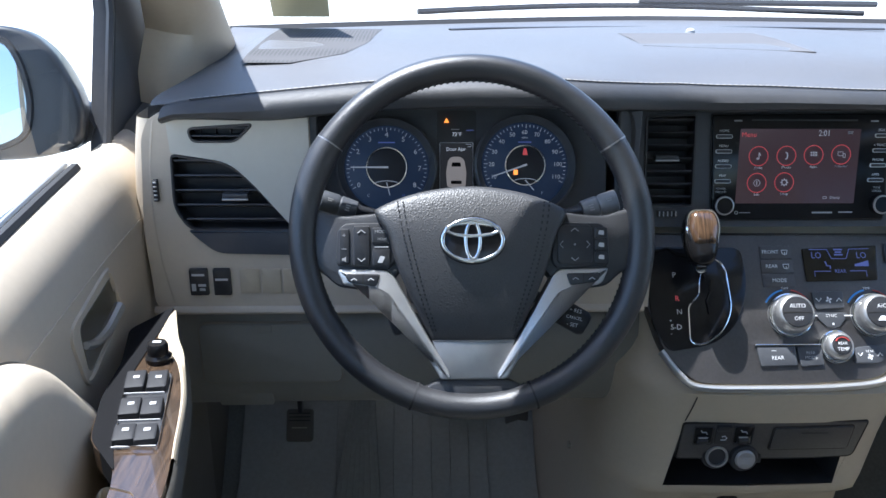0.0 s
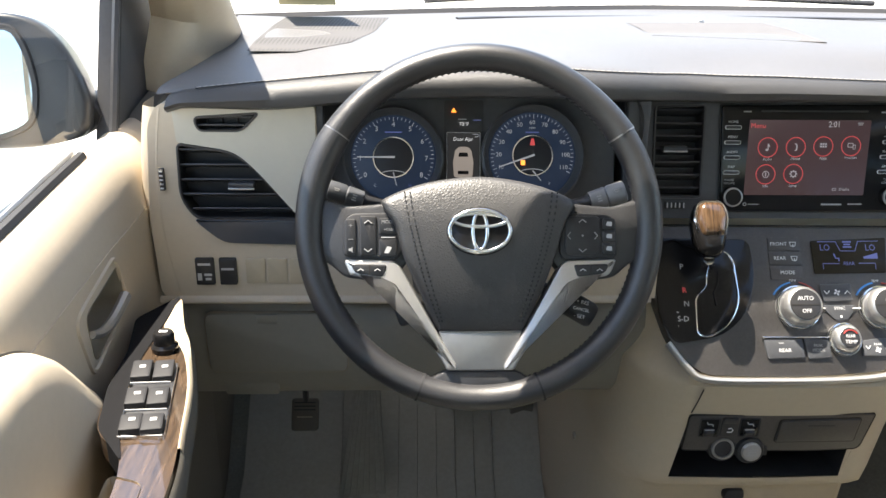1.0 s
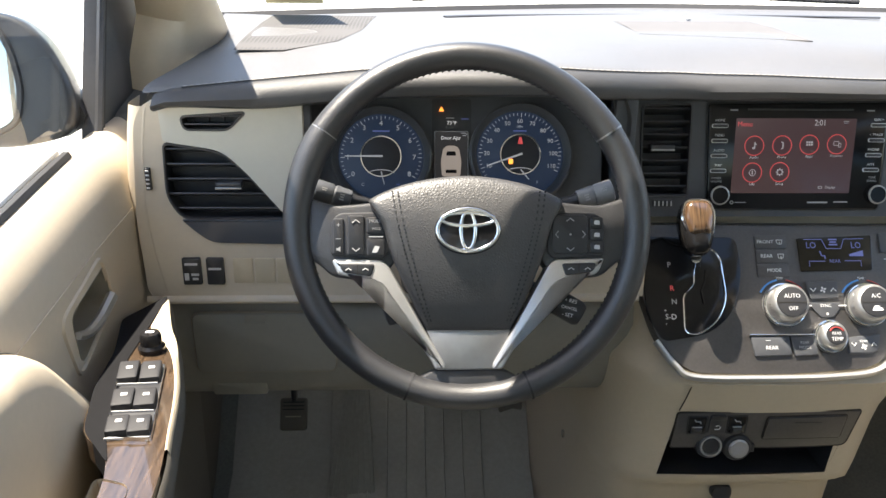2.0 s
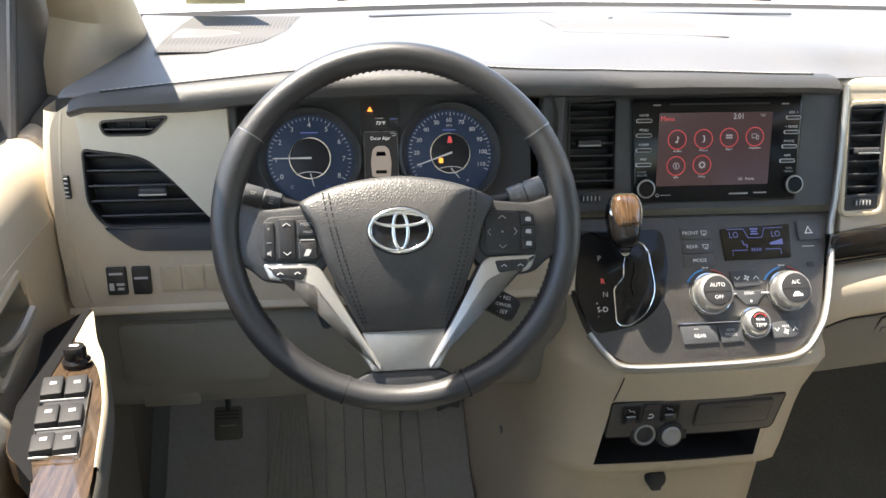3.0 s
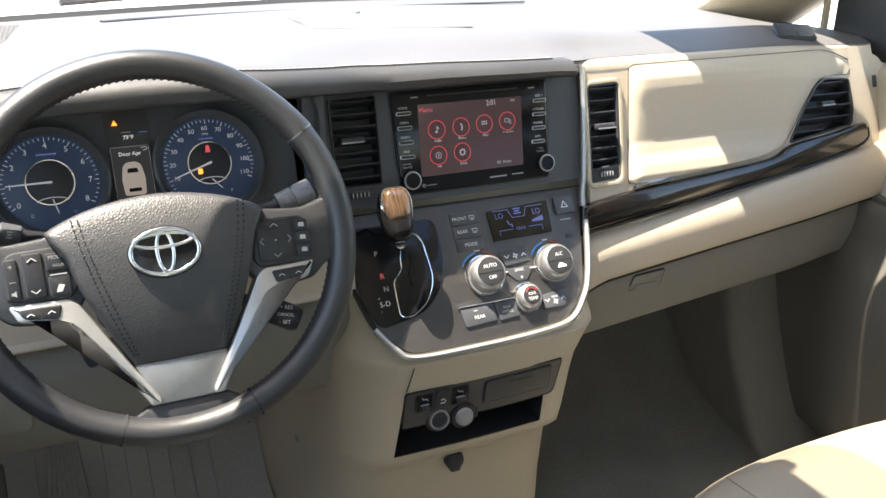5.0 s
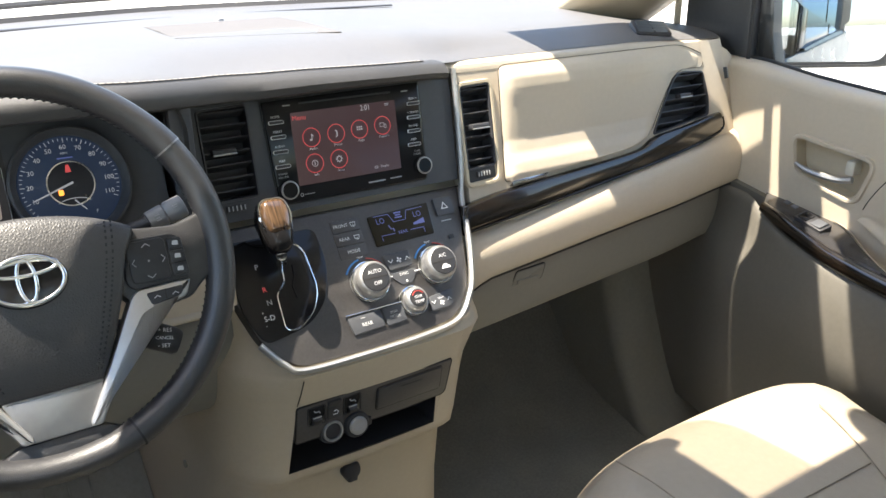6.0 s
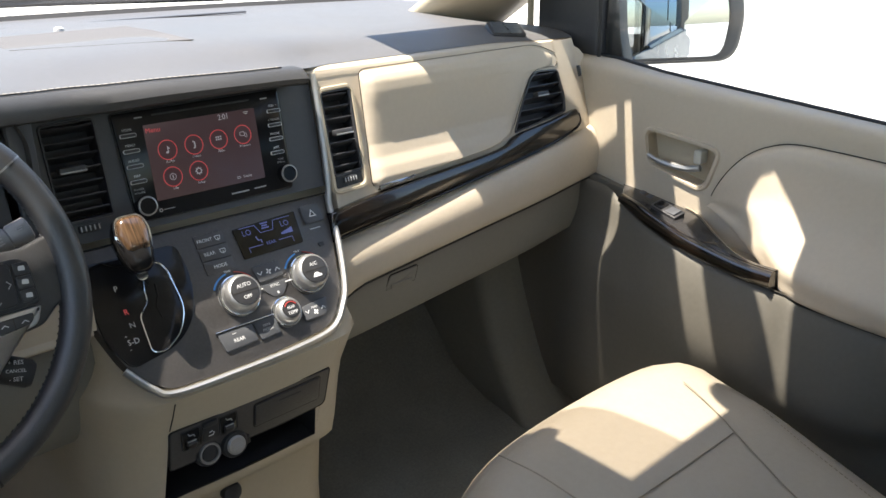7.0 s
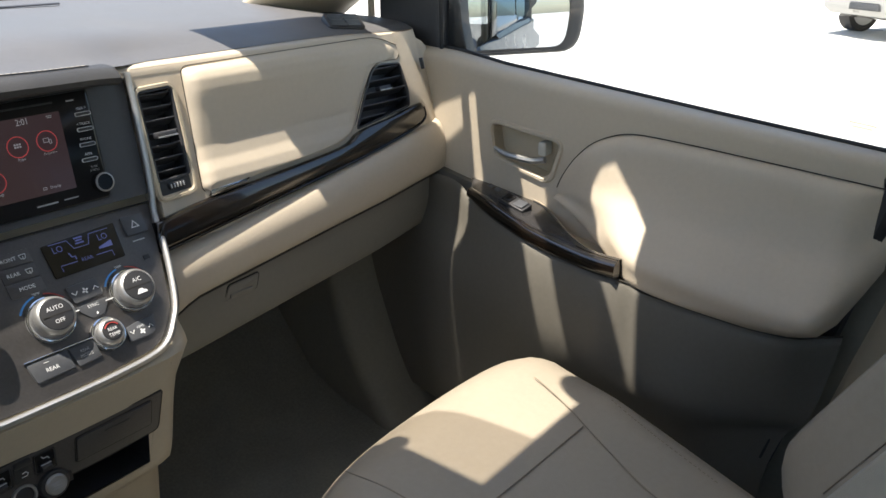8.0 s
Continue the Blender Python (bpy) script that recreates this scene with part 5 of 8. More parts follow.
def build_head_unit():
    hu = thing("infotainment_unit", "gloss black touchscreen unit showing a red menu", "touchscreen", SCR.translation)
    o = fillet([(-0.1165, 0.0665), (0.1135, 0.069), (0.1075, -0.0645), (-0.1130, -0.0645)], 0.004)
    part("fascia", prism(SCR, o, -0.01, 0.004, 0.0015), GLOSS, hu, "gloss black fascia")
    part("fascia_edge", rim_of(SCR, inset(o, -0.0025), 0.0024, -0.001, 0.0022), BLACK, hu)
    sx0, sx1, sy0, sy1 = -0.0830, 0.0705, -0.0443, 0.0490
    scr = part("screen", prism(SCR, fillet([(sx0 - 0.0015, sy0), (sx1 - 0.0025, sy0), (sx1 + 0.0015, sy1), (sx0 + 0.0015, sy1)], 0.0015), 0.0035, 0.0046), SCREEN, hu, "lit touchscreen with round red icons")
    z = 0.0050
    writing("Menu", SCR @ T(-0.0705, 0.0415, z), 0.0085, LIT_RED, scr, "screen_word")
    writing("2:01", SCR @ T(0.0255, 0.0435, z), 0.0105, LIT, scr, "screen_clock", wide=0.85)
    bars(SCR @ T(0.0585, 0.0445, z), 0.007, 0.004, 2, GREYPRINT, scr)
    for (x, y), s in zip(((-0.0575, 0.0150), (-0.0220, 0.0155), (0.0128, 0.0165), (0.0480, 0.0172), (-0.0583, -0.0185), (-0.0232, -0.0178)),
                         ("Audio", "Phone", "Apps", "Projection", "Info", "Setup")):
        m = SCR @ T(x, y)
        ic = part("icon", prism(m, oval(0.0122, 0.0122, n=28), z - 0.0003, z), ICON_DARK, scr, "round menu icon")
        part("icon_glow", lathe_ring(m, [(0.0115, z), (0.0118, z + 0.0004), (0.0122, z + 0.0004), (0.0126, z)], 28), LIT_RED, ic)
        writing(s, m @ T(0, -0.0145, z + 0.0010), 0.0046 if len(s) < 8 else 0.0038, WHITE, ic, "icon_word")
        q = z + 0.0004
        if s == "Apps":
            for i in range(6):
                part("icon_dot", box(m @ T(-0.003 + 0.003 * (i % 3), 0.0 + 0.003 * (i // 3), q), 0.0021, 0.0021, 0.0003), LIT, ic)
        elif s == "Audio":
            part("icon_mark", tube([m @ Vector(p) for p in ((0.0025, 0.001, q), (0.0005, 0.0045, q), (0.0005, -0.003, q))], 0.0006, 4), LIT, ic)
            part("icon_mark", prism(m @ T(-0.001, -0.003), oval(0.0018, 0.0014, n=12), q, q + 0.0003), LIT, ic)
        elif s == "Phone":
            part("icon_mark", tube([m @ Vector(p) for p in ((-0.0012, 0.0042, q), (0.0008, 0.0035, q), (0.0012, 0, q), (0.0008, -0.0035, q), (-0.0012, -0.0042, q))], 0.0008, 4), LIT, ic)
        elif s == "Projection":
            part("icon_mark", rim_of(m, rect(0.007, 0.0055, 0.0008, -0.001, 0.001), 0.0007, q, q + 0.0003), LIT, ic)
            part("icon_mark", rim_of(m, rect(0.0034, 0.0056, 0.0008, 0.0038, -0.0012), 0.0007, q, q + 0.0003), LIT, ic)
        elif s == "Info":
            part("icon_mark", lathe_ring(m, [(0.0036, q), (0.0036, q + 0.0003), (0.0043, q + 0.0003), (0.0043, q)], 20), LIT, ic)
            part("icon_mark", box(m @ T(0, 0, q), 0.0011, 0.005, 0.0003), LIT, ic)
        else:
            part("icon_mark", lathe_ring(m, [(0.0026, q), (0.0026, q + 0.0003), (0.0038, q + 0.0003), (0.0038, q)], 20), LIT, ic)
            for i in range(8):
                part("icon_tooth", box(m @ Matrix.Rotation(i * math.pi / 4, 4, 'Z') @ T(0.0042, 0, q), 0.0014, 0.0012, 0.0003), LIT, ic)
    writing("Display", SCR @ T(0.0430, -0.0370, z), 0.0045, LIT, scr, "screen_word")
    part("screen_mark", rim_of(SCR, rect(0.005, 0.003, 0.0006, 0.0300, -0.0370), 0.0006, z, z + 0.0002), LIT, scr)
    # keys and knobs
    for side, x, words in ((-1, -0.1020, ("HOME", "MENU", "AUDIO", "MAP")), (1, 0.0970, ("SEEK >", "< TRACK", "PHONE", "APPS"))):
        for i, w in enumerate(words):
            y = 0.0395 - i * 0.0186 + (0.0015 if side > 0 else 0)
            xx = x + (0.0035 - i * 0.0022 if side > 0 else 0)
            k = part("key", prism(SCR, rect(0.0195, 0.0040, 0.0018, xx, y), 0.003, 0.0062, 0.0006), BLACK, hu, "slim bordered key")
            part("key_edge", rim_of(SCR, rect(0.0205, 0.0050, 0.0022, xx, y), 0.0009, 0.0038, 0.0062), WHITE, k)
            writing(w, SCR @ T(xx, y + 0.0068, 0.0046), 0.0044, WHITE, k)
        ky = -0.0465 if side < 0 else -0.0452
        kx = -0.1017 if side < 0 else 0.0998
        m = SCR @ T(kx, ky, 0.004)
        kn = part("knob", lathe(m, [(0.0124, 0), (0.0122, 0.009), (0.0112, 0.0115), (0.0098, 0.012), (0.0096, 0.011), (0.001, 0.011)], 32), GLOSS, hu, "black rotary knob with silver rim")
        part("knob_rim", lathe_ring(m, [(0.0099, 0.0118), (0.0104, 0.0128), (0.0116, 0.0124), (0.0121, 0.0105), (0.0112, 0.011)], 32), SILVER, kn)
        for j, w in enumerate(("POWER", "VOLUME") if side < 0 else ("TUNE", "SCROLL")):
            writing(w, SCR @ T(kx - (0.002 if side < 0 else 0.003), ky + 0.0208 - j * 0.0042, 0.0046), 0.0036, GREYPRINT, kn)
    part("disc_slot", box(SCR @ T(0.0, 0.0600, 0.0042), 0.135, 0.0022, 0.0008, 0.0003), BLACK, hu, "thin disc slot")
    for x in (-0.0850, 0.0890):
        bars(SCR @ T(x, 0.0590, 0.0046), 0.010, 0.003, 1, GREYPRINT, hu)
    part("logo_mark", lathe_ring(SCR @ T(-0.0825, -0.0560, 0.0042), [(0.0015, 0), (0.0015, 0.0004), (0.0023, 0.0004), (0.0023, 0)], 16), GREYPRINT, hu)
    bars(SCR @ T(-0.0715, -0.0560, 0.0044), 0.014, 0.0014, 1, GREYPRINT, hu)
    bars(SCR @ T(0.0280, -0.0560, 0.0044), 0.026, 0.0034, 1, GREYPRINT, hu)
    bars(SCR @ T(0.0580, -0.0555, 0.0044), 0.018, 0.0026, 1, GREYPRINT, hu)


def dial_knob(ob, x, y, r, h, words, label):
    m = CLI @ T(x, y)
    kn = part("dial_knob", lathe(m, [(r + 0.0035, 0), (r + 0.0035, 0.003), (r, 0.0045), (r, h * 0.55), (r - 0.0008, h - 0.004), (r - 0.003, h - 0.0008), (r - 0.0045, h), (r - 0.0050, h - 0.001), (0.001, h - 0.001)], 48), SILVER, ob, label)
    part("knob_face", lathe(m, [(r - 0.0052, h - 0.0012), (r - 0.0053, h + 0.0006), (r - 0.008, h + 0.0012), (0.001, h + 0.0014)], 40), BLACK, kn, "black knob face")
    part("knob_ring", lathe_ring(m, [(r + 0.0012, 0.0044), (r + 0.0018, 0.006), (r + 0.0034, 0.0055), (r + 0.0036, 0.003)], 48), CHROME, kn)
    bm = bmesh.new()
    for i in range(44):
        a = 2 * math.pi * i / 44
        box(m @ Matrix.Rotation(a, 4, 'Z') @ T(r, 0, h * 0.5), 0.0005, 0.0010, h * 0.4, 0, bm)
    part("knurling", bm, SILVER, kn, kind="stuff")
    for s, dy, size in words:
        writing(s, m @ T(0, dy, h + 0.0018), size, WHITE, kn)
    return kn


def build_climate():
    cl = thing("climate_controls", "climate display, knobs and buttons on the centre stack", "climate controls", CLI.translation)
    # display
    o = fillet([(0.0045, 0.0860), (0.1015, 0.0900), (0.0975, 0.0445), (0.0055, 0.0430)], 0.002)
    d = part("display", prism(CLI, o, -0.003, 0.002, 0.0005), LCD, cl, "dark climate display with blue segments")
    z = 0.0024
    for x in (0.0215, 0.0800):
        writing("LO", CLI @ T(x, 0.0765, z), 0.0115, LIT_BLUE, d, "segment_word", wide=0.9)
    for pts in (((0.013, 0.0845), (0.036, 0.0845), (0.041, 0.0725), (0.060, 0.0725), (0.065, 0.0850), (0.091, 0.0855)), ((0.017, 0.0490), (0.017, 0.0560), (0.038, 0.0560)), ((0.063, 0.0565), (0.084, 0.0565), (0.084, 0.0490))):
        part("segment_line", tube([CLI @ Vector((x, y, z)) for x, y in pts], 0.0005, 4), LIT_BLUE, d)
    writing("REAR", CLI @ T(0.0505, 0.0560, z), 0.0062, LIT_BLUE, d, "segment_word")
    bars(CLI @ T(0.0505, 0.0810, z), 0.011, 0.010, 3, LIT_BLUE, d)
    part("fan_bars", prism(CLI @ T(0.0790, 0.0655), [(-0.009, -0.003), (0.009, -0.003), (0.009, 0.0045), (-0.009, -0.0005)], z - 0.0002, z + 0.0003), LIT_BLUE, d)
    part("flow_symbol", tube([CLI @ Vector((x, y, z)) for x, y in ((0.032, 0.069), (0.034, 0.063), (0.038, 0.063), (0.038, 0.059))], 0.001, 4), LIT_BLUE, d)
    # three defrost and mode keys
    for i, s in enumerate(("FRONT", "REAR", "MODE")):
        y = 0.0815 - i * 0.0185
        k = part("button", prism(CLI, fillet([(-0.0505, y - 0.0085), (-0.009, y - 0.0085), (-0.0095, y + 0.0085), (-0.0505, y + 0.0085)], 0.0015), -0.002, 0.0012, 0.0006), STACK_LOW, cl, "flat dark key")
        writing(s, CLI @ T(-0.037 if i < 2 else -0.029, y, 0.0016), 0.0066, WHITE, k)
        if i < 2:
            part("symbol", rim_of(CLI, fillet([(-0.0215, y - 0.003), (-0.0155, y - 0.003), (-0.0140, y + 0.003), (-0.0230, y + 0.003)], 0.001), 0.0008, 0.0012, 0.0016), WHITE, k)
            part("symbol", tube([CLI @ Vector((-0.0185, y - 0.004 + j * 0.002, 0.0017)) for j in range(3)], 0.0005, 4), WHITE, k)
    # hazard key
    hz = part("hazard_button", prism(CLI, rect(0.030, 0.026, 0.002, 0.1265, 0.0800), -0.002, 0.003, 0.001), STACK, cl, "black hazard light key")
    m = CLI @ T(0.1265, 0.0800)
    part("hazard_triangle", rim_of(m, [(-0.0062, -0.0045), (0.0062, -0.0045), (0, 0.0065)], 0.0016, 0.0029, 0.0034), WHITE, hz, "pale triangle")
    bars(CLI @ T(0.1240, 0.0590, 0.0006), 0.017, 0.0026, 1, GREYPRINT, cl)
    part("lamp_lens", prism(CLI, rect(0.008, 0.006, 0.001, 0.123, 0.0345), -0.002, 0.0012), BLACK, cl)
    # knobs
    a = dial_knob(cl, -0.0215, 0.0000, 0.0238, 0.024, (("AUTO", 0.0072, 0.0072), ("OFF", -0.0085, 0.0068)), "large satin silver climate dial")
    part("face_split", box(CLI @ T(-0.0215, -0.0006, 0.0256), 0.036, 0.0007, 0.0004), SEAMLINE, a)
    b = dial_knob(cl, 0.0835, -0.0005, 0.0238, 0.024, (("A/C", 0.0072, 0.0072),), "large satin silver climate dial")
    part("face_split", box(CLI @ T(0.0835, -0.001, 0.0256), 0.036, 0.0007, 0.0004), SEAMLINE, b)
    part("symbol", prism(CLI @ T(0.0835, -0.0095), fillet([(-0.007, -0.002), (0.007, -0.002), (0.0065, 0.001), (0.0035, 0.0015), (0.002, 0.004), (-0.003, 0.004), (-0.005, 0.001)], 0.001), 0.0250, 0.0258), WHITE, b)
    c = dial_knob(cl, 0.0320, -0.0400, 0.0170, 0.017, (("REAR", 0.0018, 0.0050), ("TEMP", -0.0052, 0.0062)), "small satin silver rear temperature dial")
    for cx, cy, r, h_ in ((-0.0215, 0.0, 0.0325, 0.0008), (0.0835, -0.0005, 0.0325, 0.0008)):
        for a0, a1, mt in ((150, 100, BLUE), (80, 38, RED)):
            arc = [CLI @ Vector((cx + r * math.cos(radians(a0 + (a1 - a0) * i / 8)), cy + r * math.sin(radians(a0 + (a1 - a0) * i / 8)), h_)) for i in range(9)]
            part("temperature_arc", tube(arc, 0.0014, 5, flat=0.4), mt, cl, "coloured temperature arc")
        writing("TEMP", CLI @ T(cx - 0.002, cy + 0.0345, 0.0006), 0.0040, WHITE, cl)
    arc = [CLI @ Vector((0.032 + 0.0095 * math.cos(radians(150 - i * 15)), -0.040 + 0.0095 * math.sin(radians(150 - i * 15)), 0.0188)) for i in range(9)]
    part("temperature_arc", tube(arc, 0.0008, 4), RED, c)
    # fan, sync, rear keys
    k = part("button", prism(CLI, fillet([(0.009, 0.0295), (0.0495, 0.0305), (0.0490, 0.0085), (0.0125, 0.0070)], 0.003), -0.002, 0.0028, 0.001), STACK, cl, "dark fan speed key")
    for x, d in ((0.017, -1), (0.043, 1)):
        part("chevron", tube([CLI @ Vector((x - 0.0035, 0.0190 - d * 0.002, 0.0032)), CLI @ Vector((x, 0.0190 + d * 0.002, 0.0032)), CLI @ Vector((x + 0.0035, 0.0190 - d * 0.002, 0.0032))], 0.0007, 4), WHITE, k)
    for i in range(4):
        part("fan_blade", prism(CLI @ T(0.0300, 0.0190, 0) @ Matrix.Rotation(i * math.pi / 2 + 0.4, 4, 'Z'), oval(0.0018, 0.0012, 0.0025, 0, 10), 0.0028, 0.0032), WHITE, k)
    k = part("button", prism(CLI, fillet([(0.0100, 0.0030), (0.0520, 0.0030), (0.0480, -0.0060), (0.0400, -0.0155), (0.0240, -0.0155), (0.0150, -0.0060)], 0.002), -0.002, 0.0022, 0.001), STACK, cl, "dark sync key")
    writing("SYNC", CLI @ T(0.0310, -0.0012, 0.0026), 0.0056, WHITE, k)
    bars(CLI @ T(0.0320, -0.0115, 0.0026), 0.0022, 0.005, 1, WHITE, k)
    for x0, x1 in ((0.006, 0.013), (0.0475, 0.057)):
        part("pointer_line", box(CLI @ T((x0 + x1) / 2, -0.0010, 0.0026), x1 - x0, 0.0013, 0.0006), WHITE, k)
    for x0, x1, s1, s2 in ((-0.0690, -0.0205, "REAR", ""), (-0.0190, 0.0130, "REAR", "MODE")):
        o = fillet([(x0, -0.0395), (x1, -0.0390), (x1 + 0.001, -0.0625), (x0 + 0.004, -0.0640)], 0.002)
        k = part("button", prism(CLI, o, -0.002, 0.0035, 0.0012), STACK, cl, "dark rear climate key")
        cx = (x0 + x1) / 2 + 0.001
        if s2:
            writing(s1, CLI @ T(cx, -0.0475, 0.0039), 0.0048, GREYPRINT, k)
            writing(s2, CLI @ T(cx, -0.0535, 0.0039), 0.0056, GREYPRINT, k)
        else:
            writing(s1, CLI @ T(cx, -0.0535, 0.0039), 0.0066, WHITE, k)
            bars(CLI @ T(cx - 0.004, -0.0445, 0.0039), 0.006, 0.0010, 1, WHITE, k)
    part("key_ledge", box(CLI @ T(-0.028, -0.0375, 0.003), 0.085, 0.0018, 0.004, 0.0006), CHROME, cl)
    o = fillet([(0.0560, -0.0410), (0.0960, -0.0365), (0.0900, -0.0570), (0.0820, -0.0610), (0.0520, -0.0610)], 0.003)
    k = part("button", prism(CLI, o, -0.002, 0.0035, 0.0012), STACK, cl, "dark rear fan key")
    for x, d in ((0.0600, -1), (0.0850, 1)):
        part("chevron", tube([CLI @ Vector((x - 0.003, -0.0500 - d * 0.002, 0.0039)), CLI @ Vector((x, -0.0500 + d * 0.002, 0.0039)), CLI @ Vector((x + 0.003, -0.0500 - d * 0.002, 0.0039))], 0.0007, 4), WHITE, k)
    writing("REAR", CLI @ T(0.0725, -0.0462, 0.0039), 0.0042, WHITE, k)
    for i in range(4):
        part("fan_blade", prism(CLI @ T(0.0725, -0.0530, 0) @ Matrix.Rotation(i * math.pi / 2 + 0.4, 4, 'Z'), oval(0.0018, 0.0012, 0.0022, 0, 10), 0.0034, 0.0039), WHITE, k)


def build_console():
    co = thing("center_console", "beige plastic centre console with a dark storage tray", "console", (0.4, 0.2, 0.02))
    zs = [0.665, 0.62, 0.57, 0.53, 0.510, 0.498, 0.49, 0.462, 0.444, 0.412, 0.388, 0.367, 0.346, 0.333, 0.322, 0.307, 0.22, 0.12, 0.02]
    tyf = [(0.02, 0.150), (0.22, 0.128), (0.307, 0.118), (0.322, 0.105), (0.333, 0.092), (0.346, 0.090), (0.444, 0.082), (0.490, 0.071), (0.498, 0.080), (0.510, 0.100), (0.57, 0.150), (0.665, 0.215)]
    txl = [(0.02, 0.272), (0.307, 0.252), (0.322, 0.256), (0.346, 0.261), (0.444, 0.276), (0.49, 0.284), (0.52, 0.270), (0.57, 0.232), (0.665, 0.205)]
    txr = [(0.02, 0.500), (0.307, 0.490), (0.322, 0.502), (0.346, 0.502), (0.444, 0.515), (0.49, 0.525), (0.57, 0.565), (0.665, 0.602)]
    tol = [(0.02, 0.175), (0.30, 0.19), (0.49, 0.195), (0.665, 0.19)]
    tor = [(0.02, 0.545), (0.20, 0.535), (0.28, 0.530), (0.34, 0.545), (0.434, 0.555), (0.50, 0.582), (0.55, 0.60), (0.665, 0.635)]
    hole_z, cols = (0.444, 0.346), 12
    thole = [(0.02, 0.470), (0.346, 0.484), (0.39, 0.486), (0.444, 0.504), (0.665, 0.57)]
    bm = bmesh.new()
    grid = []
    for z in zs:
        yf, xl, xr, ol, orr = lerp(tyf, z), lerp(txl, z), lerp(txr, z), lerp(tol, z), lerp(tor, z)
        row = [Vector((ol - 0.03, 0.62, z)), Vector((ol - 0.01, 0.36, z)), Vector((ol, 0.20 + (yf - 0.1), z))]
        a, b, c = row[-1], Vector((ol + 0.012, yf + 0.012, z)), Vector((xl, yf, z))
        row += [(1 - t) ** 2 * a + 2 * t * (1 - t) * b + t * t * c for t in (0.2, 0.4, 0.6, 0.8, 1)]
        first = len(row) - 1
        xh = min(lerp(thole, z), xr - 0.006)
        row += [Vector((xl + (xh - xl) * i / (cols - 1), yf - 0.004 * math.sin(math.pi * i / cols), z)) for i in range(1, cols)] + [Vector((xr, yf, z))]
        last = len(row) - 2
        a, b, c = row[-1], Vector((orr - 0.004, yf + 0.003, z)), Vector((orr, yf + 0.075, z))
        row += [(1 - t) ** 2 * a + 2 * t * (1 - t) * b + t * t * c for t in (0.25, 0.5, 0.75, 1)]
        row += [Vector((orr + 0.005, 0.36, z)), Vector((orr + 0.01, 0.62, z))]
        grid.append(row)
    v = [[bm.verts.new(p) for p in r] for r in grid]
    for i in range(len(zs) - 1):
        zc = (zs[i] + zs[i + 1]) / 2
        for j in range(len(v[0]) - 1):
            if hole_z[1] < zc < hole_z[0] and first < j + 0.5 < last:
                continue
            bm.faces.new((v[i][j], v[i][j + 1], v[i + 1][j + 1], v[i + 1][j]))
    part("body", bm, BEIGE_HARD, co, "beige moulded console body", angle=50)
    # recess
    i0, i1 = zs.index(0.444), zs.index(0.346)
    tl, tr, bl, br = grid[i0][first], grid[i0][last], grid[i1][first], grid[i1][last]
    bm = bmesh.new()
    back = Vector((0, 0.11, 0))
    f = [bm.verts.new(p) for p in (tl, tr, br, bl)]
    g = [bm.verts.new(p + back) for p in (tl, tr, br, bl)]
    ring_faces(bm, f, g)
    bm.faces.new(g)
    part("storage_tray", bm, BLACK, co, "open black storage tray")
    # switch panel over the tray
    m = F((0.4025, 0.083, 0.4115), -5)
    o = fillet([(-0.1265, 0.0320), (0.1065, 0.0335), (0.0965, -0.0195), (0.03, -0.0225), (-0.130, -0.0200)], [0.003, 0.003, 0.008, 0.02, 0.003])
    sp = part("switch_panel", prism(m, o, -0.03, 0.0015, 0.001), STACK_LOW, co, "dark grey panel with switches")
    part("panel_gap", rim_of(m, inset(o, -0.0018), 0.0018, -0.001, 0.0012), SEAMLINE, sp)
    lid = fillet([(-0.0115, 0.0250), (0.0890, 0.0275), (0.0860, -0.0060), (-0.0140, -0.0070)], 0.003)
    part("ash_lid", prism(m, lid, 0, 0.004, 0.0015), STACK_LOW, sp, "closed dark lid")
    part("lid_joint", rim_of(m, inset(lid, -0.0024), 0.0024, 0.0, 0.002), SEAMLINE, sp)
    part("lid_notch", box(m @ T(0.040, 0.0185, 0.0042), 0.034, 0.0012, 0.0006), BLACK, sp)
    for x in (-0.1010, -0.0500):
        part("switch_frame", rim_of(m, rect(0.026, 0.0275, 0.002, x, 0.0150), 0.0014, 0.001, 0.0028), BLACK, sp)
        part("seat_heater_switch", prism(m, rect(0.0225, 0.0240, 0.002, x, 0.0150), 0, 0.0022, 0.001), GLOSS, sp, "small black rocker switch")
        part("switch_rocker", box(m @ T(x - 0.001, 0.0085, 0.004) @ Matrix.Rotation(radians(25), 4, 'X'), 0.012, 0.010, 0.007, 0.0012), BLACK, sp)
        part("rocker_edge", box(m @ T(x - 0.001, 0.0145, 0.0062), 0.012, 0.0012, 0.001, 0.0003), GREYPRINT, sp)
        part("symbol", tube([m @ Vector((x + p_, 0.0215 + q_, 0.0028)) for p_, q_ in ((-0.004, 0.002), (-0.002, -0.001), (0.003, -0.001), (0.0045, -0.004))], 0.0008, 4), GREYPRINT, sp)
    part("usb_cover", prism(m, rect(0.0215, 0.0225, 0.002, -0.0755, 0.0135), 0, 0.0032, 0.001), BLACK, sp, "black usb port cover")
    part("cover_tab", prism(m, rect(0.020, 0.008, 0.003, -0.0755, 0.0265), 0, 0.0055, 0.002), BLACK, sp)
    part("symbol", tube([m @ Vector((-0.0755 + p_, 0.0120 + q_, 0.0035)) for p_, q_ in ((-0.003, -0.003), (0.003, -0.003), (0.0045, 0.0), (0.002, 0.003), (-0.002, 0.002))], 0.0007, 4), WHITE, sp)
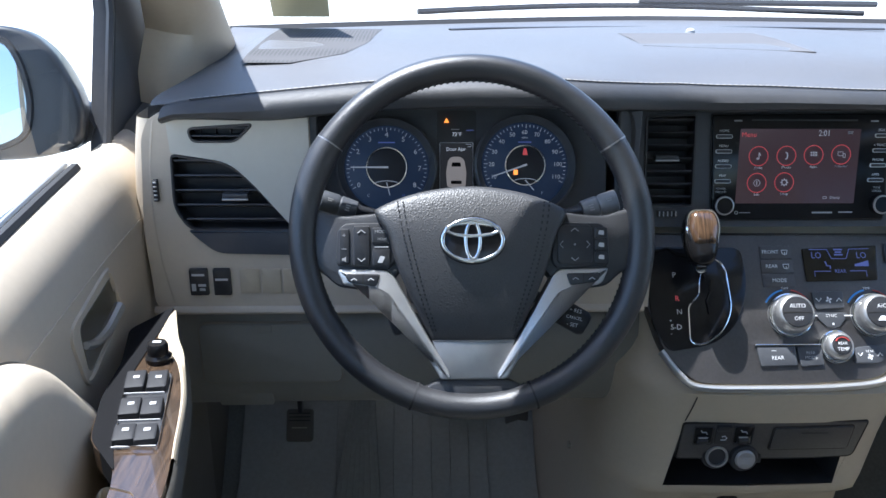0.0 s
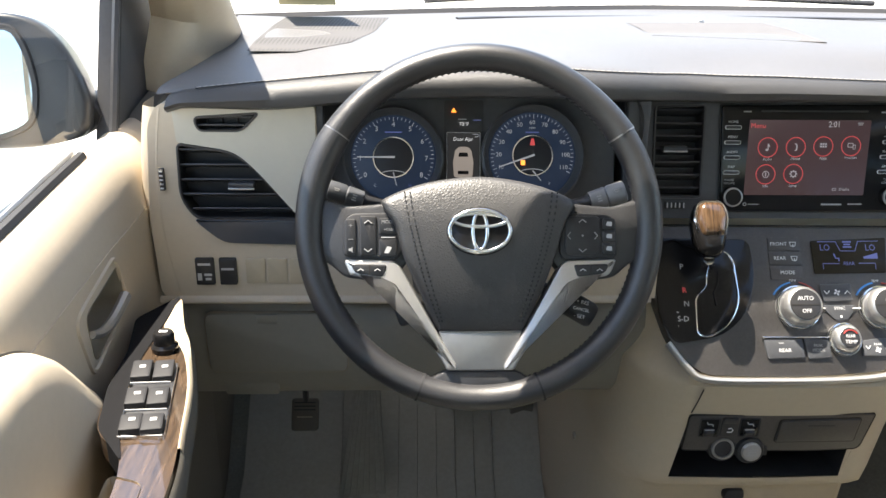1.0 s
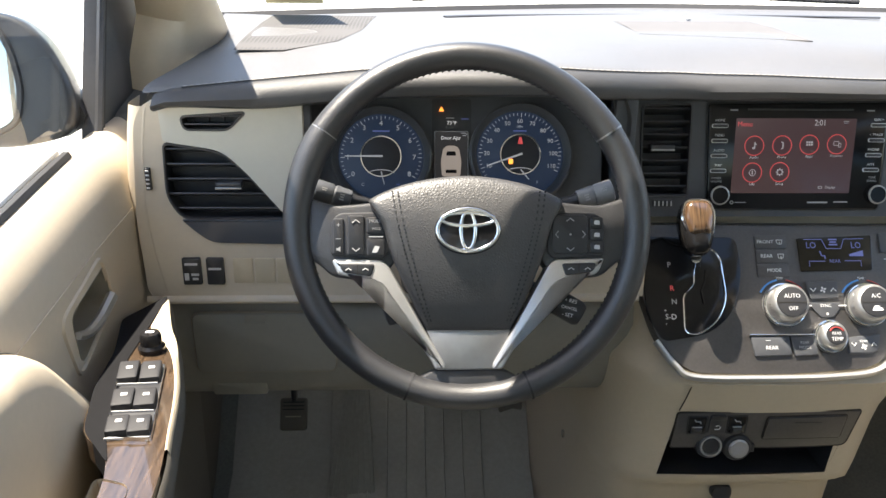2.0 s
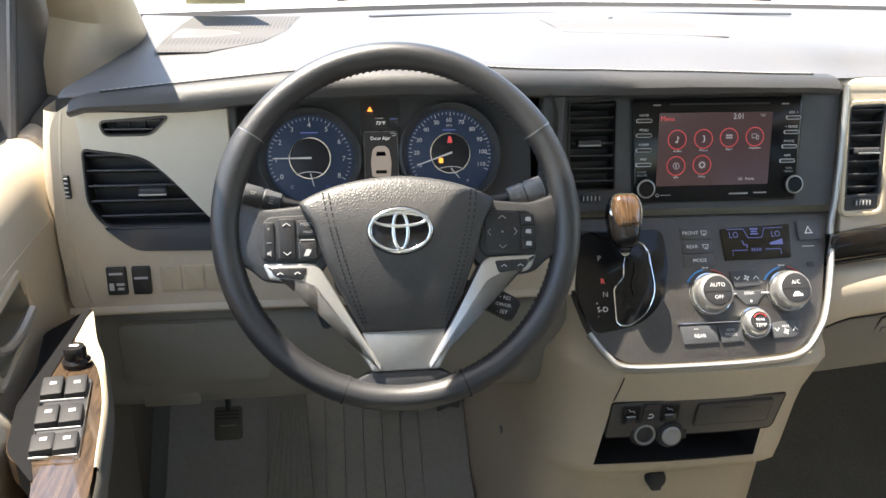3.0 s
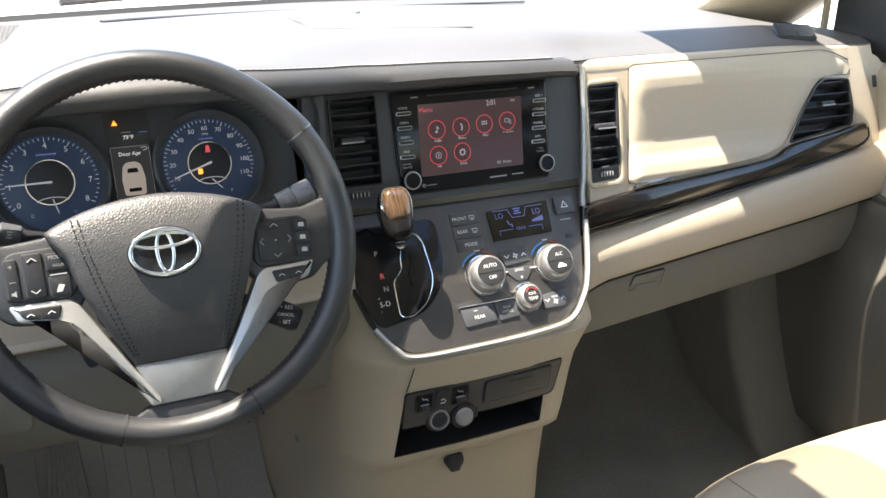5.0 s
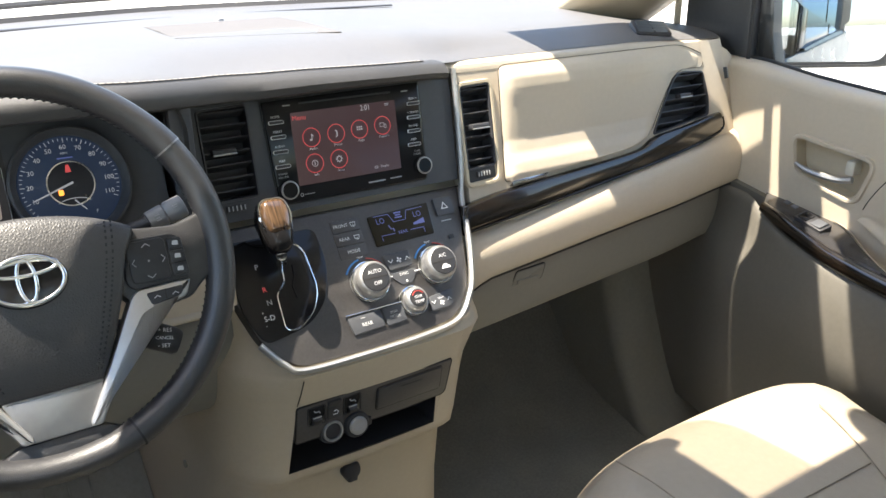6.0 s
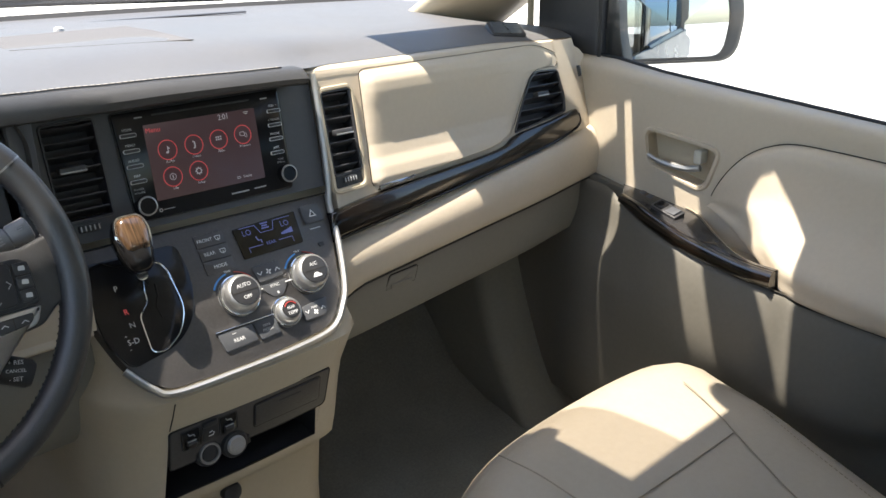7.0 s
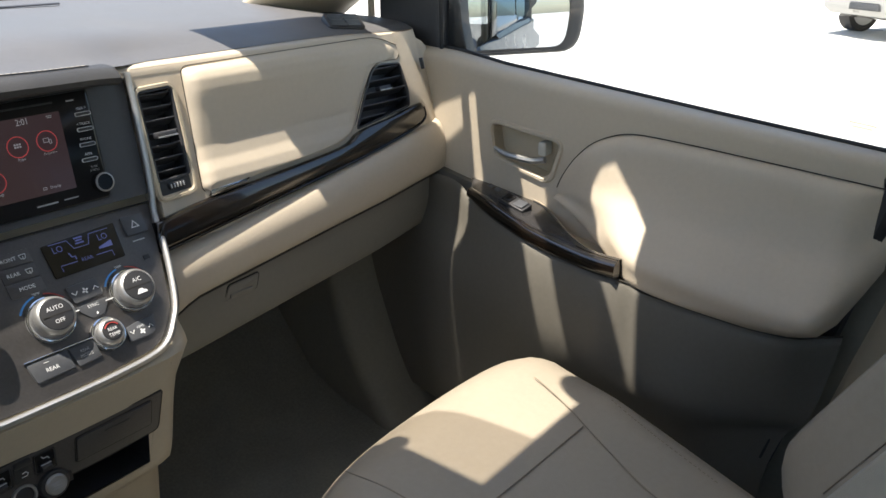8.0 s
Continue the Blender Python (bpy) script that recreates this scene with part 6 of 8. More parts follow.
    # power socket with a silver rim and a silver capped plug
    m2 = m @ T(-0.0795, -0.0170, 0.002) @ Matrix.Rotation(radians(-12), 4, 'X')
    so = part("power_socket", lathe_ring(m2, [(0.0112, -0.02), (0.0112, 0.003), (0.0117, 0.0045), (0.0139, 0.0045), (0.0146, 0.002), (0.0146, -0.02)], 32), SILVER, co, "silver rimmed power socket")
    part("socket_cap", lathe(m2, [(0.0111, -0.01), (0.0111, 0.0015), (0.009, 0.0026), (0.001, 0.0028)], 28), BLACK, so)
    part("socket_collar", lathe_ring(m2, [(0.0147, -0.02), (0.0147, 0.001), (0.0175, 0.001), (0.0190, -0.004), (0.0190, -0.02)], 32), BLACK, so)
    plug = thing("lighter_plug", "black plug with silver cap in the socket", "plug", m2.translation)
    m3 = m @ T(-0.0450, -0.0190, 0.002) @ Matrix.Rotation(radians(-12), 4, 'X')
    part("plug_body", lathe(m3, [(0.0185, -0.02), (0.0188, 0.002), (0.0165, 0.006), (0.0130, 0.007)], 28), BLACK, plug)
    part("plug_cap", lathe(m3, [(0.0130, 0.004), (0.0128, 0.0085), (0.011, 0.0105), (0.001, 0.011)], 28), SILVER, plug, "bright silver cap")
    bars(m3 @ T(0, 0, 0.0113), 0.014, 0.011, 3, GREYPRINT, plug)
    part("plug_tab", box(m3 @ T(0.0195, -0.002, 0.0), 0.007, 0.012, 0.006, 0.002), BLACK, plug)
    # hook under the tray
    m4 = F((0.3590, 0.1125, 0.300), 6)
    part("bag_hook", dome(m4, fillet([(-0.0110, 0.0125), (0.0110, 0.0125), (0.0145, 0.004), (0.0125, -0.005), (0.0075, -0.0095), (0.0070, -0.0150), (-0.0070, -0.0150), (-0.0075, -0.0095), (-0.0125, -0.005), (-0.0145, 0.004)], 0.004), [(1, -0.006), (1, 0.006), (0.9, 0.009), (0.5, 0.0105)]), BLACK, co, "small dark folding bag hook")
    for x, z0, z1 in ((0.5165, 0.482, 0.447),):
        part("panel_seam", tube([Vector((x + 0.008, 0.074, z0)), Vector((x + 0.0045, 0.079, (z0 + z1) / 2)), Vector((x + 0.0015, 0.083, z1))], 0.0009, 4), SEAMLINE, co)
    part("panel_seam", tube([Vector((0.284, 0.0705, 0.486)), Vector((0.281, 0.076, 0.466)), Vector((0.277, 0.0815, 0.447))], 0.0009, 4), SEAMLINE, co)
    part("screw_cap", lathe(axes((0.19, 0.30, 0.27), (0, 1, 0), (0, 0, 1)), [(0.006, -0.01), (0.006, 0.006), (0.001, 0.007)], 14), TAUPE, co, "small round screw cover")


# ---- passenger side of the dashboard ----
def build_dash_right(dash):
    v1 = fillet([(-0.2915, 0.0655), (-0.2420, 0.0670), (-0.2465, -0.0495), (-0.2940, -0.0515)], 0.004)
    v2 = fillet([(0.154, 0.046), (0.219, 0.042), (0.228, -0.006), (0.224, -0.033), (0.087, -0.050), (0.112, -0.010)], [0.022, 0.006, 0.01, 0.006, 0.004, 0.02])
    o = fillet([(-0.293, 0.097), (0.169, 0.094), (0.242, 0.093), (0.308, 0.069), (0.299, -0.006), (0.257, -0.138), (-0.300, -0.138)], [0.002, 0.02, 0.02, 0.03, 0.04, 0, 0])
    part("passenger_panel", holed(RIGHT, o, [v1, v2], 0.0, 0.05), BEIGE, dash, "beige vinyl passenger side panel")
    # rounded upper edge towards the charcoal skin
    rows = []
    for i in range(25):
        x = 0.583 + 0.572 * i / 24
        z = 0.8265 - 0.008 * smooth(0.95, 1.18, x)
        rows.append(curve([Vector((x, 0.2105, z - 0.012)), Vector((x, 0.2135, z - 0.003)), Vector((x, 0.2215, z + 0.001)), Vector((x, 0.236, z + 0.002))], 3))
    part("upper_edge", loft(rows), BEIGE, dash)
    vent(None, RIGHT, v1, 7, 0.026, (-0.268, 0.008, 0.030), 0.001, wheel=(-0.270, -0.0605, 0.024, 0.009), label="tall black air vent in a beige surround", tilt=-24, fins=False)
    part("vent_frame", rim_of(RIGHT, inset(fillet([(-0.2915, 0.0655), (-0.2420, 0.0670), (-0.2470, -0.0695), (-0.2945, -0.0715)], 0.006), -0.0085), 0.0075, -0.001, 0.004), BEIGE_HARD, dash, "raised beige vent frame")
    part("wheel_plate", prism(RIGHT, fillet([(-0.2940, -0.0525), (-0.2470, -0.0505), (-0.2475, -0.0690), (-0.2945, -0.0710)], 0.003), -0.006, 0.0006), BLACK, dash)
    vent(None, RIGHT, v2, 5, 0.03, (0.165, 0.006, 0.028), 0.001, label="black wedge-shaped passenger air vent with silver tab", tilt=-24, fins=False)
    rows = []
    for i in range(11):
        s = i / 10
        z = 0.822 - 0.235 * s
        y = 0.19 + (z - 0.73) * 0.25
        x = 1.150 + 0.030 * math.sin(math.pi * (0.12 + 0.6 * s)) 
        rows.append(curve([Vector((x - 0.045, y - 0.001, z)), Vector((x - 0.010, y - 0.004, z)), Vector((x + 0.018, y + 0.004, z)), Vector((x + 0.032, y + 0.030, z)), Vector((x + 0.036, y + 0.10, z))], 4))
    part("end_return", loft(rows), BEIGE, dash, "rounded beige end of the dashboard")
    w = part("thumb_wheel", box(F((1.166, 0.19, 0.765), 14, 25) @ T(0, 0, 0.004), 0.007, 0.020, 0.006, 0.002), BLACK, dash, "ribbed vent wheel")
    for i in range(5):
        part("ridge", box(F((1.166, 0.19, 0.765), 14, 25) @ T(0, -0.007 + 0.0035 * i, 0.0073), 0.005, 0.0013, 0.001, 0.0003), GREYPRINT, w)
    # upper glove box lid
    gb = thing("glove_box_lid", "beige padded upper glove box lid, closed", "glove box", (0.8, 0.17, 0.66))
    lid = fillet([(-0.218, 0.091), (0.174, 0.092), (0.230, 0.069), (0.219, 0.050), (0.155, 0.052), (0.105, -0.010), (0.079, -0.049), (0.034, -0.065), (-0.232, -0.082)],
                 [0.012, 0.03, 0.02, 0.006, 0.03, 0.05, 0.04, 0.03, 0.012], 6)
    rise = [(-0.09, 0.006), (-0.080, 0.012), (-0.070, 0.0145), (-0.055, 0.0125), (-0.040, 0.0075), (-0.02, 0.0055), (0.03, 0.0120), (0.055, 0.0165), (0.070, 0.0170), (0.080, 0.0135), (0.088, 0.006), (0.093, 0.002)]
    rows = []
    for k in range(61):
        v = -0.0815 + 0.1733 * k / 60
        ends = span_at(lid, v)
        if not ends:
            continue
        cols = []
        for j in range(25):
            q = j / 24
            away = min(q * 3, 1 - q) * (ends[1] - ends[0])
            cols.append(RIGHT @ Vector((ends[0] + (ends[1] - ends[0]) * q, v, lerp(rise, v) * (1 - 0.9 * smooth(0.06, 0.17, ends[0] + (ends[1] - ends[0]) * q)) - 0.006 * (1 - smooth(0, 0.012, away)))))
        rows.append([RIGHT @ Vector((ends[0], v, -0.004))] + cols + [RIGHT @ Vector((ends[1], v, -0.004))])
    part("lid", loft(rows), BEIGE, gb, "beige padded lid", angle=75)
    part("lid_gap", rim_of(RIGHT, inset(lid, -0.0013), 0.0013, -0.001, 0.0010), SEAMLINE, gb, "dark joint round the lid")
    part("latch", prism(RIGHT, fillet([(-0.229, -0.079), (-0.157, -0.076), (-0.162, -0.083), (-0.227, -0.087)], 0.001), 0.0, 0.013, 0.002), CHROME, gb, "slim chrome latch")
    # dark wood strip
    wd = thing("wood_trim", "glossy dark wood strip along the dashboard", "wood trim", (0.85, 0.16, 0.62))
    up = [(-0.319, -0.101), (-0.237, -0.090), (-0.100, -0.081), (0.038, -0.071), (0.086, -0.054), (0.170, -0.044), (0.246, -0.032)]
    lo = [(0.252, -0.040), (0.240, -0.066), (0.118, -0.090), (-0.057, -0.111), (-0.209, -0.128), (-0.325, -0.140)]
    o = curve(up, 5) + curve(lo, 5)
    part("strip", prism(RIGHT, o, -0.004, 0.0125, 0.005), WOOD, wd, angle=60)
    part("strip_lip", tube([RIGHT @ Vector((p.x, p.y - 0.001, 0.010)) for p in curve(lo, 5)], 0.002, 6), GLOSS, wd, "dark lower lip")
    # beige bolster under the wood and lower glove box
    rows, low_rows, edge = [], [], []
    for i in range(31):
        s = i / 30
        x = 0.588 + 0.60 * s
        zt = lerp([(0.588, 0.590), (0.70, 0.603), (0.85, 0.621), (1.02, 0.643), (1.19, 0.668)], x)
        zb = lerp([(0.588, 0.500), (0.62, 0.514), (0.85, 0.538), (1.02, 0.555), (1.19, 0.570)], x)
        yb = 0.0 + 0.01 * smooth(1.0, 1.19, x)
        rows.append(curve([Vector((x, 0.170 + yb, zt)), Vector((x, 0.150 + yb, zt - 0.010)), Vector((x, 0.138 + yb, zt * 0.55 + zb * 0.45)), Vector((x, 0.140 + yb, zb + 0.012)), Vector((x, 0.150 + yb, zb)), Vector((x, 0.165 + yb, zb - 0.002))], 4))
        edge.append(Vector((x, 0.1475 + yb, zb - 0.001)))
        zl = lerp([(0.588, 0.415), (0.90, 0.443), (1.19, 0.47)], x)
        low_rows.append(curve([Vector((x, 0.166 + yb, zb - 0.001)), Vector((x, 0.158 + yb, zb - 0.012)), Vector((x, 0.165 + yb, zl + 0.015)), Vector((x, 0.18 + yb, zl)), Vector((x, 0.23, zl - 0.004)), Vector((x, 0.45, zl + 0.03))], 4))
    part("bolster", loft(rows), BEIGE, dash, "beige padded bolster")
    part("bolster_joint", tube(edge, 0.0014, 5), SEAMLINE, dash)
    lg = thing("lower_glove_box", "taupe lower glove box with recessed latch", "glove box", (0.85, 0.17, 0.44))
    part("door_panel", loft(low_rows), TAUPE_LOW, lg)
    m = F((0.706, 0.1605, 0.4965), -8)
    lo = fillet([(-0.032, -0.014), (0.030, -0.010), (0.034, 0.015), (-0.022, 0.012)], 0.004)
    part("latch_plate", prism(m, lo, -0.006, 0.004, 0.0025), TAUPE_LOW, lg, "shallow latch plate")
    part("latch_gap", rim_of(m, inset(lo, -0.0015), 0.0015, 0.0, 0.0025), SEAMLINE, lg)
    part("latch_lip", box(m @ T(0.0, -0.006, 0.004), 0.042, 0.008, 0.004, 0.0015), TAUPE_LOW, lg)


def build_mat():
    mt = thing("floor_mat", "grey ribbed floor mat added to lighten the driver footwell", "floor mat", (0.0, 0.1, 0.04))
    rows = []
    for y, z in ((-0.42, 0.036), (0.18, 0.046), (0.34, 0.056), (0.45, 0.096), (0.60, 0.25), (0.66, 0.335)):
        rows.append([Vector((-0.372 + 0.532 * i / 20, y, z + 0.004 * math.sin(i * 0.9) ** 2)) for i in range(21)])
    part("mat_sheet", loft(rows), MAT, mt)
    for i in range(9):
        x = -0.20 + 0.034 * i
        part("mat_rib", tube([Vector((x, 0.10, 0.052)), Vector((x, 0.34, 0.062)), Vector((x, 0.45, 0.102)), Vector((x, 0.60, 0.255))], 0.0016, 5), MAT, mt)


def build_footwell():
    # kick panel and carpet bulge on the passenger side
    rows = []
    for i in range(14):
        s = i / 13
        z = 0.46 - 0.44 * s
        c = Vector((1.115 - 0.02 * s ** 2, 0.36 - 0.18 * s ** 2.2, z))
        rows.append(curve([c + Vector((0.11, -0.03, 0)), c + Vector((0.045, -0.02, 0)), c + Vector((0.0, 0.0, 0)), c + Vector((-0.022, 0.03, 0)), c + Vector((-0.012, 0.10, 0)), c + Vector((0.0, 0.30, 0))], 4))
    part("kick_panel", loft(rows), KICK, None, "dark kick panel beside the passenger footwell", "structure")["category"] = "trim"
    pb = thing("parking_brake_pedal", "black foot operated parking brake pedal", "pedal", (-0.25, 0.45, 0.2))
    part("pedal_arm", tube(curve([(-0.245, 0.44, 0.44), (-0.246, 0.425, 0.36), (-0.250, 0.42, 0.30), (-0.252, 0.43, 0.26)], 4), 0.009, 8, flat=0.6), BLACK, pb)
    m = F((-0.254, 0.425, 0.232), 30)
    pd = part("pedal_pad", prism(m, rect(0.045, 0.055, 0.006), -0.006, 0.006, 0.003), TAUPE_DARK, pb, "ribbed rubber pad")
    part("pad_print", box(m @ T(0, -0.004, 0.0064), 0.026, 0.002, 0.0006), TAUPE, pd)
    for k in range(3):
        part("pad_rib", box(m @ T(0, 0.008 + k * 0.006, 0.0064), 0.036, 0.002, 0.002, 0.0006), RUBBER, pd)
    fr = thing("footrest", "ribbed dark plastic footrest on the toe board", "footrest", (-0.16, 0.45, 0.1))
    m = axes((-0.155, 0.47, 0.17), (1, 0, 0), (-0.12, 0.55, 0.83))
    part("rest_plate", prism(m, fillet([(-0.055, -0.17), (0.04, -0.17), (0.022, 0.11), (-0.012, 0.11)], 0.01), -0.01, 0.006, 0.003), MAT, fr)
    for k in range(7):
        x = -0.036 + k * 0.0105
        part("rib", tube([m @ Vector((x * 1.25, -0.16, 0.0065)), m @ Vector((x * 0.35 + 0.004, 0.10, 0.0065))], 0.0014, 5), MAT, fr)
    for px in (0.02, 0.13):
        pd = thing("foot_pedal", "dark foot pedal under the dashboard", "pedal", (px, 0.5, 0.2))
        m = F((px, 0.545, 0.24 if px < 0.1 else 0.20), 30)
        part("pedal_pad", prism(m, rect(0.07 if px < 0.1 else 0.045, 0.05 if px < 0.1 else 0.10, 0.008), -0.006, 0.006, 0.003), TAUPE_DARK, pd)
        part("pedal_arm", tube([m @ Vector((0, 0.0, -0.006)), Vector((px, 0.61, 0.36)), Vector((px, 0.63, 0.45))], 0.008, 8), BLACK, pd)


# ---- doors ----
def sill(m, pts, parent, rise=0.010):
    """The rounded top of a door and the rubber strip along the glass."""
    rows = []
    for u, v in pts:
        rows.append([m @ Vector(p) for p in ((u, v - 0.02, 0.0), (u, v - 0.006, -0.002), (u, v + rise * 0.6, -0.012), (u, v + rise, -0.028), (u, v + rise, -0.045))])
    part("sill", loft([curve(r, 3) for r in rows]), BEIGE, parent, "rounded beige window sill")
    part("glass_seal", tube([m @ Vector((u, v + rise + 0.001, -0.044)) for u, v in pts], 0.0042, 6), RUBBER, parent, "black rubber window seal")


def build_passenger_door():
    d = thing("door_2", "closed passenger door with beige trim and wood armrest", "car door", (1.2, -0.2, 0.1), kind="structure")
    m = DOOR_P
    rec = fillet([(-0.046, 0.674), (0.092, 0.657), (0.072, 0.592), (-0.036, 0.618)], [0.014, 0.012, 0.02, 0.014], 5)
    o = [(-0.34, 0.10), (-0.34, 0.62), (-0.215, 0.770), (-0.15, 0.760), (-0.09, 0.755), (0.095, 0.731), (0.58, 0.687), (0.585, 0.65), (0.53, 0.42), (0.47, 0.20), (0.45, 0.10)]
    part("upper_trim", holed(m, o, [rec], 0, 0.03), BEIGE, d, "beige vinyl door trim")
    belt = [(-0.24, 0.786), (-0.15, 0.780), (-0.05, 0.765), (0.095, 0.751), (0.35, 0.727), (0.60, 0.705)]
    sill(m, belt, d, 0.004)
    h = part("handle_recess", tub(m, rec, 0.001, -0.026), BEIGE_HARD, d, "recessed door handle cup")
    part("recess_rim", rim_of(m, inset(fillet([(-0.046, 0.674), (0.092, 0.657), (0.072, 0.592), (-0.036, 0.618)], 0.015, 5), -0.010), 0.009, -0.001, 0.0042), BEIGE, d, "raised rim round the handle")
    lever = curve([(-0.038, 0.632), (-0.015, 0.624), (0.02, 0.6205), (0.045, 0.621), (0.066, 0.626)], 5)
    part("handle_lever", tube([m @ Vector((p.x, p.y, 0.004)) for p in lever], [0.0028 + 0.0024 * smooth(0, 6, i) for i in range(len(lever))], 8, flat=1.1), SILVER, h, "satin silver pull lever")
    part("lock_knob", prism(m, rect(0.016, 0.024, 0.005, 0.056, 0.642), -0.02, 0.0, 0.003), GREIGE, h, "pale lock button")
    # padded insert
    pad_top = [(p[0], p[1]) for p in curve([(0.088, 0.575), (0.098, 0.600), (0.120, 0.635), (0.150, 0.665), (0.185, 0.683), (0.225, 0.692), (0.30, 0.690), (0.40, 0.684), (0.60, 0.671)], 6)]
    pad_low = [(0.090, 0.565), (0.16, 0.532), (0.23, 0.500), (0.262, 0.484), (0.30, 0.474), (0.385, 0.463), (0.465, 0.456), (0.515, 0.456), (0.545, 0.464), (0.570, 0.488), (0.600, 0.56)]
    out_low = [(0.090, 0.0), (0.16, 0.02), (0.235, 0.060), (0.27, 0.083), (0.34, 0.083), (0.46, 0.072), (0.575, 0.050)]
    rows, rim_top = [], []
    for i in range(41):
        u = 0.090 + 0.512 * (i / 40) ** 1.5
        wrap = smooth(0.606, 0.545, u)
        t_, l_, n_ = lerp(pad_top, u), lerp(pad_low, u), lerp(out_low, u)
        tall = t_ - l_
        k = smooth(0.01, 0.16, tall)
        swell = smooth(0.14, 0.30, u)
        prof = ((0, 0.0), (0.03, 0.012 * k), (0.10, 0.020 * k), (0.28, 0.026 * k), (0.48, (0.028 + 0.012 * swell) * k), (0.64, 0.030 * k + 0.042 * swell),
                (0.78, 0.026 * k + 0.074 * swell), (0.90, max(n_ + 0.012, 0.022 * k + 0.074 * swell)), (0.97, n_ + 0.010), (1.0, n_))
        rows.append(curve([m @ Vector((u, t_ - tall * f_, h_ * wrap - 0.004 * (1 - wrap))) for f_, h_ in prof], 4))
        rim_top.append(m @ Vector((u, t_ + 0.001, 0.001)))
    part("padded_insert", loft(rows), BEIGE, d, "padded beige door insert swelling into the armrest", angle=70)
    part("insert_joint", tube(rim_top, 0.0009, 5), SEAMLINE, d)
    # taupe lower trim
    low = [(-0.34, 0.10), (0.45, 0.10), (0.47, 0.20), (0.530, 0.418), (0.46, 0.421), (0.35, 0.436), (0.235, 0.460), (0.10, 0.505), (-0.05, 0.555), (-0.20, 0.585), (-0.34, 0.585)]
    part("lower_trim", prism(m, low, -0.01, 0.012, 0.006), TAUPE_DARK, d, "taupe lower door trim")
    # lower skin bulging out under the armrest, with the pocket below
    rows, joint = [], []
    for i in range(41):
        u = -0.33 + 0.90 * i / 40
        wrap = smooth(0.575, 0.51, u)
        top_v = lerp([(-0.33, 0.575), (-0.15, 0.567), (-0.092, 0.566), (-0.055, 0.547), (0.033, 0.525), (0.102, 0.514), (0.206, 0.497), (0.262, 0.492), (0.30, 0.473), (0.385, 0.462), (0.465, 0.455), (0.545, 0.452)], u)
        top_n = lerp([(-0.33, 0.013), (-0.20, 0.015), (-0.12, 0.026), (-0.085, 0.038), (-0.055, 0.050), (-0.01, 0.069), (0.033, 0.084), (0.102, 0.104), (0.262, 0.106), (0.28, 0.090), (0.34, 0.082), (0.46, 0.071), (0.575, 0.050)], u) * (wrap * 0.85 + 0.15)
        bulge = smooth(-0.30, -0.05, u) * smooth(0.56, 0.36, u)
        lean = max(0.0, (u - 0.42) * 0.5)
        rows.append(curve([m @ Vector(p) for p in ((u, top_v, top_n), (u, top_v - 0.012, top_n + 0.008), (u - lean * 0.1, top_v - 0.06, top_n + 0.020 * bulge), (u - lean * 0.3, top_v - 0.14, 0.014 + 0.5 * top_n + 0.060 * bulge),
                                                   (u - lean * 0.7, 0.27, 0.014 + 0.085 * bulge), (u - lean, 0.18, 0.014 + 0.080 * bulge), (u - lean, 0.10, 0.014 + 0.04 * bulge))], 4))
        if u > 0.255:
            joint.append(m @ Vector((u, top_v + 0.002, top_n + 0.001)))
    part("lower_skin", loft(rows), TAUPE_DARK, d, "dark taupe moulded lower door skin", angle=70)
    part("skin_joint", tube(joint, 0.0018, 5), SEAMLINE, d)
    lip = curve([(0.06, 0.285), (0.14, 0.262), (0.24, 0.225), (0.33, 0.19)], 6)
    part("pocket_edge", tube([m @ Vector((p[0], p[1], 0.012 + 0.086 * smooth(-0.30, -0.05, p[0]) * smooth(0.56, 0.36, p[0]))) for p in lip], 0.005, 8), TAUPE_DARK, d, "rounded lip of the door pocket")
    # wood armrest blade with the window switch
    rows, top, cup = [], [], []
    line = curve([(-0.058, 0.556, 0.056), (-0.012, 0.549, 0.075), (0.032, 0.540, 0.090), (0.105, 0.5275, 0.109), (0.205, 0.512, 0.115), (0.262, 0.509, 0.115)], 5)
    for i, c in enumerate(line):
        s = i / (len(line) - 1)
        u, v, n = c
        h_ = 0.0095 + 0.006 * smooth(0, 0.25, s)
        rows.append([m @ Vector(p) for p in ((u, v + h_ * 0.75, n - 0.016), (u, v + h_ * 0.95, n - 0.006), (u, v + h_ * 0.5, n + 0.001), (u, v - h_ * 0.4, n + 0.002), (u, v - h_, n - 0.006), (u, v - h_, n - 0.02))])
        inner = (n - 0.024) * smooth(0.46, 0.82, s)
        top.append([m @ Vector((u - 0.03 * (1 - s) ** 2, v + 0.010 + 0.003 * s, inner)), m @ Vector((u - 0.01 * (1 - s) ** 2, v + h_ * 0.75 + 0.003, (inner + n) * 0.5)), m @ Vector((u, v + h_ * 0.75, n - 0.014))])
        if s > 0.42:
            cup.append(curve([m @ Vector((u, v + 0.0125, inner + 0.001)), m @ Vector((u, v + 0.010, inner - 0.002)), m @ Vector((u, v - 0.012, inner * 0.9)), m @ Vector((u, v - 0.024, inner * 0.5)), m @ Vector((u, v - 0.020, 0.0))], 3))
    ar = part("wood_blade", loft([curve(r, 3) for r in rows], caps=True), WOOD, d, "curved glossy dark wood armrest blade", angle=60)
    part("blade_top", loft(top), DECK, d, "dark glossy switch deck")
    part("pull_cup", loft(cup), BEIGE_HARD, d, "beige pull cup behind the armrest blade")
    a = m @ Vector((0.040, 0.556, 0.052))
    ax = axes(a, m.to_3x3() @ Vector((1, -0.2, 0.12)), m.to_3x3() @ Vector((0.1, 0.25, -1)))
